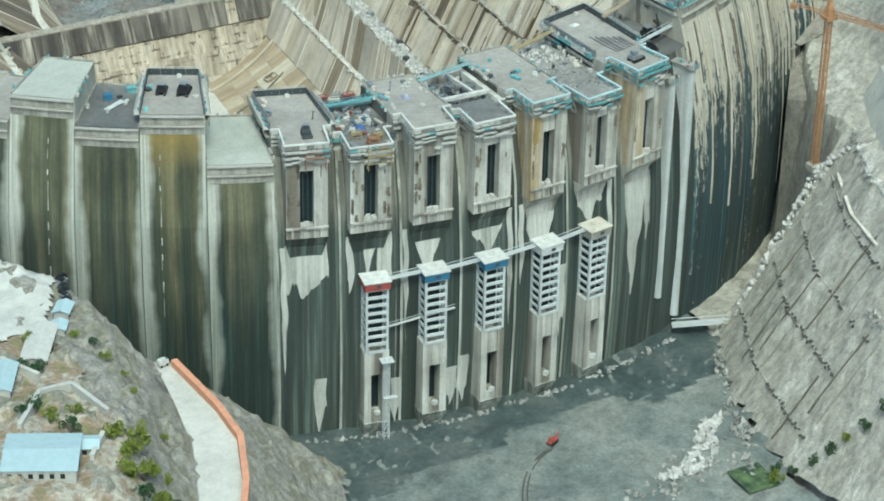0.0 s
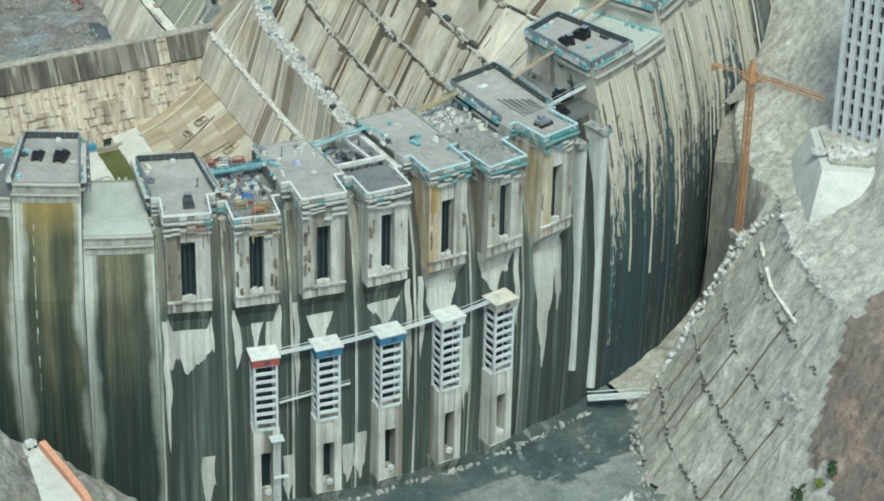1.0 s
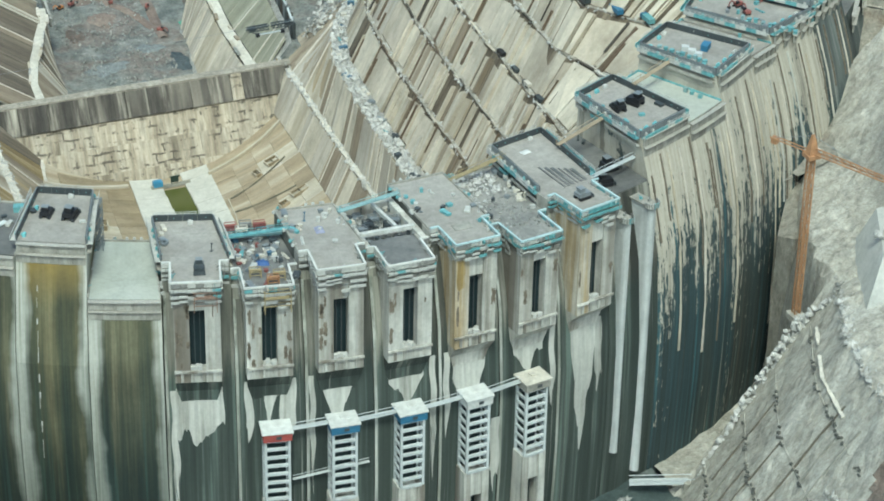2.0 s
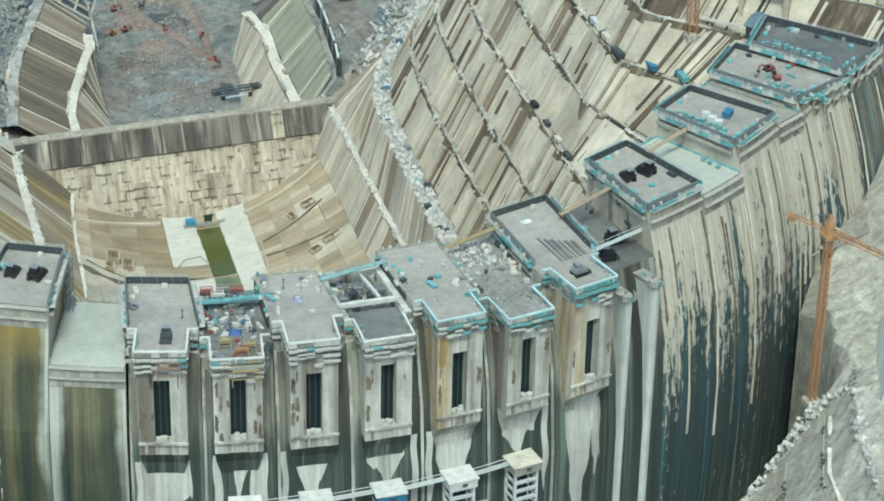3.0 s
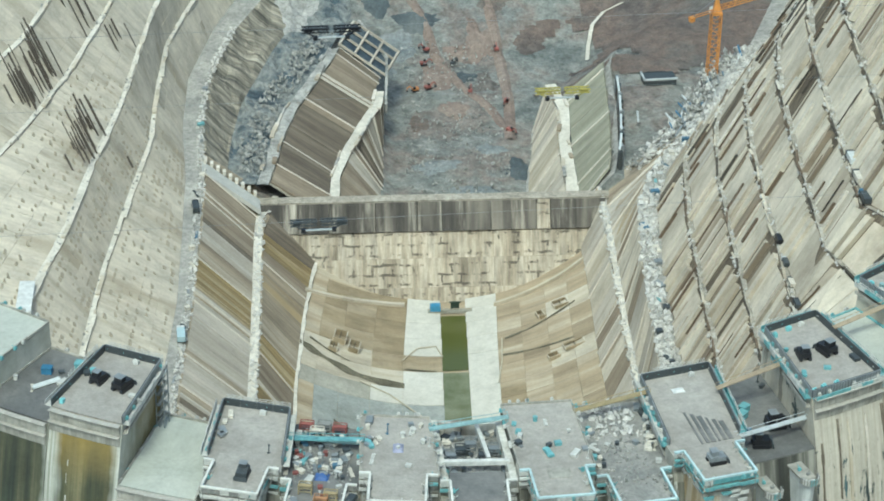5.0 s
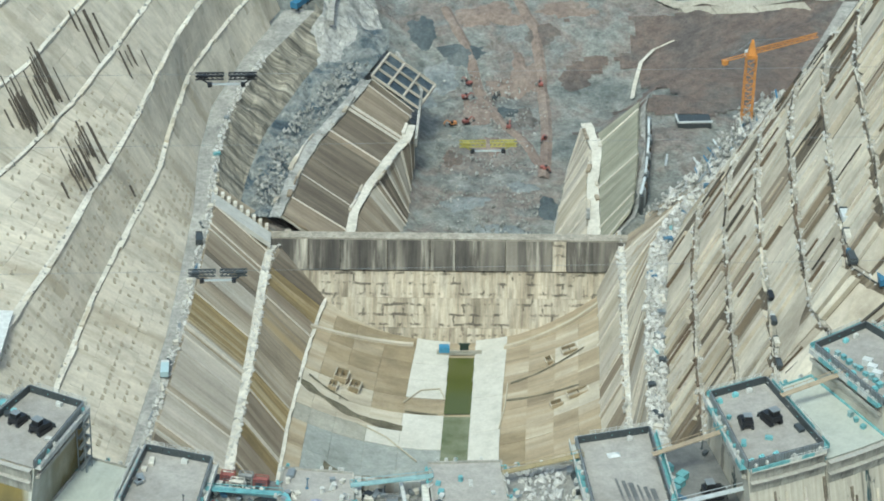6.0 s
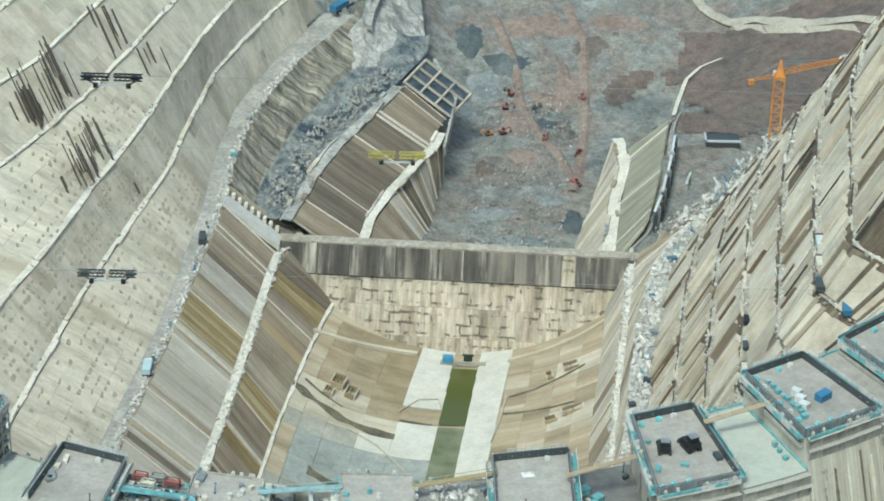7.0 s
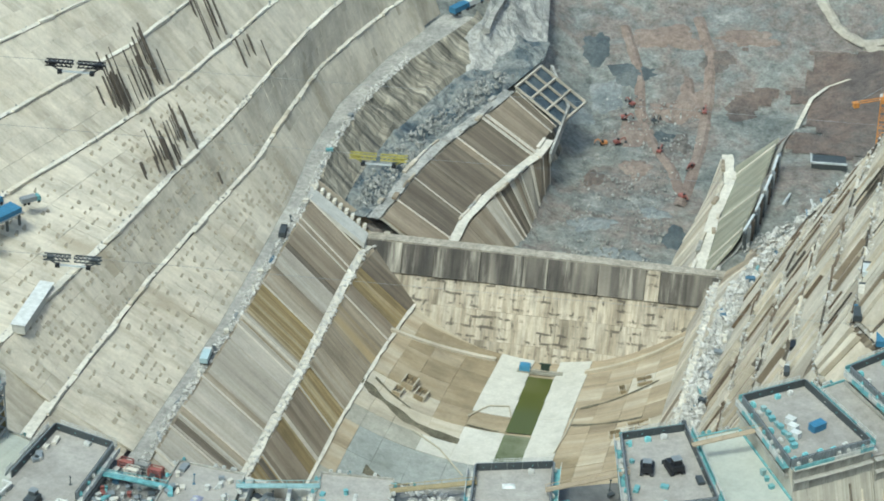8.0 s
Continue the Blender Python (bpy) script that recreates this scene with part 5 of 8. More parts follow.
def tower_prism(ob, inv, name, a, x0, x1, r0, r1, z0, z1, mat, label=""):
    """A box on the dam's arc: x along it, r0 to r1 outwards."""
    g = Geo().box(((x0 + x1) / 2, -(r0 + r1) / 2, (z0 + z1) / 2), (x1 - x0, r1 - r0, z1 - z0))
    return part(name, g, mat, ob, label, at=inv @ at_arc(a, 0.0))


FORMED = {"A", "t1", "t7", "E", "F", "G", "H"}
GROUP = "monoliths of the arch dam"


def dam_block(key):
    fl, fr, bl, br, top, rb = BLOCKS[key]
    tower = key.startswith("t")
    mid = (fl + fr) / 2
    base = at_arc(mid, 125.0)
    inv = base.inverted()
    pale = key in "EXFYGHI"
    words = {"A": "tall dam monolith with black machines on its formed deck", "N": "low dam monolith with bare grey top", "D": "low dam monolith between taller ones with pale shafts",
             "M": "dam monolith with blue boxes on its grey top", "L": "tall dam monolith with clean pale green top"}
    label = words.get(key, "concrete dam monolith carrying a pale intake tower" if tower else "tall streaked concrete dam monolith with turquoise formwork" if pale else "concrete dam monolith with algae-stained upstream face")
    ob = thing("dam_block", label, "dam block", GROUP, at=base)
    body_top = top - 0.25
    hollow = 1.6 if key == "t4" else 0.0
    g = Geo().rings([[inv @ p for p in block_ring(fl, fr, bl, br, rb + 0.05 * (z - top), z, gap=0.03)] for z in np.linspace(-64, body_top - hollow, 27)])
    part("body", g, M_FACE_END if key in "HI" else M_FACE_PALE if pale else M_FACE if tower or key == "D" else M_WING_OCHRE if key == "A" else M_WING, ob)
    # deck slab
    deck = block_ring(fl, fr, bl, br, rb, body_top, gap=0.06)
    if not hollow:
        # H and I take the dark deck colour for the shadow lying on them
        part("deck", Geo().prism([inv @ p for p in deck], body_top, top), M_WETSHADEDECK if key in ("D", "H", "I", "M", "t2") else M_GREYDECK if key == "t6" else M_GREENDECK if key in ("L", "X", "N") else M_DECK, ob)
    else:
        for a0, a1 in (((fl, bl), (fl + 0.5, bl + 0.5)), ((fr - 0.5, br - 0.5), (fr, br))):
            poly = [polar(a0[0], face_r(top), 0), polar(a1[0], face_r(top), 0), polar(a1[1], rb, 0), polar(a0[1], rb, 0)]
            part("side_wall", Geo().prism([inv @ p for p in poly], body_top - hollow, top + 0.3), M_TOWER, ob)
        poly = [polar(fl + 0.5, rb + 1, 0), polar(fr - 0.5, rb + 1, 0), polar(br - 0.5, rb, 0), polar(bl + 0.5, rb, 0)]
        part("back_wall", Geo().prism([inv @ p for p in poly], body_top - hollow, top + 0.2), M_TOWER, ob)
        part("slot_floor", Geo().prism([inv @ polar(a, r, 0) for a, r in ((fl + 0.5, 125.5), (fr - 0.5, 125.5), (br - 0.5, rb + 1), (bl + 0.5, rb + 1))], body_top - hollow, body_top - hollow + 0.1), M_RUBBLE, ob)
    # proud wet skin and a lime band along the joint
    if tower:
        a0, a1 = fl + 0.25, fr - 0.25
        part("face_panel", Geo().sheet([[inv @ polar(a0 + (a1 - a0) * k / 4, block_r(fl, z) + 0.16, z) for k in range(5)] for z in np.linspace(-62, top - 4.2, 27)]), M_FACE, ob, smooth=True)
        part("joint_band", Geo().sheet([[inv @ polar(a, block_r(fl, z) + 0.22, z) for a in (fl + 0.02, fl + 0.13, fl + 0.24)] for z in np.linspace(-62, top - 4.0, 27)]), M_BAND, ob, smooth=True)
    if pale and key != "I":
        # grout pipes and form joints running down the face
        pr = random.Random(hash_key(key) + 5)
        for k in range(5):
            a = fl + (fr - fl) * (k + pr.uniform(0.1, 0.9)) / 5
            z0 = top - pr.uniform(3.6, 7.0)
            z1 = z0 - pr.choice((12.0, 24.0, 38.0, 50.0))
            g = Geo()
            for za, zb in zip(np.linspace(z0, z1, 9), np.linspace(z0, z1, 9)[1:]):
                g.beam(inv @ polar(a, block_r(fl, za) + bulge(a, za) + 0.08, za), inv @ polar(a, block_r(fl, zb) + bulge(a, zb) + 0.08, zb), pr.choice((0.18, 0.25, 0.4)), 0.3)
            part("joint_pipe", g, pr.choice((M_RIB, M_LIME, M_ROUGH, M_ROUGH, M_PANEL)), ob)
    # broken white drip lines
    drips = {"A": (-2.2,), "L": (1.2,)}.get(key, ())
    for k, x in enumerate(drips):
        pr = random.Random(k + 3)
        z = top - 7.0
        while z > -26:
            h = pr.uniform(0.5, 2.2)
            a = mid + math.degrees((x + pr.uniform(-0.08, 0.08)) / 128)
            part("lime_drip", Geo().beam(inv @ polar(a, block_r(fl, z) + 0.04, z), inv @ polar(a, block_r(fl, z - h) + 0.04, z - h), pr.choice((0.04, 0.07, 0.12, 0.2)), 0.1), M_LIME, ob)
            z -= h * pr.choice((0.8, 1.0, 1.0, 2.2))
    if not tower and key != "D":
        front_forms(ob, inv, fl + 0.08, fr - 0.08, top, fl)
    c = [inv @ p for p in deck]
    w = [base @ p for p in c]
    f0, f1, b1, b0 = w[0], w[4], w[5], w[6]
    if key in FORMED:
        lift = Vector((0, 0, 0.25))
        jk = True
        formwork_edge(ob, inv, b1 + lift, b0 + lift, key in "EFGH", jk, 1, 0.5 if key == "G" else 0.1)
        if not tower:
            formwork_edge(ob, inv, b0 + lift, f0 + lift, pale, jk, 2, 0.75 if key in "FGH" else 0.2)
            formwork_edge(ob, inv, f1 + lift, b1 + lift, pale, jk, 3, 0.1)
            if pale:
                formwork_edge(ob, inv, f0 + lift, f1 + lift, True, True, 4, 0.6 if key in "FG" else 0.2)
        else:
            m0, m1 = b0.lerp(f0, 0.9), b1.lerp(f1, 0.9)
            formwork_edge(ob, inv, b0 + lift, m0 + lift, key == "t7", True, 2)
            formwork_edge(ob, inv, m1 + lift, b1 + lift, key == "t7", True, 3)
    elif key not in ("D", "t2", "t4"):
        # low kerb of timber and steel, with a few jacks
        for p, q in ((b0, f0), (f1, b1), (b1, b0)):
            d = q - p
            part("kerb", Geo().beam(inv @ (p + Vector((0, 0, 0.35))), inv @ (q + Vector((0, 0, 0.35))), 0.22, 0.4), M_FORM if key not in "XY" else M_TURQ, ob)
            rnd = random.Random(hash_key(key) + int(abs(d.x) * 10))
            for k in range(5):
                at = inv @ Matrix.Translation(p + d * rnd.uniform(0.05, 0.95) + Vector((0, 0, 0.3))) @ Matrix.Rotation(math.atan2(d.y, d.x), 4, "Z")
                part("jack", rnd.choice((JACK_BLUE, JACK_WHITE, JACK_WHITE)), None, ob, at=at)
    if tower:
        intake_tower(ob, inv, key, mid, top, fl, fr)
    return ob


def hash_key(key):
    return sum(ord(ch) * (k + 3) for k, ch in enumerate(key))


def intake_tower(ob, inv, key, mid, top, fl, fr):
    """The corbelled tower on the upstream face with its tall gate slot."""
    rf = {"t1": 132.6, "t2": 132.6, "t3": 132.7, "t4": 132.8, "t5": 132.9, "t6": 133.4, "t7": 133.5}[key]
    a = mid - 0.1
    hw, sw = 3.75, 1.25
    zt, zb = top, -13.3
    lo, hi = -11.0, 0.2
    r_in = 123.5
    tower_prism(ob, inv, "pier", a, -hw, -sw, r_in, rf, zb, zt - 0.3, M_OCHRE_RUN if key in ("t5", "t7") else M_TOWER)
    tower_prism(ob, inv, "pier", a, sw, hw, r_in, rf, zb, zt - 0.3, M_TOWER)
    tower_prism(ob, inv, "lintel", a, -sw, sw, r_in, rf - 0.25, hi, zt - 0.3, M_TOWER)
    tower_prism(ob, inv, "sill", a, -sw, sw, r_in, rf - 0.1, zb, lo, M_TOWER)
    # flat dark plate: the shade of the deep slot put into colour
    tower_prism(ob, inv, "gate", a, -sw, sw, rf - 2.2, rf - 1.8, lo, hi, M_HOLE, "dark plate set back in the slot, coloured as its shade")
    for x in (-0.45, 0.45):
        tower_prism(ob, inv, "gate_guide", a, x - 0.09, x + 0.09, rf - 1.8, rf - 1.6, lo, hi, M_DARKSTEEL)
    # ochre stain beside the slot
    if key == "t5":
        pr = random.Random(12)
        poly = [(-hw + 0.95 + 0.85 * max(-1, min(1, 1.4 * math.cos(q))) * pr.uniform(0.75, 1.0), zt - 5.4 + 2.9 * max(-1, min(1, 1.3 * math.sin(q))) * pr.uniform(0.8, 1.0)) for q in np.linspace(0, math.tau, 21)[:-1]]
        part("stained_patch", Geo().rings([[Vector((u, -rf + 0.05, v)) for u, v in poly], [Vector((u, -rf - 0.05, v)) for u, v in poly]]), M_OCHRE, ob, "ochre stained patch of concrete", at=inv @ at_arc(a, 0.0))
    # rough brown patches left by the formwork
    spots = {"t1": 11, "t2": 11, "t3": 9, "t4": 5, "t5": 4, "t6": 3, "t7": 3}.get(key, 0)
    pr = random.Random(hash_key(key) + 1)
    for k in range(spots):
        x = -hw + pr.choice((0.3, 0.5, 1.1, 2.2)) if pr.random() < 0.7 else hw - pr.choice((0.3, 0.6, 1.2))
        z = pr.uniform(zb + 2.6, zt - 3.4)
        w, h = pr.uniform(0.25, 0.9), pr.uniform(0.8, 3.4)
        x = min(max(x, -hw + w * 0.62), hw - w * 0.62)
        poly = [(x + w / 2 * (max(-1, min(1, 1.5 * math.cos(q)))) * pr.uniform(0.45, 1.15), z + h / 2 * (max(-1, min(1, 1.3 * math.sin(q)))) * pr.uniform(0.6, 1.1)) for q in np.linspace(0, math.tau, 25)[:-1]]
        part("rough_patch", Geo().rings([[Vector((px_, -rf + 0.05, pz_)) for px_, pz_ in poly], [Vector((px_, -rf - 0.05, pz_)) for px_, pz_ in poly]]), M_ROUGH, ob, "rough brown patch in the concrete", at=inv @ at_arc(a, 0.0))
    # slab below the slot with stubs, and pale debris on the sill
    for x in (-2.6, -0.9, 0.9, 2.6):
        tower_prism(ob, inv, "stub", a, x - 0.22, x + 0.22, rf, rf + 0.3, zb + 0.3, zb + 2.2, M_TOWER)
    tower_prism(ob, inv, "ledge", a, -hw - 0.1, hw + 0.1, rf, rf + 0.45, zb + 2.0, zb + 2.35, M_TOWER)
    g = Geo()
    rnd = random.Random(hash_key(key))
    for k in range(5):
        g.box((rnd.uniform(-0.9, 0.9), -(rf - rnd.uniform(0.3, 0.9)), lo + 0.35), (rnd.uniform(0.5, 0.9), 0.6, rnd.uniform(0.5, 0.9)), rnd.uniform(0, 90))
    part("sill_debris", g, M_GUARD, ob, at=inv @ at_arc(a, 0.0))
    # corbel: slopes back to the face, then a pale skirt on the face
    ring = lambda x0, x1, ra, rb_, z: [Vector((x0, -ra, z)), Vector((x1, -ra, z)), Vector((x1, -rb_, z)), Vector((x0, -rb_, z))]
    g = Geo().rings([ring(-hw, hw, rf, r_in, zb), ring(-hw + 0.2, hw - 0.2, face_r(-16) + 0.7, r_in, zb - 2.4), ring(-hw + 1.0, hw - 1.0, face_r(-19) + 0.05, r_in, zb - 5.2)])
    # t1 to t4: dark colour stands in for the shadow under the ledge
    part("corbel", g, M_TOWER if key in ("t5", "t6", "t7") else M_FACE, ob, at=inv @ at_arc(a, 0.0))
    # head: deck over the tower, ribbed band and pale parapet ribbon stepping in from the deck
    tower_prism(ob, inv, "head_slab", a, -hw - 0.15, hw + 0.15, r_in, rf + 0.25, zt - 0.35, zt + 0.02, M_WETSHADEDECK if key in ("t2", "t4") else M_GREYDECK if key == "t6" else M_DECK)
    for k, zz in enumerate((zt - 1.0, zt - 2.0)):
        tower_prism(ob, inv, "lift_panel", a, -hw - 0.2, hw + 0.2, rf - 0.2, rf + 0.32 - 0.12 * k, zz - 0.36, zz + 0.36, M_FORM)
    arc = radians(fr - fl) * 126 / 2
    head_edge(ob, inv, key, a, ((-arc + 0.1, 126.5), (-hw - 0.2, 126.5), (-hw - 0.2, rf + 0.3), (hw + 0.2, rf + 0.3), (hw + 0.2, 126.5), (arc - 0.1, 126.5)), zt)
    for x0, x1 in ((-arc + 0.1, -hw - 0.3), (hw + 0.3, arc - 0.1)):
        tower_prism(ob, inv, "shoulder", a, x0, x1, 123.5, 126.4, zt - 2.6, zt - 0.02, M_FORM)


def head_edge(ob, inv, key, a, line, z):
    """Guard panels, a walkway below them and odd jacks along the edge of a tower head."""
    rnd = random.Random(hash_key(key) * 7)
    blue = {"t7": 0.85, "t6": 0.45, "t5": 0.4, "t3": 0.2}.get(key, 0.14)
    for (xa, ra), (xb, rb_) in zip(line, line[1:]):
        p, q = Vector((xa, -ra, z)), Vector((xb, -rb_, z))
        d = q - p
        n = max(1, round(d.length / 1.3))
        turn = math.atan2(d.y, d.x)
        part("edge_ribbon", Geo().beam(p + Vector((0, 0, 0.78)), q + Vector((0, 0, 0.78)), 0.32, 0.3), M_RIBBON_BLUE if blue > 0.3 else M_RIBBON, ob, at=inv @ at_arc(a, 0.0))
        for k in range(n):
            m = inv @ at_arc(a, 0.0) @ Matrix.Translation(p + d * ((k + 0.5) / n)) @ Matrix.Rotation(turn, 4, "Z")
            w = d.length / n
            side = abs(d.x) < 0.1
            guard = part("guard_panel", GUARD_MESH[rnd.random() < blue * 0.6, rnd.random() < 0.3], None, ob, at=m @ Matrix.Diagonal((w / 1.3, 1, rnd.uniform(0.6, 1.25), 1)))
            part("walkway", WALK_MESH[rnd.random() < blue], None, guard, at=Matrix.Diagonal((1, 0.4 if side else 1, 1, 1)))
            if rnd.random() < 0.75:
                part("lower_walkway", WALK_MESH[rnd.random() < blue * 0.5], None, guard, at=Matrix.Translation((0, 0.1, -1.3)) @ Matrix.Diagonal((1, 0.35 if side else 1, 1, 1)))
            if rnd.random() < 0.55:
                part("lower_walkway", WALK_MESH[False], None, guard, at=Matrix.Translation((0, 0.2, -2.5)) @ Matrix.Diagonal((1, 0.3 if side else 0.8, 1, 1)))
            if rnd.random() < 0.5:
                part("bracket", BRACKET, None, guard, at=Matrix.Translation((rnd.uniform(-0.4, 0.4), 0, 0)))
            if rnd.random() < 0.65:
                part("jack", rnd.choice((JACK_BLUE, JACK_GREY, JACK_WHITE)), None, guard, at=Matrix.Translation((rnd.uniform(-0.3, 0.3), rnd.uniform(0.1, 0.9), 0.1)) @ Matrix.Rotation(rnd.uniform(-0.5, 0.5), 4, "Z"))


BRACKET = Geo().beam((0, -0.8, -0.5), (0, -0.05, -2.4), 0.14).beam((0, -0.8, -0.6), (0, -0.8, 0.7), 0.1).beam((0, -0.8, 0.65), (0, 0.6, 0.1), 0.09).mesh("bracket", M_GUARD_DARK)
GUARD_MESH = {}
for blue in (False, True):
    for low in (False, True):
        mat = M_TURQ if blue else M_GUARD_DARK if low else M_GUARD
        GUARD_MESH[blue, low] = Geo().box((0, 0, 0.2), (1.26, 0.12, 0.8)).box((-0.4, -0.12, 0.2), (0.1, 0.14, 0.9)).box((0.4, -0.12, 0.2), (0.1, 0.14, 0.9)).mesh("guard_panel", mat)
WALK_MESH = {b: Geo().rings([[Vector((x, y, z)) for y, z in ((-0.08, -0.5), (-0.75, -0.5), (-0.75, -0.1), (-0.82, -0.1), (-0.82, -0.62), (-0.08, -0.62))] for x in (-0.65, 0.65)]).mesh("walkway", M_TURQ if b else M_GUARD) for b in (False, True)}
JACK_GREY = Geo().box((0, -0.4, 0.2), (0.5, 0.35, 0.4)).box((0.1, -0.4, 0.5), (0.14, 0.14, 0.5)).mesh("jack", M_GUARD_DARK)


def lime_patch(ob, inv, a, z0, z1, w0, w1, seed):
    """A ragged pale sheet of lime run-off clinging to the face below a tower."""
    rnd = random.Random(seed)
    cols, x, drip = [], -w0, 0.0
    while x < w0 + 0.3:
        drip = 0.55 * drip + rnd.uniform(-0.06, 0.06)
        reach = max(0.05, 1.0 - (1.0 - w1 / w0) * (min(1.0, abs(x) / w0)) ** 0.7 * 1.15) * (0.82 + 0.3 * noise.noise((x * 0.55, seed * 0.37, 0.5)) + drip)
        end = z0 + (z1 - z0) * max(0.03, reach)
        cols.append([inv @ polar(a + math.degrees((x + 0.15 * math.sin(z * 0.7 + seed)) / 131), face_r(z) + 0.24, z) for z in np.linspace(z0, end, 13)])
        x += rnd.uniform(0.14, 0.34)
    g = Geo().sheet(cols)
    part("lime_patch", g, M_LIME, ob, "pale ragged lime run-off", smooth=True)


M_LIME = streaked("lime_run_off", (0.5, 0.1, 0.02), (0.2, 0.2, 0.175), (0.42, 0.42, 0.38), (0.52, 0.52, 0.48), 0.34, 0.56, hard=0.4)
blocks = {key: dam_block(key) for key in BLOCKS}
for key, z1, w0, w1 in (("t1", -29.0, 3.7, 3.0), ("t2", -27.0, 1.0, 0.4), ("t3", -29.0, 2.6, 0.8), ("t4", -26.0, 3.0, 1.2), ("t5", -27.0, 2.9, 1.6), ("t6", -25.0, 2.8, 1.4), ("t7", -53.0, 2.9, 0.7)):
    ob = blocks[key]
    lime_patch(ob, ob.matrix_basis.inverted(), (BLOCKS[key][0] + BLOCKS[key][1]) / 2 - 0.1, -15.6, z1, w0, w1, hash_key(key))
for key, off, z0, z1, w in (("t1", -1.9, -16.0, -52.0, 0.5), ("t1", 0.9, -44.0, -60.0, 1.0), ("t2", -1.6, -15.0, -36.0, 0.6), ("t2", 1.2, -15.0, -31.0, 1.3), ("t3", -2.1, -15.0, -50.0, 0.35), ("t4", 2.0, -15.0, -44.0, 0.45), ("t5", -1.9, -15.0, -36.0, 0.5), ("t5", 2.1, -30.0, -58.0, 0.8), ("t6", 2.0, -15.0, -40.0, 0.5), ("t7", 1.3, -17.0, -46.0, 0.7), ("t2", 2.2, -46.0, -60.0, 0.9), ("t3", 2.0, -46.0, -60.0, 1.0), ("t4", -2.0, -44.0, -60.0, 0.9)):
    ob = blocks[key]
    lime_patch(ob, ob.matrix_basis.inverted(), (BLOCKS[key][0] + BLOCKS[key][1]) / 2 + off, z0, z1, w, w * 0.6, hash_key(key) + int(off * 10))

# pale shafts on the low block and beside it
for a, z0, z1, w in ((17.35, -47.0, 0.6, 1.5), (19.9, -53.5, 1.4, 1.7)):
    shaft = thing("guide_shaft", "pale concrete guide shaft running down the dam face", "shaft", at=at_arc(a, 132.2))
    part("column", Geo().rings([[Vector((w / 2 * math.cos(t), -0.9 * math.sin(t) + 1.0, z)) for t in np.linspace(0, math.pi, 9)] + [Vector((-w / 2, 7.5, z)), Vector((w / 2, 7.5, z))] for z in (z0, z1)]), M_SHAFT, shaft)
    for k in range(7):
        t = math.pi * (k + 0.5) / 7
        m = Matrix.Translation(((w / 2 + 0.45) * math.cos(t), -1.3 * math.sin(t) + 1.0, z1)) @ Matrix.Rotation(math.atan2(-1.3 * math.sin(t), (w / 2 + 0.45) * math.cos(t)) + math.pi / 2, 4, "Z")
        part("guard_panel", GUARD_MESH[k == 3, k % 2 == 0], None, shaft, at=m @ Matrix.Diagonal((0.8, 1, 1.2, 1)))
    part("top_slab", Geo().box((0, 3.4, z1 + 0.05), (w + 0.6, 5.0, 0.3)), M_FORM, shaft)
    part("jack", JACK_GREY, None, shaft, at=Matrix.Translation((0.3, 2.2, z1 + 0.2)))
    part("jack", JACK_BLUE, None, shaft, at=Matrix.Translation((-0.3, 3.6, z1 + 0.2)))

tagged(part("abutment", Geo().prism([(94, 58), (112, 42), (160, 42), (160, 96), (90, 96), (88, 74)], -64.0, -14.0), M_ROCK), "grey rock mass behind the dam abutment", "rock", "", "structure")
FILL = ((84, 21, -21), (92, 31.5, -17), (104, 45.5, -11), (118, 67, -6), (128, 52, -6), (106, 26, -12), (90, 7, -17))
tagged(part("abutment_fill", Geo().rings([[Vector((x, y, -64)) for x, y, _ in FILL], [Vector(p) for p in FILL]]), M_ROCK), "grey rock between the dam and its abutment", "rock", "", "structure")

# ---- trash rack towers at the foot of the dam ----
ROOFS = [(M_WHITE, M_RED), (M_WHITE, M_BLUE), (M_WHITE, M_BLUE), (M_WHITE, M_WHITE), (M_BERM, M_FORM)]
RACK_A = [-11.2, -6.4, -1.4, 3.7, 8.5]


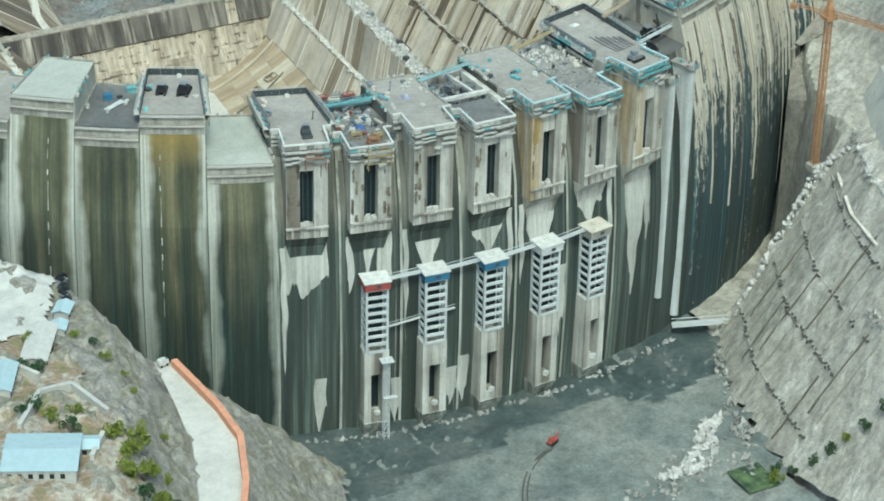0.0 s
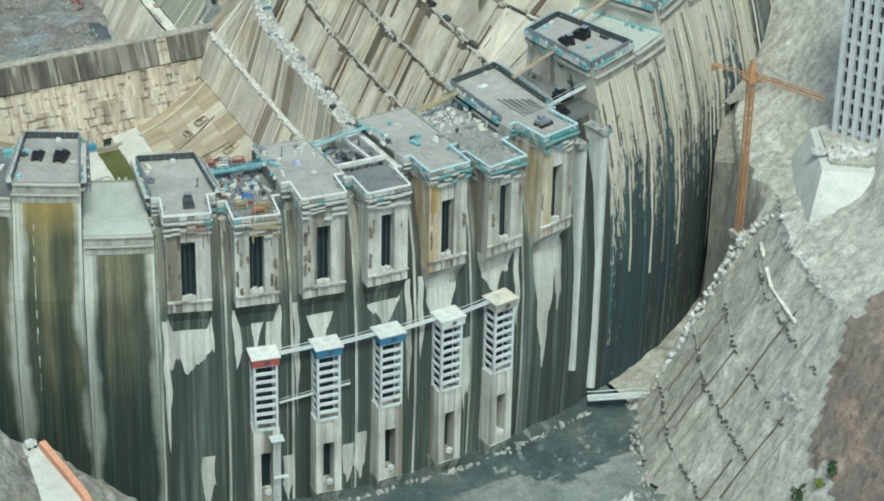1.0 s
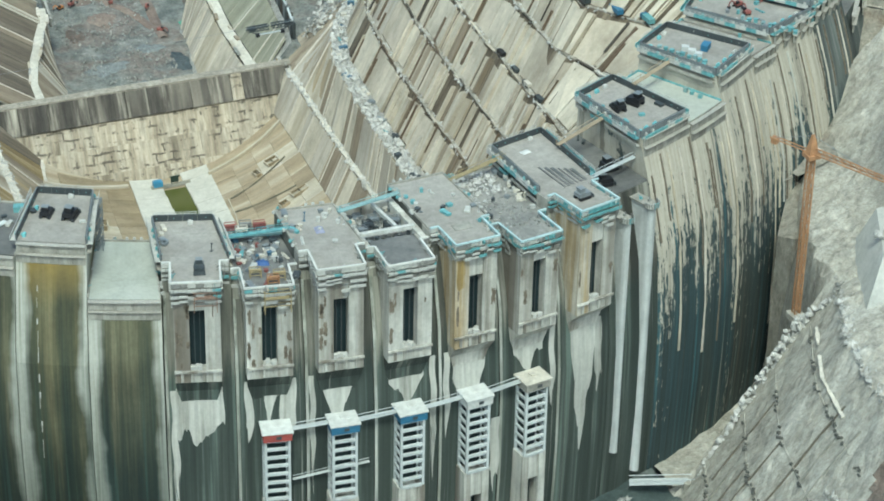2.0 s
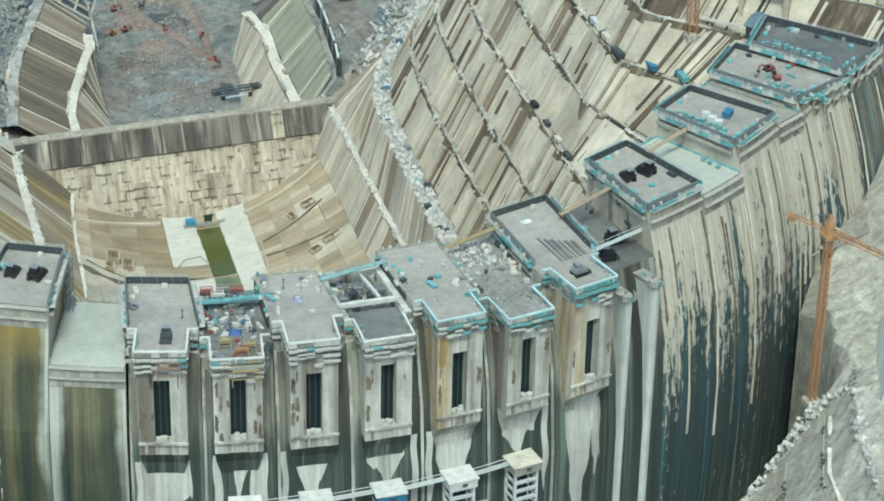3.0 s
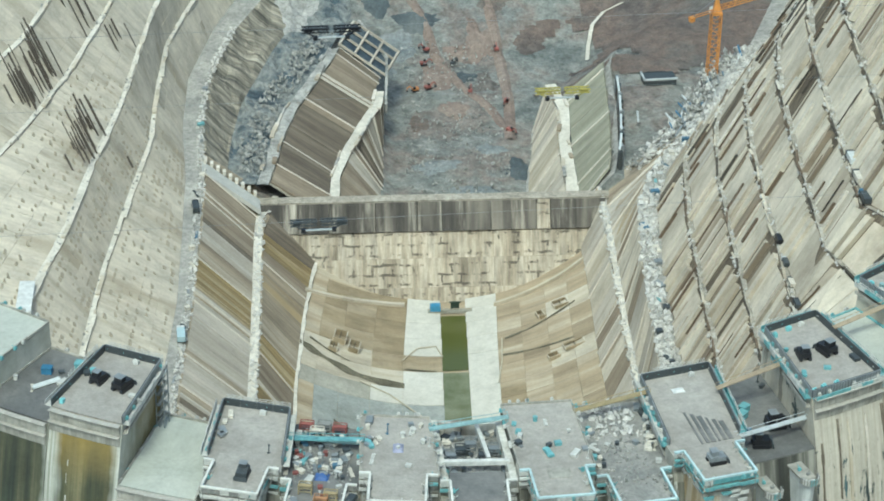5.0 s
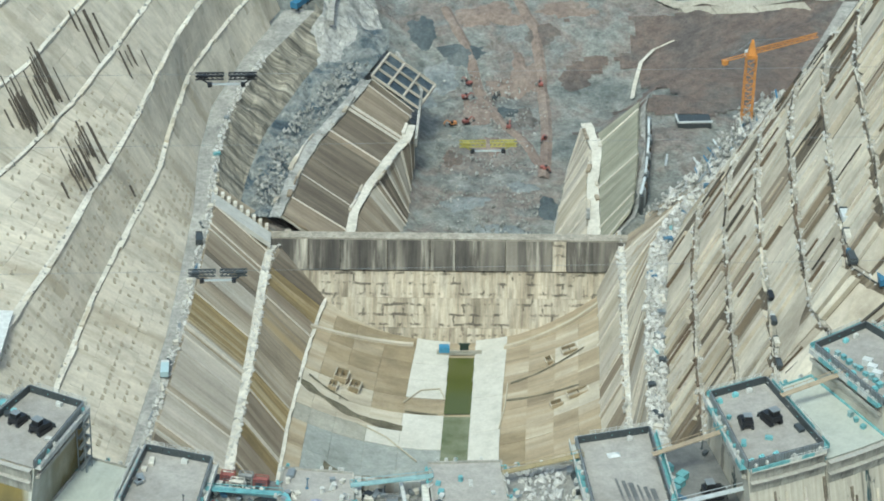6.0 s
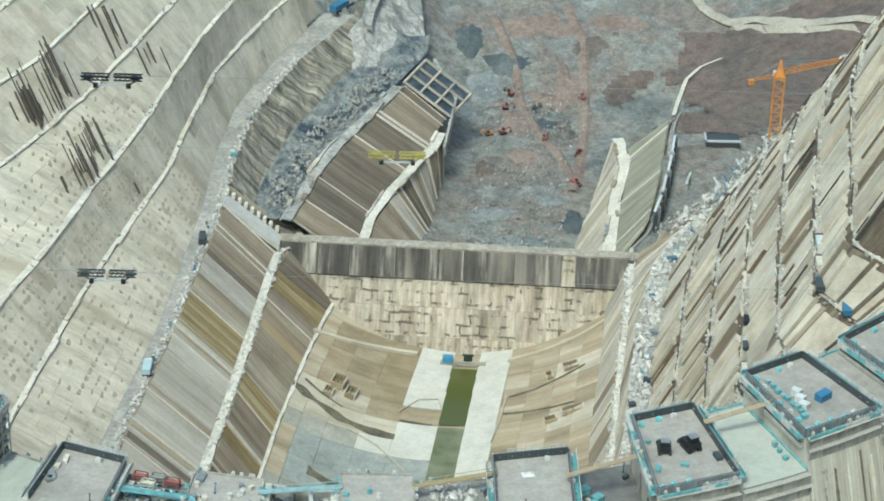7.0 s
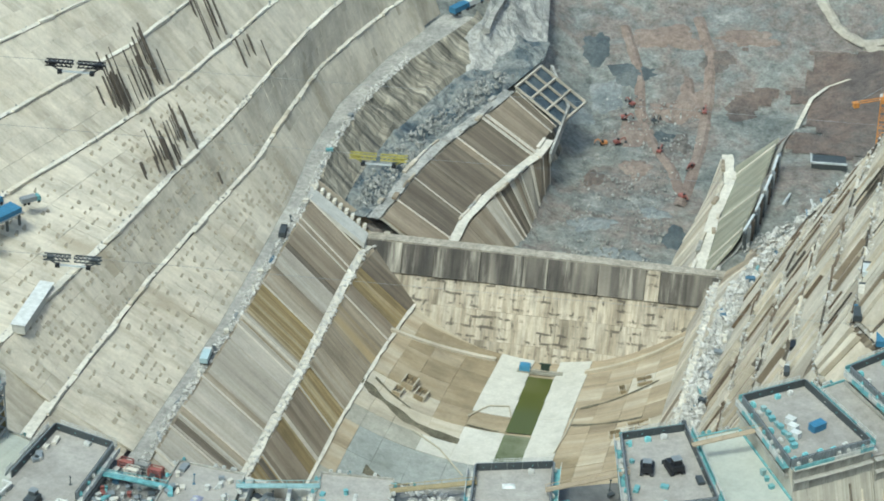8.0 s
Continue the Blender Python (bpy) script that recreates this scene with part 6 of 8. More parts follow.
def rack_tower(a, k):
    roof, wall = ROOFS[k]
    col = ("red", "blue", "blue", "white", "grey")[k]
    r = 131.0
    ob = thing("rack_tower", f"slender white trash rack tower with a {col} cabin on top", "rack tower", "rack towers on the dam face", at=at_arc(a, r))
    hw, d = 1.95, 3.6
    zt, zm, zb = -24.4, -37.6, -53.0
    for x in (-hw, hw):
        for y in (-d, -0.6):
            part("column", Geo().box((x, y, (zt + zm) / 2), (0.42, 0.5, zt - zm)), M_PIPE, ob)
    n = 8
    for q in range(n + 1):
        z = zm + (zt - zm) * q / n
        part("beam", Geo().box((0, -d, z), (2 * hw - 0.44, 0.42, 0.5)), M_PIPE, ob)
        for x in (-hw, hw):
            part("beam", Geo().box((x, -d / 2 - 0.3, z), (0.36, d - 1.12, 0.42)), M_PIPE, ob)
    # one flat dark plate gives the shade behind the open frame
    part("rack", Geo().box((0, -1.0, (zt + zm) / 2), (2 * hw - 0.5, 0.2, zt - zm - 0.2)), M_HOLE, ob, "dark plate behind the frame, coloured as the shade inside")
    cabin = part("cabin", Geo().box((0, -d / 2 - 0.2, zt + 0.95), (2 * hw + 0.9, d + 0.9, 1.5)), wall, ob)
    part("roof", Geo().box((0, -d / 2 - 0.2, zt + 1.82), (2 * hw + 1.3, d + 1.3, 0.22)).box((0.4, -d / 2, zt + 2.0), (1.4, 1.2, 0.2)), roof, cabin)
    part("window_opening", Geo().box((0.2, -d - 0.68, zt + 0.95), (0.9, 0.05, 0.6)), M_DARKSTEEL, cabin)
    # concrete sluice pier below, open in the middle
    for x in (-hw + 0.25, hw - 0.25):
        part("pier", Geo().box((x, -d / 2 + 0.2, (zm + zb) / 2), (1.3, d + 0.6, zm - zb)), M_TOWER, ob)
    part("lintel", Geo().box((0, -d / 2 + 0.2, zm - 2.6), (2 * hw - 1.85, d + 0.2, 5.0)), M_TOWER, ob)
    # dark plate painted as the shade between the two piers
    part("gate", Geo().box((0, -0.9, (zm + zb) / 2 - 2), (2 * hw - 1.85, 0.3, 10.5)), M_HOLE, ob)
    part("sill", Geo().box((0, -d / 2 + 0.1, zb + 0.9), (2 * hw - 1.85, d, 1.6)), M_TOWER, ob)
    part("sill_debris", Geo().box((0.2, -d + 0.1, zb + 2.0), (0.9, 0.8, 0.8), 30), M_WHITE, ob)
    # tapering pale plinth to the bed
    g = Geo().rings([[Vector((x, y, z)) for x, y in ((-w, -o), (w, -o), (w, 0.6), (-w, 0.6))] for z, w, o in ((zb, hw + 0.5, d + 0.3), (zb - 3.0, hw + 0.2, d - 1.2), (zb - 6.0, hw - 0.1, d - 1.8))])
    part("plinth", g, M_BAND, ob)
    return ob


racks = [rack_tower(a, k) for k, a in enumerate(RACK_A)]

# gangways from roof to roof
for k, (a, b) in enumerate(zip(RACK_A, RACK_A[1:])):
    p, q = polar(a + 1.0, 133.0, -23.4), polar(b - 1.0, 133.0, -23.0)
    gang = thing("gangway", "pale steel gangway between two rack towers", "gangway", "gangways on the dam face")
    part("deck", Geo().beam(p, q, 0.9, 0.18), M_PIPE, gang)
    for s in (-0.42, 0.42):
        off = (q - p).normalized().cross(Vector((0, 0, 1))) * s
        part("rail", Geo().beam(p + off + Vector((0, 0, 0.75)), q + off + Vector((0, 0, 0.75)), 0.1), M_PIPE, gang)
# lower gangway between first racks
p, q = polar(-10.0, 132.6, -33.8), polar(-4.3, 132.2, -32.6)
gang = thing("gangway", "thin broken steel gangway low on the dam face", "gangway", "gangways on the dam face")
part("deck", Geo().beam(p, q, 0.6, 0.14), M_PIPE, gang)
part("rail", Geo().beam(p + Vector((0, 0, 0.7)), q + Vector((0, 0, 0.7)), 0.08), M_PIPE, gang)

# lattice mast in front of the first rack tower
mast = thing("lattice_mast", "thin grey lattice mast standing on the river bed", "mast", at=at_arc(-10.6, 136.2, -57.0))
for x in (-0.5, 0.5):
    for y in (-0.5, 0.5):
        part("leg", Geo().box((x, y, 9.0), (0.14, 0.14, 20.0)), M_PIPE, mast)
for k in range(12):
    z = 0.4 + 1.55 * k
    part("brace", Geo().beam((-0.5, -0.5, z), (0.5, -0.5, z + 1.5), 0.1).beam((0.5, -0.5, z), (0.5, 0.5, z + 1.5), 0.1).beam((-0.5, -0.5, z), (0.5, -0.5, z), 0.1), M_PIPE, mast)
part("platform", Geo().box((0, -0.2, 18.4), (2.4, 2.0, 0.2)).box((0.6, -0.6, 10.5), (2.6, 0.9, 0.16)), M_PIPE, mast)

# ---- upstream right bank: seams, anchors, pedestal, intake tower, crane ----
M_EARTH = rocky("grey_brown_earth", [(0.13, 0.105, 0.085), (0.2, 0.155, 0.125), (0.17, 0.145, 0.12), (0.27, 0.185, 0.14), (0.31, 0.28, 0.24)], 0.09, 0.95, 0.8)
M_DARKSEAM = painted("dark_damp_seam", (0.09, 0.09, 0.08), 0.95, 0, 0.4)
M_SOFTSEAM = painted("damp_shotcrete_seam", (0.25, 0.245, 0.21), 0.95, 0, 0.5)
M_ROADC = rocky("pale_concrete_road", [(0.39, 0.385, 0.35), (0.48, 0.475, 0.435), (0.54, 0.535, 0.5)], 0.07, 0.85, 0.04, grain=0.35)
M_BRICK = painted("salmon_painted_wall", (0.55, 0.27, 0.17), 0.8, 0, 0.35)
M_ROOF = painted("pale_blue_roof_sheet", (0.36, 0.47, 0.50), 0.65, 0, 0.2)
M_PLASTER = painted("white_plaster", (0.44, 0.435, 0.4), 0.85, 0, 0.3)
M_LEAF = painted("dark_green_leaf", (0.035, 0.075, 0.03), 0.7, 0, 0.5)
M_LEAF2 = painted("yellow_green_leaf", (0.16, 0.2, 0.03), 0.7, 0, 0.5)
M_BARK = painted("grey_bark", (0.12, 0.09, 0.07), 0.9, 0, 0.5)
M_CGREY = painted("grey_tower_concrete", (0.46, 0.48, 0.48), 0.85, 0, 0.35)


def bank_pt(y, z, out=0.0):
    foot = float(np.interp(y, [-90, -42, -22, -4], [34, 41, 45, 53.5]))
    return Vector((foot + (z + 56.0) / 1.36 - out * 0.8, y, z + 0.35 + out * 0.6))


tagged(part("earth_slope", sheet_where(fine(40, 125, 1.3), fine(-84, -40, 1.3), lambda x, y: right_bank_z(x, y) is not None and -34 < ground_z(x, y) + 2.5 * noise.noise((x / 5, y / 5, 7)) and y < -45.5 + 0.75 * (min(ground_z(x, y), -17.0) + 18) + 3 * noise.noise((x / 6, y / 6, 1)), 0.75, 3.0, 0.7), M_EARTH), "bare red brown earth on the river bank", "slope", "", "structure")
rnd = random.Random(4)
lined = thing("bank_lining", "shotcrete bank with damp seams and rows of anchors", "slope lining", "", "structure")
M_GROOVE = painted("dark_drain_groove", (0.13, 0.115, 0.09), 0.95, 0, 0.5)
M_RIB = painted("tan_grout_rib", (0.47, 0.42, 0.33), 0.9, 0, 0.4)
for y in np.arange(-10, -50, -3.7):
    pts = [bank_pt(y + 0.15 * math.sin(z * 0.4) - 0.10 * (z + 56), z, 0.08) for z in np.arange(*rnd.choice(((-55, -40), (-48, -30), (-52, -38), (-40, -19), (-34, -22), (-46, -36))), 3.0)]
    g = Geo()
    for a, b in zip(pts, pts[1:]):
        g.beam(a, b, rnd.uniform(0.2, 0.4), 0.24)
    part("seam", g, rnd.choice((M_SOFTSEAM, M_SOFTSEAM, M_GROOVE, M_RIB)), lined)
for z in (-24.5, -33.0, -40.5, -50.0):
    g = Geo()
    y = -6.0
    while y > -46:
        y -= rnd.uniform(0.4, 1.3)
        if noise.noise((y / 5.0, z, 3.0)) > -0.12:
            p = bank_pt(y, z + 0.12 * (y + 25) * 0.3 + rnd.uniform(-0.35, 0.35), 0.25)
            g.box(p, (rnd.uniform(0.25, 0.6), rnd.uniform(0.3, 0.7), rnd.uniform(0.2, 0.45)), rnd.uniform(0, 90))
    tagged(part("anchor_row", g, M_DARKSEAM), "row of small dark anchor heads on the bank", "anchors", "", "stuff")
    a = [bank_pt(y, z + 0.036 * (y + 25), 0.1) for y in np.arange(-5, -47, -6)]
    g = Geo()
    for p, q in zip(a, a[1:]):
        g.beam(p, q, 0.2, 0.2)
    part("berm_line", g, M_SHOT, lined)
g = Geo()
for y in np.arange(-8, -33, -1.6):
    if noise.noise((y / 4.0, 2.0, 5.0)) > -0.2:
        g.beam(bank_pt(y, -22.4 + 0.02 * y, 0.2), bank_pt(y - 1.5, -22.4 + 0.02 * (y - 1.5), 0.2), rnd.uniform(0.45, 0.8), 0.4)
part("ledge", g, M_BERM, lined, "pale broken concrete ledge")
rubble("rubble", [(bank_pt(y, -17.0).x + 1.5, y, -16.8, 1.6) for y in (-8, -14, -20, -26, -33, -40)], 300, 0.9, M_CHALK, "white sheets and broken concrete on the bench of the bank", 38)
rubble("rubble", [(bank_pt(y, -30.0).x, y, -29.6, 2.0) for y in (-43, -46, -49)], 60, 0.6, M_SPOIL, "broken stones at the edge of the bare earth", 39)
rubble("rubble", [(bank_pt(y, -18.0).x + 3, y, -16.6, 3.0) for y in (-2, -12, -22, -32, -42)], 420, 0.6, M_SPOIL, "pale broken concrete along the edge of the bank", 31)
rubble("rubble", [(x, y, -56.0, 2.2) for x, y in ((52, -8), (46, -19), (42, -28), (38, -38), (33, -47))], 120, 0.9, M_SPOIL, "pale blocks tipped at the foot of the bank", 32)
rubble("rubble", [(x, y, -56.1, 9.0) for x, y in ((28, -34), (24, -44), (14, -40), (6, -52))], 90, 0.8, M_SPOIL, "scattered pale stones on the river bed", 33)
rubble("rubble", [polar(a, 134.5, -56.2)[:] + (1.5,) for a in range(-18, 20, 3)], 220, 0.7, M_RUBBLE, "stones and silt along the foot of the dam", 34)

rubble("rubble", [(57.5, -4.5, -51.5, 1.2), (63.0, -4.0, -43.0, 1.2), (69.0, -3.2, -34.0, 1.4), (74.5, -3.0, -25.5, 2.0), (79.0, -4.0, -21.0, 2.6), (85.0, -7.0, -16.5, 3.0)], 420, 0.75, M_CHALK, "pale broken concrete along the edge of the bank beside the dam", 36)
rubble("rubble", [(20.0, -39.0, -56.0, 3.0), (24.0, -41.0, -55.8, 4.0), (30.0, -36.0, -56.0, 3.0), (34.0, -30.0, -56.0, 2.0), (37.0, -28.0, -56.0, 2.0)], 260, 1.0, M_CHALK, "heap of pale broken concrete on the river bed", 37)
M_POND, n_, l_, b_ = material("green_pond_water", 0.25)
l_.new(ramp(n_, l_, noise_node(n_, l_, coords(n_, l_, (1, 1, 1)), 0.5, 5, 0.6), [(0.4, (0.03, 0.05, 0.025)), (0.65, (0.12, 0.17, 0.07))]), b_.inputs["Base Color"])
tagged(part("pond", Geo().sheet([[Vector((33.0 + q * (3.4 + 0.8 * noise.noise((k, q, 1))), -51.5 + 1.1 * k, -55.55)) for q in (-1, -0.4, 0.4, 1)] for k in range(8)]), M_POND), "small green pond at the foot of the bank", "water", "", "structure")
M_PEDESTAL = rocky("dusty_pedestal_concrete", [(0.33, 0.33, 0.3), (0.42, 0.42, 0.385), (0.48, 0.475, 0.44)], 0.07, 0.9, 0.1, grain=0.4)
pedestal = thing("pedestal", "pale concrete pedestal with sloping sides and a littered top", "pedestal")
base = [(80.5, -16.0), (91.0, -23.0), (112.0, -24.0), (112.0, 6.0), (89.5, 4.5)]
top = [(86.5, -10.5), (94.0, -15.5), (112.0, -16.0), (112.0, 5.0), (93.5, 4.0)]
part("frustum", Geo().rings([[Vector((x, y, -19.0)) for x, y in base], [Vector((x, y, -15.0)) for x, y in base], [Vector((x, y, -8.0)) for x, y in top]]), M_PEDESTAL, pedestal)
part("curb", Geo().prism([(89.0, -9.5), (94.5, -13.5), (110.0, -14.0), (110.0, 2.0), (94.5, 2.5)], -8.0, -7.4), M_SHOT, pedestal)
rubble("rubble", [(x, y, -7.2, 4.0) for x, y in ((91, -5), (95, -10), (102, -10), (107, -4))], 420, 0.95, M_CHALK, "white sheets and sacks littering the pedestal", 35)

# intake tower: a grey grid of columns and beams
intake = thing("intake_tower", "tall grey concrete intake tower with a grid of columns", "tower", at=pose(99.6, -6.0, -7.6, 0, 0, -66))
NB, HH, BW = 7, 42.0, 2.05
for k in range(NB + 1):
    part("column", Geo().box((k * BW - 7.0, 0, HH / 2), (0.95, 1.3, HH)), M_CGREY, intake)
for q in range(14):
    z = 1.2 + q * 3.0
    for k in range(NB):
        part("beam", Geo().box((k * BW - 7.0 + BW / 2, 0.35, z), (BW - 0.97, 0.7, 0.75)), M_CGREY, intake)
part("back_wall", Geo().box((0.2, 5.0, HH / 2), (NB * BW + 1.6, 7.0, HH)), M_DARKSTEEL, intake)


M_CRANE2 = painted("dusty_orange_crane", (0.55, 0.24, 0.06), 0.6, 0, 0.6)
M_RUSTORANGE = painted("faded_orange_paint", (0.37, 0.2, 0.10), 0.6, 0, 0.5)


def tower_crane(base, height, ahead, back, turn, paint, label, w=0.9):
    ob = thing("tower_crane", label, "crane", at=Matrix.Translation(base))
    part("footing", Geo().box((0, 0, 0.1), (2.6, 2.6, 1.2)), M_SHOT, ob)
    for x in (-w, w):
        for y in (-w, w):
            part("mast_leg", Geo().box((x, y, height / 2), (0.2, 0.2, height)), paint, ob)
    g = Geo()
    n = int(height / 2.0)
    for k in range(n):
        z0, z1 = height * k / n, height * (k + 1) / n
        for (xa, ya), (xb, yb) in (((-w, -w), (w, -w)), ((w, -w), (w, w)), ((w, w), (-w, w)), ((-w, w), (-w, -w))):
            part("diagonal_brace", Geo().beam((xa, ya, z0), (xb, yb, z1), 0.1), paint, ob)
            part("level_brace", Geo().beam((xa, ya, z1), (xb, yb, z1), 0.1), paint, ob)
    head = part("jib_head", Geo().box((0, 0, height + 0.3), (2.4, 2.4, 0.7)).rings([[Vector((s * x, s * y, z)) for x, y in ((-1, -1), (1, -1), (1, 1), (-1, 1))] for z, s in ((height + 0.6, 0.9), (height + 4.2, 0.25))]), paint, ob)
    d = Vector((math.cos(radians(turn)), math.sin(radians(turn)), 0))
    side = Vector((-d.y, d.x, 0))
    up = Vector((0, 0, 1))
    o = Vector((0, 0, height + 0.9))
    g = Geo()
    for s in (-0.45, 0.45):
        g.beam(o - d * back + side * s, o + d * ahead + side * s, 0.18)
    g.beam(o + up * 1.0, o + d * ahead + up * 0.8, 0.18)
    m = int(ahead / 1.6)
    for k in range(m):
        for s in (-0.45, 0.45):
            g.beam(o + d * (ahead * k / m) + side * s, o + d * (ahead * (k + 0.5) / m) + up * 0.9, 0.1)
            g.beam(o + d * (ahead * (k + 0.5) / m) + up * 0.9, o + d * (ahead * (k + 1) / m) + side * s, 0.1)
    part("jib", g, paint, ob)
    part("counterweight", Geo().box(o - d * (back - 0.8) - up * 0.5, (1.1, 1.0, 1.1), turn), paint, ob)
    part("cab", Geo().box(o + side * 1.3 - up * 0.6, (1.2, 1.1, 1.5), turn), M_WHITE, ob)
    part("tie", Geo().beam(o + up * 3.2, o + d * ahead * 0.7 + up * 0.9, 0.08).beam(o + up * 3.2, o - d * back * 0.9, 0.08), M_GREYSTEEL, ob)
    return ob


tower_crane((77.4, 1.4, -25.5), 32.3, 15.0, 8.5, -64, M_RUSTORANGE, "orange tower crane standing on the edge of the bank", 0.5)
tower_crane((79.6, 236.0, -53.5), 16.0, 18.0, 8.0, 30, M_CRANE2, "orange tower crane on the far slope", 1.1)

tower_crane((88.5, 84.0, 2.6), 26.0, 14.0, 6.0, 40, M_RUSTORANGE, "faded orange tower crane on a hillside bench", 0.8)

shed_b = thing("site_shed", "long shed with a blue grey sheet roof behind the dam wing", "shed", at=pose(101.0, 63.5, 8.0, 0, 0, -56))
part("wall", Geo().box((0, 0, 1.3), (21.0, 4.0, 2.6)), M_DARKSTEEL, shed_b)
part("roof", Geo().rings([[Vector((x, y, z)) for y, z in ((-2.4, 2.5), (0.0, 3.7), (2.4, 3.5), (2.4, 3.3), (0.0, 3.45), (-2.4, 2.3))] for x in (-10.8, 10.8)]), painted("blue_grey_roof_sheet", (0.10, 0.15, 0.18), 0.6, 0, 0.5), shed_b)
for k in range(9):
    part("roof_rib", Geo().beam((-10.4 + 2.6 * k, -2.45, 2.56), (-10.4 + 2.6 * k, 0.0, 3.78), 0.12), M_GREYSTEEL, shed_b)
portal = thing("tunnel_portal", "dark tunnel portal with a concrete frame in the hillside", "portal", "", "structure", at=pose(101.0, 78.5, 4.6, 0, 0, -45))
for q in (-1, 1):
    part("jamb", Geo().box((q * 4.4, 2.0, 4.0), (1.0, 8.0, 9.0)), M_PANEL_R, portal)
part("head", Geo().box((0, 2.0, 9.0), (9.8, 8.0, 1.0)), M_PANEL_R, portal)
# dark plate closes the portal and stands for the shade inside it
part("gate", Geo().box((0, 0.2, 4.0), (7.8, 0.4, 9.0)), M_HOLE, portal, "dark plate coloured as the shade of the opening")
part("floor", Geo().box((0, -0.6, -0.8), (9.8, 6.0, 0.8)), M_RBERM, portal)
walk_b = thing("bench_walkway", "pale steel walkway along the hillside bench", "gangway", "gangways on the hillside")
part("deck", Geo().beam((90.0, 84.0, 6.4), (99.5, 73.5, 6.6), 0.7, 0.3), M_BERM, walk_b)
part("rail", Geo().beam((89.6, 83.6, 7.2), (99.1, 73.1, 7.4), 0.1), M_PIPE, walk_b)

# footbridge from the bank to the dam's foot
bridge = thing("footbridge", "grey footbridge on a concrete pier beside the dam", "bridge")
part("deck", Geo().beam((46.0, 1.0, -53.4), (56.5, -3.8, -52.6), 1.6, 0.4), M_PIPE, bridge)
part("pier", Geo().box((55.2, -4.2, -55.6), (1.3, 1.1, 6.4), 20), M_SHOT, bridge)
for s in (-0.75, 0.75):
    part("rail", Geo().beam((46.0 + s * 0.3, 1.0 + s, -52.5), (56.5 + s * 0.3, -3.8 + s, -51.7), 0.12), M_PIPE, bridge)

# a red drill rig with its track on the mud
rig = thing("drill_rig", "small red drill rig on the river bed", "machine", at=pose(6.0, -21.0, -55.9, 0, 0, 25) @ Matrix.Scale(0.7, 4))
part("chassis", Geo().box((0, 0, 0.7), (3.4, 1.4, 0.7)), M_RED, rig)
for s in (-0.75, 0.75):
    part("track", Geo().box((0, s, 0.3), (3.0, 0.4, 0.6)), M_BLACK, rig)
part("boom", Geo().beam((0.8, 0, 1.0), (2.9, 0, 2.0), 0.3), M_RED, rig)
part("cab", Geo().box((-0.8, 0, 1.4), (1.1, 1.1, 0.9)), M_RED, rig)
g = Geo()
pts = [Vector((4.6 - 1.55 * k + 0.028 * k * k, -22.6 - 0.55 * k - 0.075 * k * k, -55.85)) for k in range(16)]
for a, b in zip(pts, pts[1:]):
    g.beam(a + Vector((0.5, 0, 0)), b + Vector((0.5, 0, 0)), 0.3, 0.08).beam(a - Vector((0.5, 0, 0)), b - Vector((0.5, 0, 0)), 0.3, 0.08)
tagged(part("wheel_ruts", g, M_DARKSEAM), "dark wheel ruts in the river mud", "ruts", "", "structure")
M_PUDDLE = rocky("dark_wet_silt", [(0.035, 0.05, 0.05), (0.07, 0.09, 0.088), (0.12, 0.13, 0.12)], 0.12, 0.35, 0.1)
tagged(part("wet_silt", sheet_where(fine(-40, 60, 1.2), fine(-30, 6, 1.2), lambda x, y: right_bank_z(x, y) is None and left_bank_z(x, y) is None and y > -15 + 0.10 * x - 0.0022 * (x - 4) ** 2 + 7.0 * noise.noise((x / 13, y / 6, 9)) + 2.5 * noise.noise((x / 4, y / 3, 2)), 0.27, 5.0, 0.5), M_PUDDLE, smooth=True), "dark wet silt along the foot of the dam", "silt", "", "structure")

# ---- upstream left bank: road, wall, houses, scrub ----
RR = [(-65.2, -12.2), (-64.0, -28.0), (-64.4, -38.0), (-68.8, -50.0), (-74.0, -60.0), (-84, -76)]
RL = [(-67.9, -9.6), (-69.6, -22.0), (-72.0, -36.0), (-77.0, -50.0), (-82.0, -60.0), (-92, -76)]


def along(line, t):
    k = min(int(t), len(line) - 2)
    return Vector(line[k]).lerp(Vector(line[k + 1]), t - k)


rows = []
for t in np.linspace(0, 5, 31):
    a, b = along(RL, t), along(RR, t)
    rows.append([Vector((*a.lerp(b, k / 4), -23.6)) for k in range(5)])
tagged(part("road", Geo().sheet(rows + []), M_ROADC), "pale concrete road cut into the hillside", "road", "", "structure")
wall = thing("parapet_wall", "salmon red parapet wall along the hillside road", "wall", "", "structure")
for t in np.arange(0, 4.99, 0.25):
    a, b = along(RR, t), along(RR, t + 0.25)
    part("wall_panel", Geo().beam((*a, -23.3), (*b, -23.3), 1.1, 2.0), M_BRICK, wall)
kiosk = thing("parked_van", "white van parked at the end of the road", "van", at=pose(-67.0, -11.5, -23.55, 0, 0, 15))
part("body", Geo().box((0, 0, 0.75), (1.9, 1.0, 0.9)).box((-0.2, 0, 1.3), (1.3, 0.9, 0.35)), M_WHITE, kiosk)
part("windscreen", Geo().box((0.72, 0, 1.15), (0.12, 0.85, 0.4), 0, 0, -25), M_BLACK, kiosk)
for x in (-0.6, 0.6):
    for y in (-0.48, 0.48):
        part("wheel", Geo().tube((x, y - 0.08, 0.25), (x, y + 0.08, 0.25), 0.25, n=12), M_BLACK, kiosk)


def hill_z(x, y):
    return left_bank_z(x, y) + 1.0


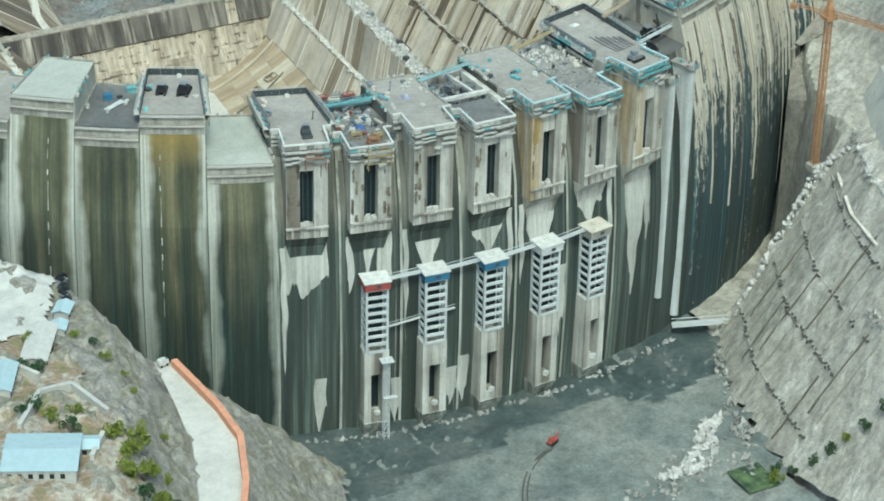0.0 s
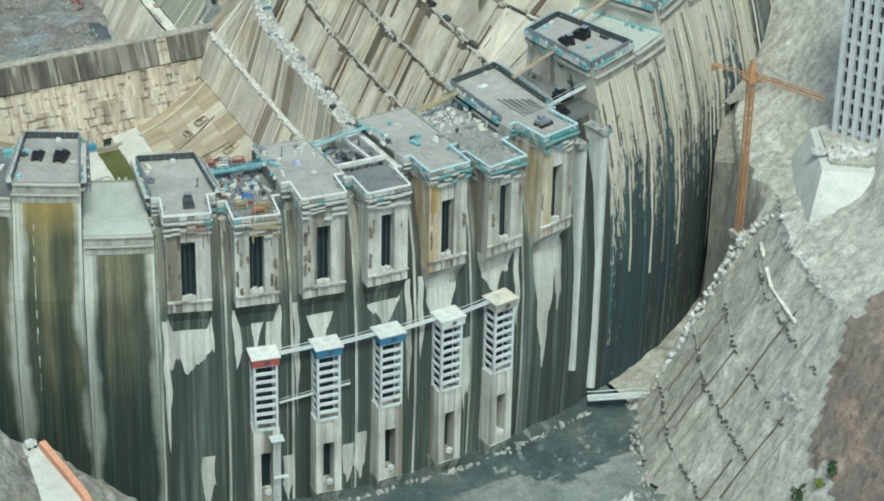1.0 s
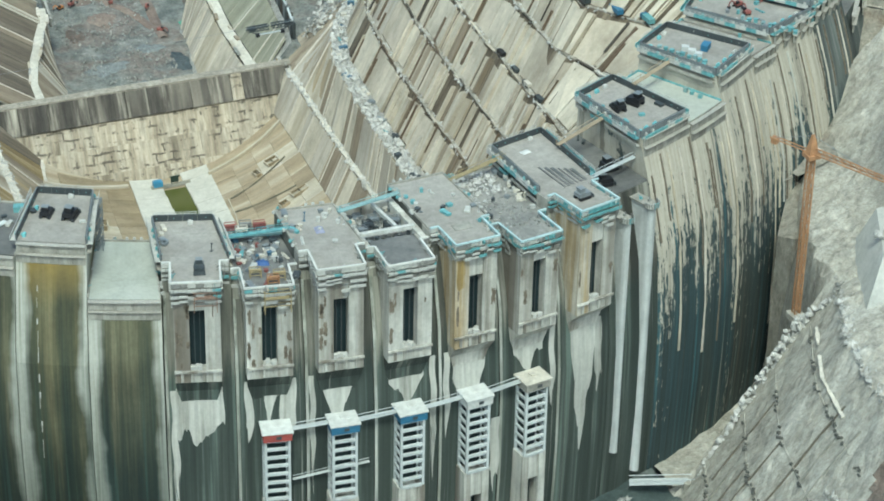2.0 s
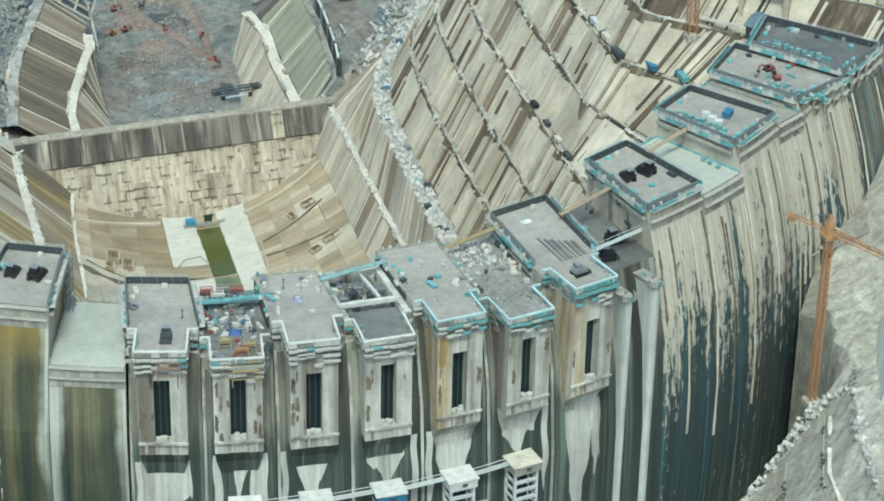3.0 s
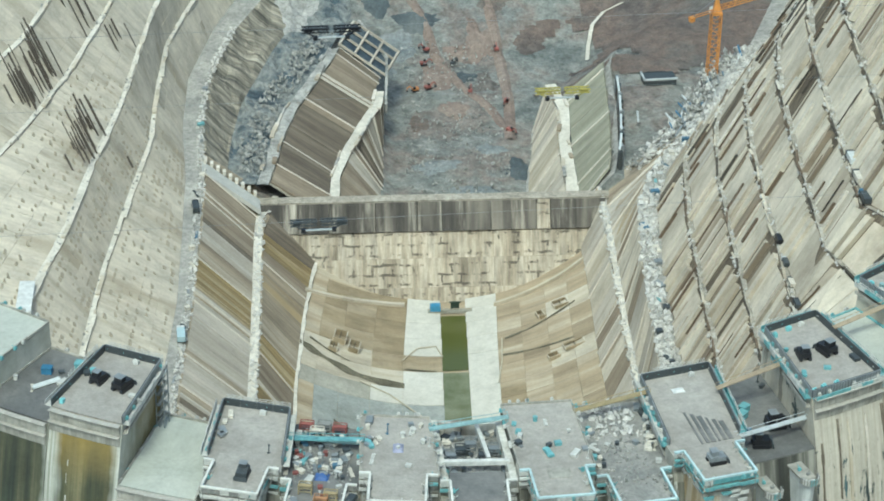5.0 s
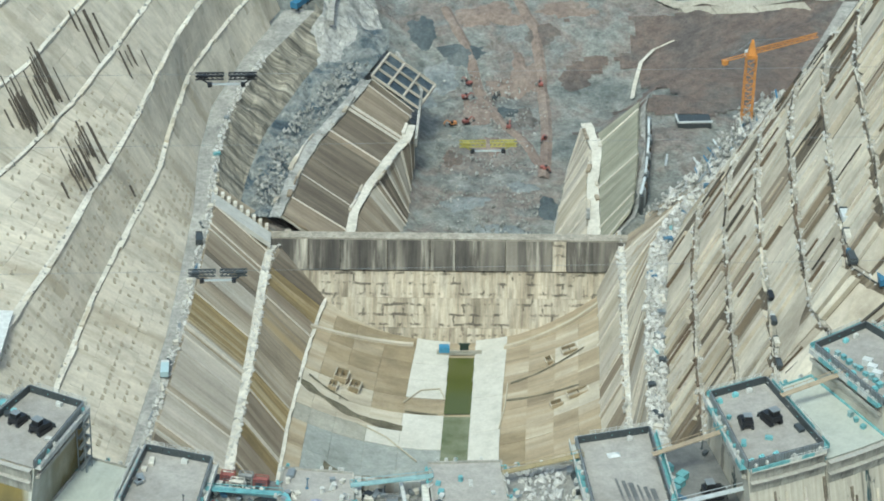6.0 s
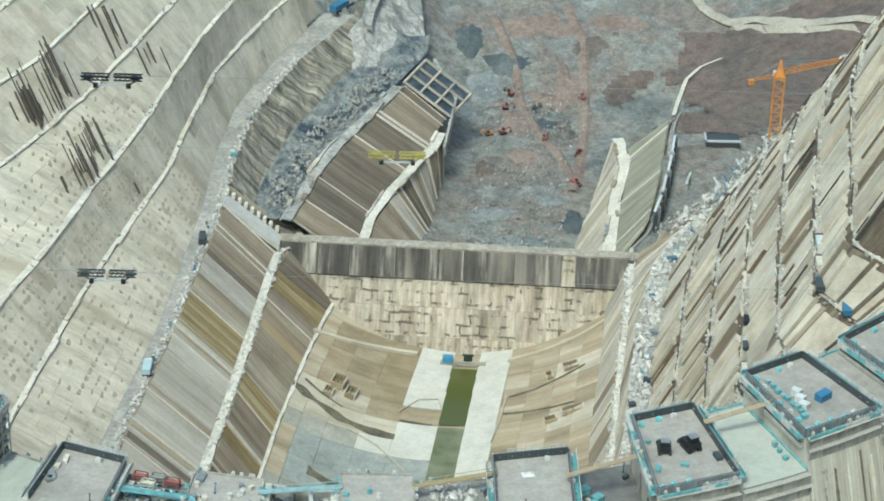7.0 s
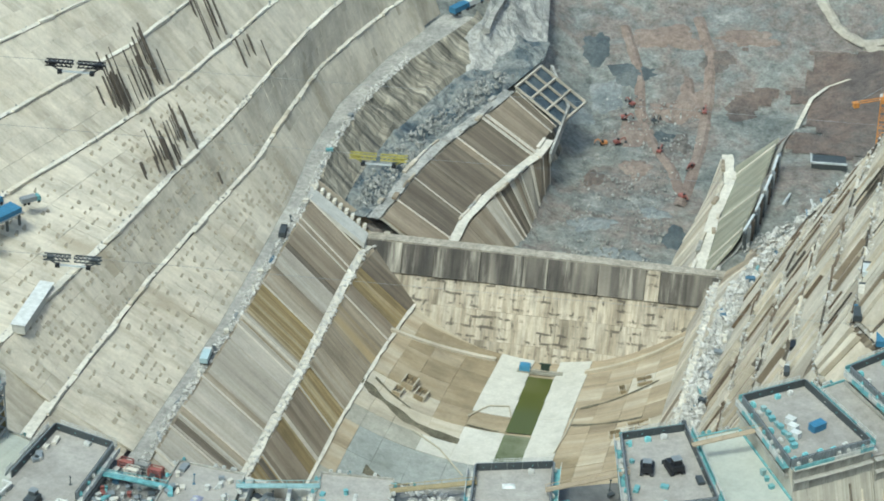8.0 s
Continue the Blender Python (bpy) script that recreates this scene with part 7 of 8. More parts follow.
def house(x, y, rz, w, d, h, roof_mat, label):
    z = hill_z(x, y) - 0.6
    ob = thing("house", label, "house", "houses on the left bank", at=pose(x, y, z, 0, 0, rz))
    part("wall", Geo().box((0, 0, h / 2), (w, d, h)), M_PLASTER, ob)
    roof = part("roof", Geo().rings([[Vector((xx, yy, zz)) for yy, zz in ((-d / 2 - 0.3, h), (0, h + 0.6), (d / 2 + 0.3, h), (d / 2 + 0.3, h - 0.14), (0, h + 0.46), (-d / 2 - 0.3, h - 0.14))] for xx in (-w / 2 - 0.3, w / 2 + 0.3)]), roof_mat, ob)
    for k in range(int(w / 1.6)):
        win = part("window", Geo().box((-w / 2 + 1.0 + 1.6 * k, -d / 2 - 0.04, h * 0.55), (0.7, 0.1, 0.8)), M_BLACK, ob)
        part("sill", Geo().box((-w / 2 + 1.0 + 1.6 * k, -d / 2 - 0.1, h * 0.55 - 0.45), (0.85, 0.2, 0.08)), M_PLASTER, win)
    part("door", Geo().box((w / 2 + 0.03, 0, 0.85), (0.1, 0.8, 1.6)), M_BLUE, ob)
    return ob


M_DIRT = rocky("mixed_yard_dirt", [(0.16, 0.18, 0.07), (0.26, 0.2, 0.13), (0.42, 0.4, 0.34), (0.27, 0.2, 0.14), (0.17, 0.19, 0.075), (0.45, 0.43, 0.38)], 0.14, 0.95, 0.5)
edge_x = lambda y: -80.0 - (4 - y) * 0.44 + 1.2 * noise.noise((y / 4, 0, 3))
tagged(part("yard", sheet_where(fine(-117, -76, 0.9), fine(-16, 22, 0.9), lambda x, y: x < edge_x(y) and y > -15 + 2 * noise.noise((x / 5, 2, 2)), 1.5, 4.0, 0.9), M_ROADC, smooth=True), "pale concrete yard above the hillside road", "yard", "", "structure")
tagged(part("bare_earth", sheet_where(fine(-117, -82, 1.0), fine(-84, -13, 1.0), lambda x, y: x < -88 + 3 * noise.noise((x / 6, y / 6, 8)), 1.25, 4.0, 1.3), M_DIRT, smooth=True), "rust brown bare earth round the houses", "ground", "", "structure")
house(-102.5, -50.5, -26, 11.0, 9.5, 2.6, M_ROOF, "white house with a wide pale blue sheet roof")
house(-94.6, -49.3, -26, 3.0, 3.2, 2.0, M_ROOF, "small white shed with a pale blue roof")
house(-101.0, -29.0, 62, 8.0, 3.6, 2.8, M_ROOF, "long white house with a pale blue roof")
house(-91.5, -19.8, 60, 11.0, 4.0, 2.2, M_PLASTER, "long white block house with small dark windows")
house(-83.8, -10.5, 55, 3.4, 2.4, 2.2, M_ROOF, "little white hut with a blue roof")
house(-86.5, -15.5, 60, 2.6, 2.2, 2.0, M_ROOF, "little white hut with a blue roof")
for pts in (((-103, -42), (-96.5, -33.5), (-91.0, -33.0)), ((-95.5, -53), (-91.5, -47.5)), ((-91.0, -33), (-88.5, -42)), ((-99, -22.5), (-95, -29))):
    g = Geo()
    for (xa, ya), (xb, yb) in zip(pts, pts[1:]):
        g.beam((xa, ya, hill_z(xa, ya) + 0.6), (xb, yb, hill_z(xb, yb) + 0.6), 0.7, 2.2)
    tagged(part("garden_wall", g, M_PLASTER), "pale plastered retaining wall among the houses", "wall", "walls among the houses")


def parked_car(x, y, rz, mat, label):
    ob = thing("parked_car", label, "car", "cars parked in a row", at=pose(x, y, hill_z(x, y) + 0.4, 0, 0, rz))
    part("body", Geo().box((0, 0, 0.4), (2.0, 0.85, 0.4)), mat, ob)
    part("cabin", Geo().rings([[Vector((u * s, v * s2, z)) for u, v in ((-0.6, -0.38), (0.5, -0.38), (0.5, 0.38), (-0.6, 0.38))] for z, s, s2 in ((0.6, 1, 1), (0.92, 0.7, 0.85))]), M_BLACK, ob)
    for u in (-0.65, 0.65):
        for v in (-0.4, 0.4):
            part("wheel", Geo().tube((u, v - 0.06, 0.2), (u, v + 0.06, 0.2), 0.2, n=10), M_BLACK, ob)


for k in range(8):
    parked_car(-79.4 - 0.42 * k, 2.6 - 1.55 * k, 25, (M_DARKSTEEL, M_BLACK, M_GREYSTEEL)[k % 3], "dark car parked at the edge of the yard")


def bush(x, y, r, mat, label, seed, z=None):
    rr = random.Random(seed)
    ob = thing("bush", label, "bush", "scrub on the left bank", at=pose(x, y, (hill_z(x, y) if z is None else z) + 0.3))
    g = Geo()
    for k in range(3):
        g.tube((0, 0, -0.4), (rr.uniform(-0.5, 0.5) * r, rr.uniform(-0.5, 0.5) * r, r * 0.8), 0.09 * r, 0.03 * r, 5)
    part("trunk", g, M_BARK, ob)
    g = Geo()
    lobes = [(Vector((rr.uniform(-0.7, 0.7) * r, rr.uniform(-0.7, 0.7) * r, rr.uniform(0.4, 1.0) * r)), rr.uniform(0.35, 0.6) * r) for _ in range(6)]
    for _ in range(320):
        c, q = rr.choice(lobes)
        p = c + Vector((rr.gauss(0, 1), rr.gauss(0, 1), rr.gauss(0, 1))).normalized() * q * rr.uniform(0.6, 1.05)
        m = Matrix.Translation(p) @ Euler([rr.uniform(0, 6.3) for _ in range(3)]).to_matrix().to_4x4()
        s = rr.uniform(0.10, 0.2) * r
        g.add([m @ Vector(v) for v in ((-s, 0, 0), (0, -s * 0.6, 0.02), (s, 0, 0), (0, s * 0.6, 0.02))], [(0, 1, 2, 3)])
    part("crown", g, mat, ob)


for k, (x, y, r, m) in enumerate(((-92.0, -57.0, 1.7, 1), (-86.5, -57.5, 1.6, 1), (-83.0, -52.0, 1.1, 1), (-90.5, -60.0, 1.9, 0), (-97.5, -40.5, 1.5, 1), (-80.5, -29.0, 0.7, 1), (-79.0, -41.0, 0.8, 1), (-88.5, -51.5, 1.8, 1), (-90.0, -56.0, 1.8, 1), (-86.0, -53.0, 1.3, 1), (-84.0, -57.0, 1.6, 0), (-84.5, -17.5, 0.9, 1), (-82.5, -21.0, 0.9, 0), (-81.0, -34.0, 0.8, 1), (-97.0, -25.0, 1.6, 0), (-94.5, -26.5, 1.5, 0), (-98.5, -36.5, 1.5, 0), (-101, -38, 1.3, 0), (-93.0, -40.0, 1.4, 1), (-89.5, -47.0, 2.0, 1), (-87.0, -49.5, 2.2, 1), (-85.5, -46.0, 1.5, 1), (-88.0, -55.0, 2.0, 1), (-92.5, -17.0, 1.3, 1), (-90.5, -20.5, 1.2, 0), (-82.5, -26.0, 1.0, 1), (-95.5, -44.0, 1.5, 0))):
    bush(x, y, r, (M_LEAF, M_LEAF2)[m], ("dark green bush on the dry hillside", "yellow green shrub on the dry hillside")[m], k)
for k, (x, y, r) in enumerate(((38, -48, 1.3), (40, -50, 1.0), (36, -50, 1.5), (42, -53, 1.2), (44, -55, 1.5), (46, -56.5, 1.1), (48, -59, 1.4), (51, -61, 1.6), (53, -63, 1.2), (55, -64, 1.5))):
    bush(x, y, r, (M_LEAF, M_LEAF, M_LEAF2)[k % 3], "green scrub at the foot of the shotcrete bank", 60 + k, (right_bank_z(x, y) or -56) + 0.2)

# ---- drained bed downstream: machines, tracks, fixtures ----
M_TRACK = rocky("rusty_dirt_track", [(0.15, 0.115, 0.10), (0.2, 0.155, 0.13), (0.25, 0.21, 0.18)], 0.1, 0.95, 0.2)
M_GRAVEL = rocky("blue_grey_gravel", [(0.13, 0.15, 0.155), (0.2, 0.215, 0.215), (0.27, 0.275, 0.265)], 0.12, 0.95, 0.5)
M_EARTHHILL = rocky("brown_hill_earth", [(0.075, 0.066, 0.062), (0.125, 0.106, 0.096), (0.155, 0.118, 0.10), (0.13, 0.118, 0.108), (0.2, 0.18, 0.16)], 0.05, 0.95, 1.8, grain=1.0)
M_DUST = rocky("beige_dust_road", [(0.26, 0.24, 0.2), (0.34, 0.315, 0.265), (0.41, 0.385, 0.33)], 0.15, 0.95, 0.2, grain=0.6)
M_PIT = rocky("dark_wet_pit", [(0.035, 0.045, 0.05), (0.07, 0.085, 0.09), (0.13, 0.14, 0.138)], 0.15, 0.6, 0.3)


def drape(name, line, w, mat, label, lift=0.55):
    rows = []
    for k in range(len(line) - 1):
        for t in np.linspace(0, 1, 7)[: 6 if k < len(line) - 2 else 7]:
            p = Vector(line[k]).lerp(Vector(line[k + 1]), float(t))
            d = Vector(line[k + 1]) - Vector(line[k])
            s = Vector((-d.y, d.x)).normalized()
            row = []
            for q in (-1, -0.33, 0.33, 1):
                x, y = p + s * w * q * (1 + 0.25 * noise.noise((p.x / 3, p.y / 3, q)))
                row.append(rumple((x, y, ground_z(x, y) + lift - (0.5 if abs(q) == 1 else 0)), 5.0, 0.5))
            rows.append(row)
    return tagged(part(name, Geo().sheet(rows), mat), label, "track", "", "structure")


drape("dirt_track", [(31.8, 331), (36.5, 318), (37.5, 305), (38.0, 290), (38.0, 277), (37.0, 262), (36, 252)], 1.4, M_TRACK, "rust brown dirt track on the drained bed")
drape("dirt_track", [(14, 325), (20, 308), (22, 295), (27, 280), (33, 268), (37, 256)], 1.3, M_TRACK, "rust brown dirt track on the drained bed")


def blob(name, x, y, rx, ry, mat, label, lift=0.55, seed=0):
    """A low uneven patch of other ground, its rim sunk below the ground."""
    rows = []
    for q in np.linspace(0.02, 1.0, 9):
        row = []
        for k in range(33):
            a = k * math.tau / 32
            s = q * (1 + 0.55 * noise.noise((math.cos(a) * 1.3, math.sin(a) * 1.3, seed)) + 0.25 * noise.noise((math.cos(a) * 4, math.sin(a) * 4, seed)))
            px_, py_ = x + rx * s * math.cos(a), y + ry * s * math.sin(a)
            row.append(rumple((px_, py_, ground_z(px_, py_) + lift * (1.0 - 1.7 * q ** 3) + 0.35 * noise.noise((px_ / 1.1, py_ / 1.1, 4))), 5.0, 0.5))
        rows.append(row)
    return tagged(part(name, Geo().sheet(rows), mat, smooth=True), label, "ground patch", "", "structure")


blob("wet_patch", 36.5, 239, 3.2, 6.0, M_PIT, "dark wet pit in the rubble bed", seed=1)
blob("wet_patch", 28.5, 285, 3.6, 3.0, M_PIT, "dark wet pit in the rubble bed", seed=2)
blob("wet_patch", 8.0, 316, 4.5, 7.0, M_PIT, "dark wet hollow in the rubble bed", seed=3)
blob("rusty_patch", 24.0, 322, 10.0, 5.0, M_TRACK, "rust red earth on the rubble bed", seed=4)
blob("rusty_patch", 21.0, 284, 5.0, 8.0, M_TRACK, "rust red earth on the rubble bed", seed=5)
rubble("rubble", [(x, y, far_z(x, y) + 0.4, 12.0) for x, y in ((22, 206), (24, 220), (22, 235), (24, 250), (22, 265), (26, 282), (24, 300))], 900, 0.5, M_RUBBLE, "grey stones strewn over the drained bed", 41)
blob("rusty_patch", 33.0, 300, 4.5, 9.0, M_TRACK, "rust red earth on the rubble bed", seed=9)
for k, (x, y, rx, ry) in enumerate(((29, 296, 6, 5), (33, 283, 3, 7), (24, 268, 4, 5), (38, 315, 5, 4), (46, 325, 9, 4), (15, 262, 3, 4))):
    blob("rusty_patch", x, y, rx, ry, M_TRACK if k % 2 == 0 else M_EARTHHILL, "rust brown earth turned up on the rubble bed", 0.5, 30 + k)
for k, (x, y, rx, ry) in enumerate(((13, 300, 5, 7), (8, 290, 4, 6), (26, 228, 7, 3), (18, 240, 6, 4), (31, 248, 4, 3))):
    blob("gravel_patch", x, y, rx, ry, M_GRAVEL, "blue grey gravel spread on the rubble bed", 0.5, 50 + k)
blob("wet_patch", 46.0, 300, 5.0, 4.0, M_EARTHHILL, "dark bare earth on the bed", seed=10)
blob("wet_patch", 18.0, 308, 6.0, 5.0, M_PIT, "dark wet hollow in the rubble bed", seed=11)
tagged(part("earth_hill", sheet_where(fine(44, 124, 1.5), fine(240, 344, 1.5), lambda x, y: x > 54 + 30 * noise.noise((x / 16, y / 11, 7)) + 6 * noise.noise((x / 3, y / 3, 7)) and 250 + 8 * noise.noise((x / 9, y / 9, 2)) < y < 322 + (x - 60) * 0.1, 0.3, 5.0, 0.5), M_EARTHHILL, smooth=True), "brown bare earth hillside above the bed", "hillside", "", "structure")
tagged(part("hill_track", Geo().sheet([[rumple((x + s, y, ground_z(x, y) + 1.1), 5.0, 0.5) for s in (-0.5, 0.5)] for x, y in ((59.5, 290), (60.5, 296), (62.5, 304), (66.0, 309), (71.0, 310))]), M_BERM), "pale foot track on the earth hillside", "track", "", "structure")
drape("green_net", [(44, 262), (45.5, 256)], 1.2, painted("green_net", (0.12, 0.33, 0.24), 0.8, 0, 0.4), "green netting laid on the slope")
drape("far_road", [(58, 350), (63, 338), (66.5, 332), (69.3, 329), (73, 327), (81, 322.5), (91, 315.5), (101.6, 309.5), (112, 303)], 1.3, M_DUST, "pale curved road on the far hillside", 1.2)
for (xa, ya), (xb, yb) in zip(((73.5, 324.5), (81, 319.5), (91, 312.5)), ((80.6, 319.8), (90.6, 312.8), (102, 305.5))):
    tagged(part("retaining_wall", Geo().rings([[Vector((x + q * 0.55, y - q * 0.83, z)) for q, z in ((0, ground_z(x, y) + 1.4), (4.2, ground_z(x + 2.3, y - 3.5) - 0.5), (4.2, ground_z(x, y) - 6.0), (0, ground_z(x, y) - 6.0))] for x, y in ((xa, ya), (xb, yb))]), M_DUST), "beige concrete retaining wall below the far road", "wall", "", "structure")
tagged(part("far_channel_wall", Geo().beam((1.5, 281, -60.5), (7.6, 268.5, -64.5), 0.6, 2.5).beam((7.6, 268.5, -64.5), (6.2, 250, -67.5), 0.6, 2.5), M_SPOIL), "low broken wall at the end of the lining", "wall", "", "structure")


M_DULLRED = painted("dusty_red_paint", (0.26, 0.09, 0.075), 0.6, 0, 0.5)
M_DULLORANGE = painted("dusty_orange_paint", (0.5, 0.22, 0.08), 0.6, 0, 0.5)


def excavator(x, y, rz, paint, label, s=1.0, z=None):
    ob = thing("excavator", label, "excavator", "machines on the drained bed", at=pose(x, y, (ground_z(x, y) + 0.5 if z is None else z), 0, 0, rz) @ Matrix.Scale(s, 4))
    for q in (-0.7, 0.7):
        part("track", Geo().rings([[Vector((xx, yy, zz)) for xx, zz in ((-1.4, 0.25), (-1.2, 0), (1.2, 0), (1.4, 0.25), (1.2, 0.55), (-1.2, 0.55))] for yy in (q - 0.22, q + 0.22)]), M_BLACK, ob)
    part("body", Geo().rings([[Vector((xx, yy, zz)) for xx, zz in ((-1.5, 0.65), (0.9, 0.65), (0.9, 1.2), (-0.4, 1.55), (-1.5, 1.5))] for yy in (-0.85, 0.85)]), paint, ob)
    part("cab", Geo().box((0.45, 0.5, 1.55), (0.9, 0.7, 1.0)), M_BLACK, ob)
    part("boom", Geo().beam((0.7, -0.1, 1.2), (2.3, -0.1, 2.5), 0.35, 0.4).beam((2.2, -0.1, 2.5), (3.3, -0.1, 1.9), 0.3, 0.35), paint, ob)
    part("arm", Geo().beam((3.2, -0.1, 2.0), (3.5, -0.1, 0.8), 0.24, 0.28), paint, ob)
    part("bucket", Geo().rings([[Vector((xx, yy, zz)) for xx, zz in ((3.1, 0.9), (3.7, 0.9), (3.6, 0.3), (3.0, 0.2))] for yy in (-0.5, 0.3)]), M_DARKSTEEL, ob)


for k, (x, y, rz, p) in enumerate(((18.6, 291, 10, M_DULLRED), (19.5, 297, 140, M_DULLRED), (15.3, 277, 200, M_DULLORANGE), (18.6, 277.5, 30, M_DULLRED), (28.8, 276, 80, M_DULLRED), (37.0, 270, 250, M_DULLRED), (36.4, 256, 310, M_DULLRED), (37.4, 297, 90, M_DULLRED), (26.0, 291, 60, M_DARKSTEEL))):
    excavator(x, y, rz, p, "red tracked excavator on the rubble bed" if p is M_DULLRED else "orange tracked excavator on the rubble bed" if p is M_DULLORANGE else "dark tracked excavator on the rubble bed", 0.62)


def truck(x, y, z, rz, cab, box, label, s=1.0):
    ob = thing("truck", label, "truck", "parked trucks", at=pose(x, y, z, 0, 0, rz) @ Matrix.Scale(s, 4))
    part("cab", Geo().rings([[Vector((xx, yy, zz)) for xx, zz in ((1.6, 0.5), (2.7, 0.5), (2.7, 1.3), (2.45, 2.0), (1.6, 2.0))] for yy in (-0.9, 0.9)]), cab, ob)
    part("windscreen", Geo().box((2.62, 0, 1.6), (0.1, 1.5, 0.55), 0, 0, -20), M_BLACK, ob)
    part("load_bed", Geo().box((-0.7, 0, 1.4), (4.2, 1.9, 1.4)), box, ob)
    part("chassis", Geo().box((0, 0, 0.55), (5.2, 0.9, 0.3)), M_BLACK, ob)
    for xx in (-2.0, -0.9, 2.0):
        for yy in (-0.85, 0.85):
            part("wheel", Geo().tube((xx, yy - 0.15, 0.42), (xx, yy + 0.15, 0.42), 0.42, n=12), M_BLACK, ob)


for k, (y, cab, box) in enumerate(((80, M_BLUE, M_TURQ), (86, M_BLUE, M_BLUE), (93, M_BLUE, M_DARKSTEEL), (100, M_DARKSTEEL, M_BERM), (107, M_DARKSTEEL, M_PIPE))):
    zz = -4.5 + 0.3
    truck(right_x(-4.5, y) + 0.8, y, zz, 92, cab, box, ("blue truck parked on a slope berm", "white truck parked on a slope berm")[k > 2], 0.72)
for k, (y, cab, box) in enumerate(((88, M_BLACK, M_DARKSTEEL), (95, M_DARKSTEEL, M_BERM), (102, M_PIPE, M_DARKSTEEL), (110, M_BLACK, M_BLACK))):
    truck(right_x(-22.5, y) + 0.6, y, -22.2, 92, cab, box, "dark lorry standing on a narrow slope berm", 0.5)
truck(left_x(-51.0, 127.5) - 1.0, 127.5, -50.8, 92, M_WHITE, M_ROOF, "truck with pale blue box on the haul road", 0.8)
truck(left_x(-51.0, 176) - 1.2, 176, -50.8, 95, M_BLACK, M_DARKSTEEL, "dark truck standing on the haul road", 0.7)
truck(-21.5, 285, -50.0, 60, M_BLUE, M_BLUE, "blue truck on the far end of the haul road", 1.0)
truck(-19.0, 290, -50.2, 60, M_BLUE, M_WHITE, "blue truck on the far end of the haul road", 1.0)

box = thing("site_building", "black flat-roofed site building with a pale edge", "building", at=pose(68.8, 242.8, -60.5, 0, 0, 4))
part("wall", Geo().box((0, 0, 1.5), (7.5, 4.0, 5.0)), M_DARKSTEEL, box)
part("roof_edge", Geo().box((0, -1.9, 4.05), (7.9, 0.4, 0.4)).box((-3.8, 0, 4.05), (0.4, 4.2, 0.4)), M_PIPE, box)
for a, b in (((58.9, 253.5, -59.5), (64.0, 241.5, -58.6)), ((63.0, 238.0, -60.0), (60.5, 220.0, -56.0)), ((61.5, 241, -59.0), (65.5, 240, -59.0))):
    tagged(part("steel_beam", Geo().beam(a, b, 0.45, 0.4), M_PIPE), "pale steel beam lying beside the channel", "beam", "steel beams beside the channel")

piles = thing("sheet_pile_wall", "dark steel piles with a pale capping beam beside the channel", "pile wall", "", "structure")
for k in range(14):
    y = 202 + 2.7 * k
    part("pile", Geo().box((low_right(y) + 2.2, y, -57.0), (0.7, 1.5, 7.0), 8), (M_DARKSTEEL, M_GREYSTEEL, M_RUST)[k % 3], piles)
for k in range(4):
    ya, yb = 202 + 9 * k, 209 + 9 * k
    part("capping_beam", Geo().beam((low_right(ya) + 2.0, ya, -53.2), (low_right(yb) + 2.0, yb, -53.2), 0.5, 0.4), M_PIPE, piles)
gr = random.Random(61)
for k in range(30):
    y = gr.uniform(198, 240)
    q = gr.uniform(0.1, 0.95)
    xa, xb = max(low_right(y) + 0.5, lane_r(y) - 13.5), lane_r(y) - 3.0
    a = Vector((xa + (xb - xa) * q, y, -56.5 + 7.2 * q + 0.8))
    b = a + Vector((gr.uniform(-2, 2), gr.uniform(1.5, 6.0), gr.uniform(0.0, 1.0)))
    tagged(part("steel_member", Geo().beam(a, b, gr.uniform(0.15, 0.4), gr.uniform(0.15, 0.4)), gr.choice((M_PIPE, M_WHITE, M_BLUE, M_GREYSTEEL, M_RUST))), "steel member lying on the rubble slope", "beam", "steel members on the rubble slope")

# scaffold poles leaning on the left slopes
def pole_cluster(pts, n, h, seed):
    rr = random.Random(seed)
    ob = thing("pole_cluster", "dark scaffold poles leaning on the pale slope", "scaffold poles", "poles on the left slope")
    for k in range(n):
        t = rr.random()
        p = Vector(pts[0]).lerp(Vector(pts[1]), t) + Vector((rr.uniform(-3, 0.5), rr.uniform(-0.6, 0.6), rr.uniform(0, 2.0)))
        q = rr.uniform(0.35, 1.0) * h
        part("pole", Geo().tube(p, p + Vector((-0.42 * q, 0.15 * q, 0.95 * q)), rr.uniform(0.10, 0.26), n=6), M_RUST, ob)


def left_pt(z, y):
    return (left_x(z, y) - 1.0, y, z + 0.3)


pole_cluster((left_pt(-26.5, 172), left_pt(-26.5, 190)), 34, 12.0, 1)
pole_cluster((left_pt(-34.0, 160), left_pt(-34.0, 178)), 26, 9.0, 2)
pole_cluster((left_pt(-26.5, 206), left_pt(-26.5, 213)), 6, 12.0, 3)
pole_cluster((left_pt(-34.0, 208), left_pt(-34.0, 216)), 6, 8.0, 4)
pole_cluster((left_pt(-42.8, 172), left_pt(-42.8, 178)), 3, 3.0, 5)

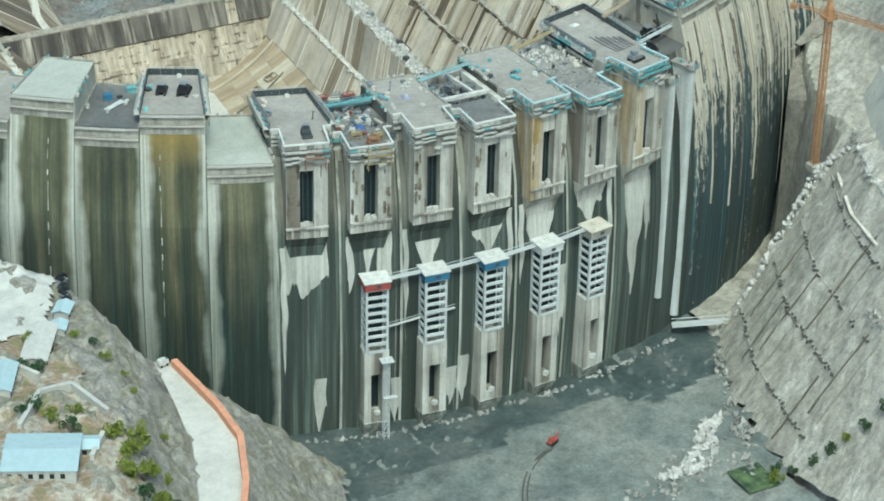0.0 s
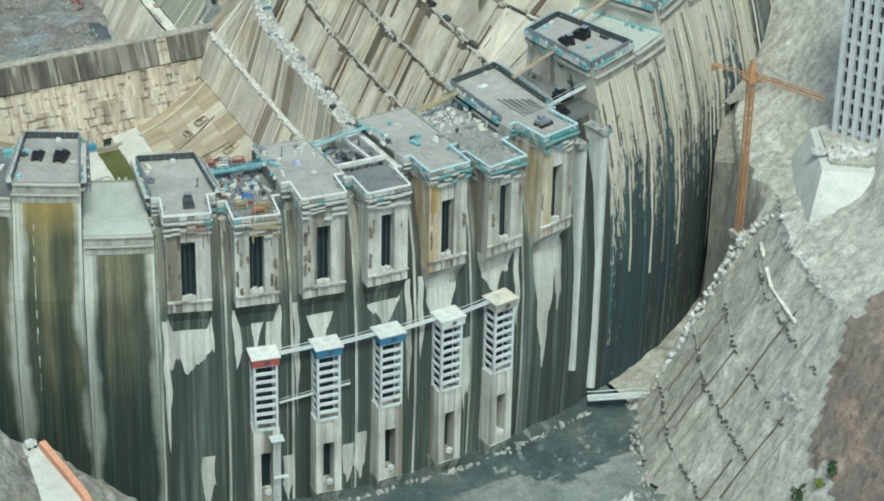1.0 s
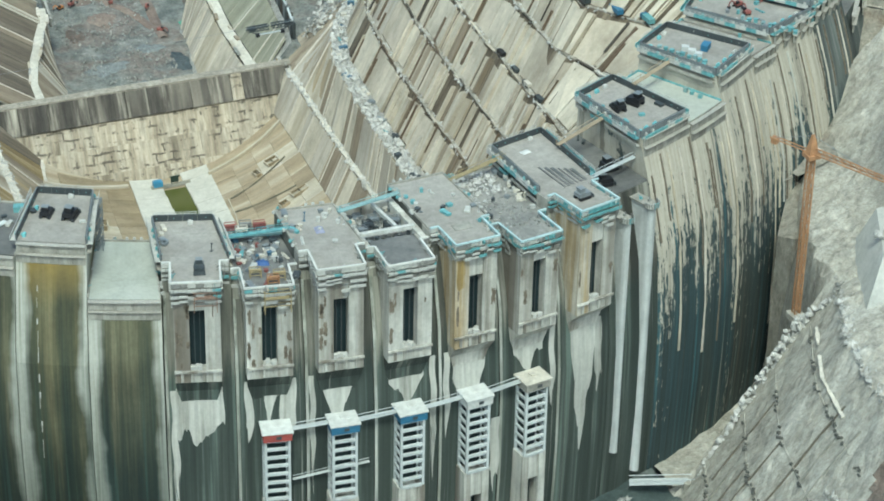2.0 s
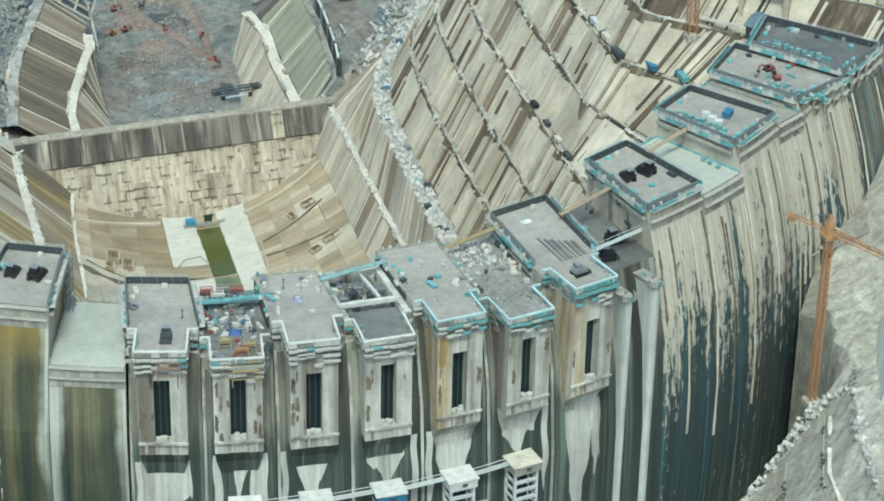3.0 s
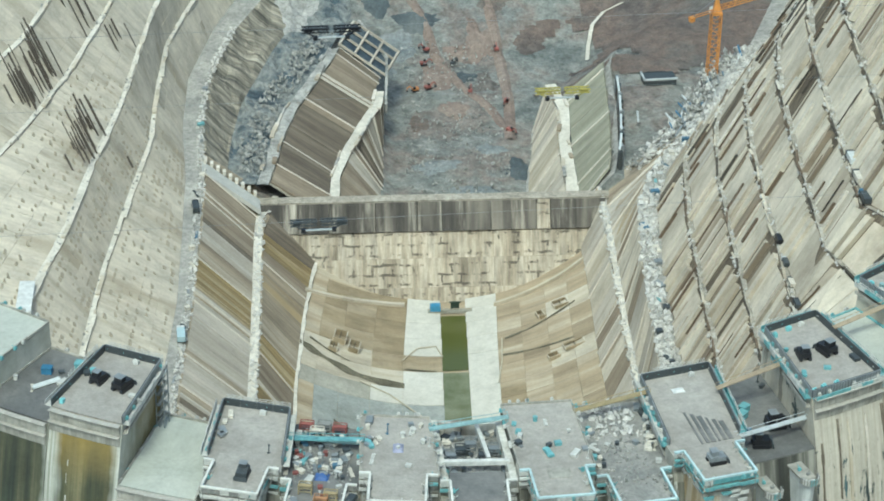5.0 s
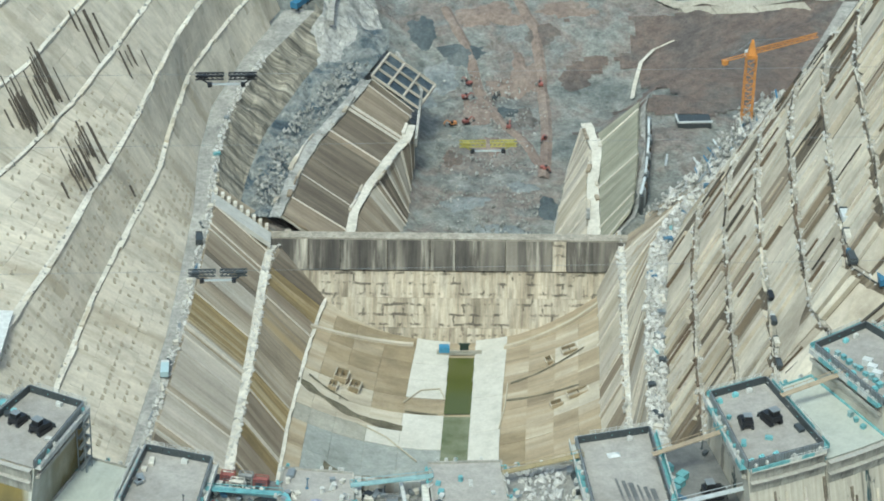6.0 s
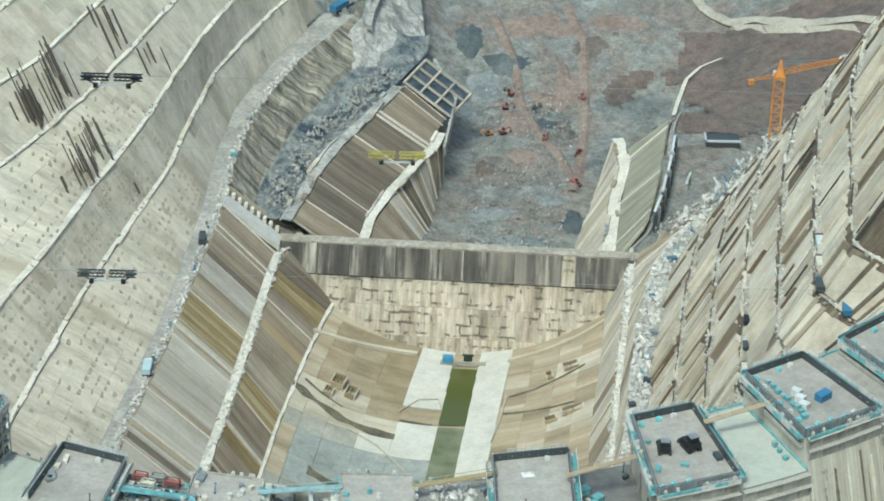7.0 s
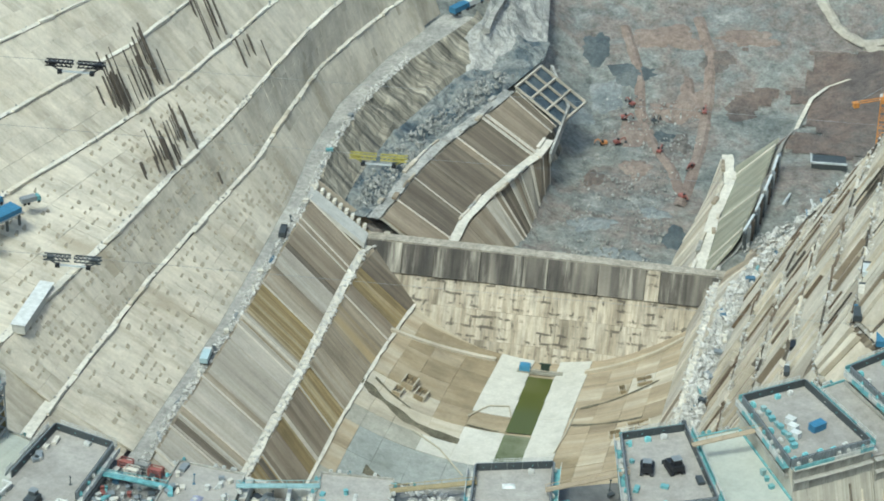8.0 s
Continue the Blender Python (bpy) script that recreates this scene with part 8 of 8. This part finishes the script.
# portal, blue plant and long white shed on the left terraces
shed = thing("long_shed", "long white flat-topped shed on a terrace", "shed", at=pose(-69.0, 111.5, -34.2, 0, 0, 88))
part("wall", Geo().box((0, 0, 0.9), (15.0, 2.4, 1.8)), M_PLASTER, shed)
part("roof", Geo().box((0, 0, 1.9), (15.4, 2.8, 0.2)), M_WHITE, shed)
plant = thing("batching_plant", "blue and dark plant frame in front of a portal", "plant", at=pose(-80.0, 128.0, -27.0, 0, 0, 60))
for x in (-3, 0, 3):
    for y in (-1.5, 1.5):
        part("post", Geo().box((x, y, 0.9), (0.4, 0.4, 2.6)), M_DARKSTEEL, plant)
part("hopper", Geo().box((0, 0, 2.7), (7.4, 3.2, 1.0)), M_BLUE, plant)
part("deck", Geo().box((0, 0, 2.1), (8.0, 3.8, 0.2)), M_GREYSTEEL, plant)
part("bin", Geo().box((-2, 0.3, 3.6), (2.0, 1.6, 0.9)), M_TURQ, plant)
truck(-83.5, 133.0, -26.0, 60, M_BLUE, M_BLUE, "blue truck on a hillside terrace", 0.8)
truck(-77.0, 136.0, -26.0, 40, M_TURQ, M_GREYSTEEL, "turquoise truck on a hillside terrace", 0.7)
excavator(-79.5, 121.0, 120, M_DARKSTEEL, "dark excavator on a hillside terrace", 0.9, -26.2)


# trolleys hanging from high cables over the dam
def trolley(x, y, z, w, frame_mat, label):
    ob = thing("cable_trolley", label, "trolley", "trolleys of the cable cranes", at=pose(x, y, z, 0, 0, 3))
    for s in (-1, 1):
        g = Geo()
        xa, xb = s * w * 0.04, s * w * 0.5
        for y in (-0.4, 0.4):
            for z in (0.25, 0.75):
                g.beam((xa, y, z), (xb, y, z), 0.14)
        for k in range(6):
            p, q = xa + (xb - xa) * k / 6, xa + (xb - xa) * (k + 1) / 6
            g.beam((p, -0.4, 0.25), (q, -0.4, 0.75), 0.1).beam((p, 0.4, 0.75), (q, 0.4, 0.25), 0.1).beam((p, -0.4, 0.75), (p, 0.4, 0.75), 0.1)
        part("carriage", g, frame_mat, ob)
        part("wheel_box", Geo().box((s * w * 0.38, 0, 0.5), (w * 0.12, 0.5, 0.4)), frame_mat, ob)
        part("block", Geo().box((s * w * 0.27, 0, -0.65), (0.55, 0.5, 0.5)), M_BLACK, ob)
        part("hanger", Geo().beam((s * w * 0.45, 0, 0.3), (s * w * 0.28, 0, -0.5), 0.14), frame_mat, ob)
    part("spreader", Geo().beam((-w * 0.27, 0, -0.6), (w * 0.27, 0, -0.6), 0.2), M_PIPE, ob)
    part("cable", Geo().tube((-300, 0, 0.75), (300, 0, 0.75), 0.02, n=4), M_GREYSTEEL, ob)


trolley(-19.9, -1.0, 76.2, 7.4, M_BLACK, "dark trolley hanging from a cable crane")
trolley(-21.5, -1.8, 49.0, 7.4, M_DARKSTEEL, "dark trolley hanging from a cable crane")
trolley(12.9, 22.2, 54.9, 7.6, painted("olive_yellow_steel", (0.34, 0.30, 0.08), 0.6, 0, 0.5), "yellow trolley hanging from a cable crane")

# ---- things on the decks ----
M_OLDYELLOW = painted("faded_yellow_steel", (0.34, 0.275, 0.15), 0.7, 0, 0.5)


def on_deck(key, fa, fr_, rz=0.0, lift=0.02):
    """A pose on a block's deck: fa across it from 0 to 1, fr_ from the upstream edge 0 to the back 1."""
    fl, fr, bl, br, top, rb = BLOCKS[key]
    f = polar(fl + (fr - fl) * fa, 125.0 + bulge((fl + fr) / 2, top), top)
    b = polar(bl + (br - bl) * fa, rb, top)
    p = f.lerp(b, fr_)
    return Matrix.Translation(p + Vector((0, 0, lift))) @ Matrix.Rotation(radians((fl + fr) / 2 + rz), 4, "Z")


def deck_machine(m, paint, label, s=1.0):
    ob = thing("spreader", label, "machine", "machines on the decks", at=m @ Matrix.Scale(s, 4))
    for q in (-0.85, 0.85):
        part("track", Geo().rings([[Vector((q + d, y, z)) for y, z in ((-1.5, 0.35), (-1.3, 0), (1.3, 0), (1.5, 0.35), (1.3, 0.7), (-1.3, 0.7))] for d in (-0.25, 0.25)]), M_BLACK, ob)
    part("body", Geo().rings([[Vector((x, y, z)) for y, z in ((-1.4, 0.7), (1.4, 0.7), (1.4, 1.5), (0.3, 1.7), (-0.2, 1.5), (-1.4, 1.4))] for x in (-0.95, 0.95)]), paint, ob)
    part("cab", Geo().box((0, 0.5, 2.0), (1.3, 1.1, 0.9)), paint, ob)
    part("cab_roof", Geo().box((0, 0.5, 2.5), (1.45, 1.3, 0.1)), M_GREYSTEEL, ob)
    part("blade", Geo().box((0, -1.85, 0.5), (2.4, 0.2, 0.8), 0, -12), M_DARKSTEEL, ob)
    part("push_arm", Geo().beam((-0.9, -0.8, 0.5), (-0.9, -1.8, 0.45), 0.16).beam((0.9, -0.8, 0.5), (0.9, -1.8, 0.45), 0.16), M_DARKSTEEL, ob)


def crate(m, size, mat, label, lid=None):
    ob = thing("crate", label, "crate", "boxes on the decks", at=m)
    w, d, h = size
    part("box", Geo().box((0, 0, h / 2), (w, d, h)), mat, ob)
    part("lid", Geo().box((0, 0, h + 0.06), (w + 0.08, d + 0.08, 0.12)), lid or mat, ob)
    part("skid", Geo().box((-w * 0.3, 0, 0.05), (0.14, d + 0.1, 0.12)).box((w * 0.3, 0, 0.05), (0.14, d + 0.1, 0.12)), M_GREYSTEEL, ob)


def pipes(m, n, length, mat, label):
    ob = thing("pipe_stack", label, "pipes", at=m)
    for k in range(n):
        part("pipe", Geo().tube((-0.35 * (n - 1) / 2 + 0.35 * k, -length / 2, 0.17), (-0.35 * (n - 1) / 2 + 0.35 * k, length / 2, 0.17), 0.16, n=7), mat, ob)


def frame_stack(m, w, d, h, mat, label):
    """An open scaffold bay: posts, ledgers and a boarded top."""
    ob = thing("scaffold", label, "scaffold", "scaffolds on the decks", at=m)
    for x in (-w / 2, w / 2):
        for y in (-d / 2, d / 2):
            part("post", Geo().box((x, y, h / 2), (0.14, 0.14, h)), mat, ob)
    for z in (h * 0.35, h * 0.7, h):
        for y in (-d / 2, d / 2):
            part("ledger", Geo().box((0, y, z), (w, 0.1, 0.12)), mat, ob)
        for x in (-w / 2, w / 2):
            part("ledger", Geo().box((x, 0, z), (0.1, d, 0.12)), mat, ob)
    part("board", Geo().box((0, 0, h * 0.7 + 0.1), (w * 0.9, d * 0.7, 0.06)), mat, ob)


def tarp(m, w, d, h, mat, label, seed=0):
    rr = random.Random(seed)
    rows = [[Vector((x, y, h * max(0.0, 1 - (abs(x) / w * 2) ** 3) * max(0.0, 1 - (abs(y) / d * 2) ** 3) * rr.uniform(0.7, 1.1) + 0.02)) for x in np.linspace(-w / 2, w / 2, 8)] for y in np.linspace(-d / 2, d / 2, 8)]
    tagged(part("tarpaulin", Geo().sheet(rows), mat, at=m), label, "tarpaulin", "tarpaulins on the decks")


deck_machine(on_deck("A", 0.30, 0.42, 175), M_BLACK, "black tracked spreader parked on the deck", 0.82)
deck_machine(on_deck("A", 0.68, 0.40, 170), M_BLACK, "black tracked spreader parked on the deck", 0.95)
deck_machine(on_deck("E", 0.28, 0.55, 160), M_BLACK, "black tracked spreader parked on the deck", 0.85)
deck_machine(on_deck("E", 0.64, 0.52, 185), M_BLACK, "black tracked spreader parked on the deck", 0.95)
deck_machine(on_deck("D", 0.68, 0.28, 80, 0.3), M_BLACK, "black machine on the low grey deck", 1.0)
deck_machine(on_deck("t7", 0.52, -0.24, 90), M_GREYSTEEL, "grey machine at the edge of the intake deck", 0.85)
deck_machine(on_deck("t1", 0.5, -0.24, 0), M_DARKSTEEL, "dark machine on the intake tower head", 0.8)
crate(on_deck("M", 0.35, 0.55, 20), (1.5, 1.2, 0.9), M_BLUE, "blue steel tool box on the grey deck")
crate(on_deck("M", 0.72, 0.82, 15), (1.7, 1.3, 0.9), M_TURQ, "turquoise steel tool box on the grey deck")
pipes(on_deck("M", 0.5, 0.35, -30), 3, 4.5, M_PIPE, "pale pipes lying on the grey deck")
crate(on_deck("F", 0.62, 0.45, 10), (2.2, 1.3, 1.0), M_BLUE, "blue steel container on the deck")
for k in range(3):
    crate(on_deck("F", 0.3 + 0.04 * k, 0.42 + 0.09 * k, 25), (1.0, 1.3, 0.9), M_WHITE, "white crate on the deck")
for fa, fb in ((0.2, 0.42), (0.3, 0.5), (0.38, 0.58)):
    crate(on_deck("D", fa, fb, 30), (1.5, 1.2, 1.0), M_TURQ, "turquoise tank on the damp low deck")
deck_machine(on_deck("D", 0.35, 0.1, 70, 0.1), M_BLACK, "black machine on the damp low deck", 0.9)
crate(on_deck("D", 0.2, 0.72, 10), (1.6, 1.2, 0.9), M_TURQ, "turquoise tool box on the low deck")
ex_m = [on_deck("G", 0.42, 0.5, 40), on_deck("G", 0.6, 0.62, 150)]
for m in ex_m:
    p = m.translation
    excavator(p.x, p.y, math.degrees(m.to_euler().z), M_DULLRED, "small red excavator on the deck", 0.62, p.z)

# darker wet strips and white patch on a deck
for k in range(6):
    tagged(part("plank", Geo().box((0, 0, 0.08), (0.3 + 0.2 * (k % 3), 8.0 - 0.7 * k, 0.06)), M_WETSHADEDECK, at=on_deck("t7", 0.42 + 0.085 * k, 0.24 - 0.02 * k, -4)), "dark form boards lying on the deck", "boards", "form boards on the deck")
tarp(on_deck("t7", 0.45, 0.78), 1.8, 1.2, 0.3, M_WHITE, "white sheet heaped on the deck", 1)
tarp(on_deck("t3", 0.5, 0.42), 1.5, 2.2, 0.5, painted("lilac_sheet", (0.26, 0.27, 0.36), 0.7, 0, 0.3), "lilac blue sheet heaped on the deck", 2)
tarp(on_deck("t2", 0.5, 0.05), 2.0, 1.8, 0.6, painted("deep_blue_sheet", (0.04, 0.09, 0.24), 0.6, 0, 0.3), "deep blue sheet over stacked material", 3)

# cluttered low block
for k, (fa, fb, c) in enumerate(((0.25, 0.9, M_DULLRED), (0.72, 0.9, M_DULLRED), (0.5, 0.93, M_GUARD_DARK), (0.4, 0.8, M_BERM))):
    frame_stack(on_deck("t2", fa, fb), 1.9, 1.2, 1.4, c, "red steel frame standing on the cluttered deck" if c is M_DULLRED else "pale steel frame standing on the cluttered deck")
tagged(part("cross_beam", Geo().box((0, 0, 0.9), (10.4, 0.7, 0.5)), M_PALETURQ, at=on_deck("t2", 0.5, 0.66)), "turquoise beam across the cluttered deck", "beam")
for k, (fa, c) in enumerate(((0.3, M_OLDYELLOW), (0.62, M_OLDYELLOW), (0.5, M_RUSTORANGE))):
    frame_stack(on_deck("t2", fa, -0.25 - 0.1 * k), 1.8, 1.1, 1.5, c, "yellow scaffold at the edge of the cluttered deck")
M_RUSTSCAFF = painted("rusty_scaffold_steel", (0.25, 0.165, 0.125), 0.75, 0, 0.5)
frame_stack(on_deck("t1", 0.5, -0.66, 0, -4.2), 3.6, 1.0, 3.6, M_RUSTSCAFF, "rusty scaffold hung on the intake tower front")
frame_stack(on_deck("t2", 0.5, -0.66, 0, -3.6), 4.2, 1.0, 3.8, M_OLDYELLOW, "yellow scaffold hung on the intake tower front")

CLUTTER = [(M_GUARD, "pale"), (M_TURQ, "turquoise"), (painted("faded_blue_steel", (0.065, 0.14, 0.21), 0.6, 0, 0.5), "blue"), (M_GREYSTEEL, "grey"), (painted("faded_red_steel", (0.2, 0.07, 0.06), 0.65, 0, 0.5), "red"), (M_DARKSTEEL, "dark"), (M_BERM, "dusty")]


def board_stack(m, w, d, mat, label, rr):
    ob = thing("board_stack", label, "boards", "stacked boards on the decks", at=m)
    for k in range(4):
        part("board", Geo().box((rr.uniform(-0.08, 0.08), 0, 0.08 + 0.12 * k), (w, d, 0.1), rr.uniform(-6, 6)), mat, ob)


def drum(m, mat, label):
    ob = thing("drum", label, "drum", "drums on the decks", at=m)
    part("barrel", Geo().tube((0, 0, 0), (0, 0, 0.7), 0.32, n=12), mat, ob)
    part("rim", Geo().tube((0, 0, 0.68), (0, 0, 0.76), 0.35, n=12), mat, ob)


def bundle(m, length, mat, label):
    ob = thing("bar_bundle", label, "bars", "bar bundles on the decks", at=m)
    for k in range(5):
        part("bar", Geo().beam((0.11 * k - 0.22, -length / 2, 0.08 + 0.08 * (k % 2)), (0.11 * k - 0.22, length / 2, 0.08 + 0.08 * (k % 2)), 0.09), mat, ob)


def prop(m, h, mat, label):
    ob = thing("prop", label, "prop", "props on the decks", at=m)
    part("post", Geo().tube((0, 0, 0), (0.1, 0, h), 0.08, n=6), mat, ob)
    part("foot", Geo().box((0, 0, 0.04), (0.4, 0.4, 0.08)), mat, ob)
    part("head", Geo().box((0.1, 0, h), (0.35, 0.2, 0.12)), mat, ob)
rr = random.Random(76)
for key, fa, f0, f1, n in (("H", 0.2, 0.35, 0.95, 11), ("G", 0.2, 0.0, 0.55, 9), ("F", 0.2, 0.3, 0.9, 9), ("X", 0.85, 0.2, 0.5, 3)):
    for k in range(n):
        crate(on_deck(key, fa + rr.uniform(-0.02, 0.02), f0 + (f1 - f0) * (k + rr.uniform(-0.2, 0.2)) / n, rr.uniform(-12, 12)), (rr.uniform(0.5, 0.9), rr.uniform(0.5, 0.8), rr.uniform(0.4, 0.8)), (M_TURQ, M_TURQ, M_PALETURQ)[k % 3], "turquoise form jack box in a row along a deck edge")
rr = random.Random(77)
for key, n, wts in (("t2", 78, (6, 2, 2, 6, 2, 6, 4)), ("t4", 48, (4, 1, 0, 4, 0, 7, 3)), ("t6", 36, (4, 1, 0, 4, 0, 4, 4)), ("t3", 20, (6, 1, 1, 4, 0, 1, 3)), ("t1", 6, (4, 0, 0, 3, 0, 4, 2)), ("t5", 14, (6, 1, 0, 3, 0, 1, 3)),
                    ("G", 10, (2, 6, 2, 2, 1, 1, 1)), ("H", 10, (2, 6, 2, 2, 0, 2, 1)), ("E", 4, (2, 4, 0, 1, 0, 1, 0)), ("M", 5, (3, 2, 1, 2, 1, 1, 1)), ("A", 3, (2, 0, 0, 2, 0, 1, 0)), ("Y", 3, (2, 4, 0, 1, 0, 1, 0)), ("D", 8, (3, 3, 2, 3, 0, 4, 1))):
    for _ in range(n):
        mat, word = rr.choices(CLUTTER, wts)[0]
        edge = rr.random() < 0.6
        fa = rr.choice((rr.uniform(0.06, 0.16), rr.uniform(0.84, 0.94))) if edge and key != "t2" else rr.uniform(0.12, 0.88)
        low = -1.5 if key == "t4" else 0.02
        at = on_deck(key, fa, rr.uniform(0.05, 0.92) if edge or key != "t2" else rr.uniform(-0.5, 0.9), rr.uniform(-40, 40), low)
        pick = rr.random()
        if pick < 0.45:
            crate(at, (rr.uniform(0.4, 1.1), rr.uniform(0.4, 0.9), rr.uniform(0.25, 0.6)), mat, f"{word} box of site material on a deck")
        elif pick < 0.62:
            board_stack(at, rr.uniform(0.6, 1.1), rr.uniform(1.0, 2.2), mat, f"{word} form boards stacked on a deck", rr)
        elif pick < 0.72:
            drum(at, mat, f"{word} steel drum on a deck")
        elif pick < 0.86:
            bundle(at, rr.uniform(1.4, 3.0), mat, f"{word} steel bars lying on a deck")
        else:
            prop(at, rr.uniform(0.9, 1.8), mat, f"{word} steel prop standing on a deck")

# open slot block: white beams over dark clutter
tagged(part("slot_beam", Geo().box((0, 0, 0), (0.55, 8.5, 0.6)), M_GUARD, at=on_deck("t4", 0.66, 0.62, 8, 0.1)), "pale concrete beam across the open slot", "beam", "beams over the slot")
tagged(part("slot_beam", Geo().box((0, 0, 0), (9.6, 0.7, 0.7)), M_GUARD, at=on_deck("t4", 0.5, 0.26, 0, 0.2)), "pale concrete beam across the open slot", "beam", "beams over the slot")
for k in range(5):
    frame_stack(on_deck("t4", 0.2 + 0.15 * k, 0.45 + 0.1 * (k % 3), 0, -1.5), 1.4, 1.6, 1.5, M_DARKSTEEL if k % 2 else M_GREYSTEEL, "dark steel frame in the open slot")
p0 = on_deck("t6", 0.5, 0.85).translation
rubble("rubble", [(*on_deck("t6", fa, fb).translation, 3.2) for fa, fb in ((0.3, 0.95), (0.55, 0.85), (0.4, 0.7), (0.6, 0.5))], 130, 0.6, M_CHALK, "pale rubble heaped on the unfinished deck", 50)
rubble("rubble", [(*on_deck("t6", fa, fb).translation, 3.6) for fa, fb in ((0.5, 0.6), (0.5, 0.3), (0.5, 0.0), (0.45, -0.2))], 150, 0.4, M_RUBBLE, "grey rubble strewn on the unfinished deck", 51)
rubble("rubble", [(*(on_deck("t4", fa, fb).translation - Vector((0, 0, 1.5))), 3.6) for fa, fb in ((0.5, 0.9), (0.5, 0.6), (0.5, 0.3))], 150, 0.4, M_RUBBLE, "grey debris in the open slot", 52)
rubble("rubble", [(*on_deck("t2", fa, fb).translation, 4.0) for fa, fb in ((0.5, 0.7), (0.5, 0.3), (0.5, -0.1))], 170, 0.35, M_RUBBLE, "scattered debris on the cluttered deck", 53)


# gangways between decks
def deck_gangway(a, b, mat, label):
    ob = thing("gangway", label, "gangway", "gangways between the decks")
    a, b = Vector(a), Vector(b)
    part("deck", Geo().beam(a, b, 0.8, 0.18), mat, ob)
    s = (b - a).normalized().cross(Vector((0, 0, 1))) * 0.38
    for q in (-1, 1):
        part("rail", Geo().beam(a + s * q + Vector((0, 0, 0.7)), b + s * q + Vector((0, 0, 0.7)), 0.07), mat, ob)
        for k in range(6):
            p = a.lerp(b, k / 5) + s * q
            part("post", Geo().beam(p, p + Vector((0, 0, 0.7)), 0.06), mat, ob)


M_TAN = painted("tan_gangway", (0.36, 0.29, 0.2), 0.7, 0, 0.35)
deck_gangway(on_deck("t5", 0.97, 0.8, 0, 0.3).translation, on_deck("t7", 0.04, 0.8, 0, 0.5).translation, M_OLDYELLOW, "yellow steel gangway bridging two decks")
deck_gangway(on_deck("t7", 0.93, 0.62, 0, 1.2).translation, on_deck("E", 0.05, 0.55, 0, 0.2).translation, M_TAN, "tan steel gangway bridging two decks")
deck_gangway(on_deck("E", 0.95, 0.7, 0, 1.4).translation, on_deck("F", 0.05, 0.6, 0, 0.2).translation, M_TAN, "tan steel gangway bridging two decks")
deck_gangway(on_deck("t7", 0.95, 0.06, 0, -0.5).translation, on_deck("E", 0.02, 0.12, 0, -4.5).translation, M_PIPE, "grey steel gangway in front of the low block")
deck_gangway(on_deck("t2", 0.02, 0.55, 0, 1.5).translation, on_deck("t3", 0.05, 0.52, 0, 0.3).translation, M_TURQ, "turquoise gangway over the cluttered block")
deck_gangway(on_deck("t3", 0.95, 0.75, 0, 0.4).translation, on_deck("t5", 0.05, 0.78, 0, 0.3).translation, M_PALETURQ, "pale gangway over the open slot")
# hatch grating on the next deck
tagged(part("grating", Geo().box((0, 0, 0.05), (3.2, 2.2, 0.1)), M_FORM, at=on_deck("t5", 0.5, -0.12)), "grey grating on the intake tower head", "grating")
# ladder scaffold up the side of the tall block
stair = thing("stair_tower", "grey stair scaffold on the side of the tall block", "scaffold", at=on_deck("N", 0.08, 0.82, 0, 0.0))
for x in (-0.6, 0.6):
    for y in (-0.9, 0.9):
        part("post", Geo().box((x, y, 4.6), (0.14, 0.14, 9.2)), M_GREYSTEEL, stair)
for k in range(5):
    part("flight", Geo().beam((-0.4, -0.8, 1.8 * k), (0.4, 0.8, 1.8 * k + 1.7), 0.6, 0.12), M_GREYSTEEL, stair)
    part("landing", Geo().box((0, 0.75, 1.8 * k + 1.75), (1.2, 0.4, 0.1)), M_GREYSTEEL, stair)


# gear standing along the haul roads
rr = random.Random(123)
for k in range(26):
    y = 96 + 4.4 * k + rr.uniform(-1.5, 1.5)
    mat, word = rr.choices(CLUTTER, (4, 2, 2, 4, 0, 5, 3))[0]
    at = pose(lane_r(y) - rr.uniform(0.2, 2.6), y, -49.05, 0, 0, rr.uniform(-30, 30))
    rr.choice((lambda: crate(at, (rr.uniform(0.9, 1.9), rr.uniform(0.8, 1.4), rr.uniform(0.5, 1.1)), mat, f"{word} box standing on the haul road"), lambda: board_stack(at, 1.2, 2.4, mat, f"{word} boards stacked on the haul road", rr), lambda: bundle(at, 3.2, mat, f"{word} bars lying on the haul road")))()
for k in range(18):
    y = 100 + 7.5 * k + rr.uniform(-2, 2)
    mat, word = rr.choices(CLUTTER, (3, 2, 2, 4, 0, 6, 3))[0]
    at = pose(left_x(-51.0, y) - rr.uniform(0.3, 1.6), y, -50.85, 0, 0, rr.uniform(-30, 30))
    rr.choice((lambda: crate(at, (rr.uniform(0.7, 1.5), rr.uniform(0.6, 1.2), rr.uniform(0.4, 1.0)), mat, f"{word} box standing on the haul road"), lambda: bundle(at, 2.8, mat, f"{word} bars lying on the haul road")))()
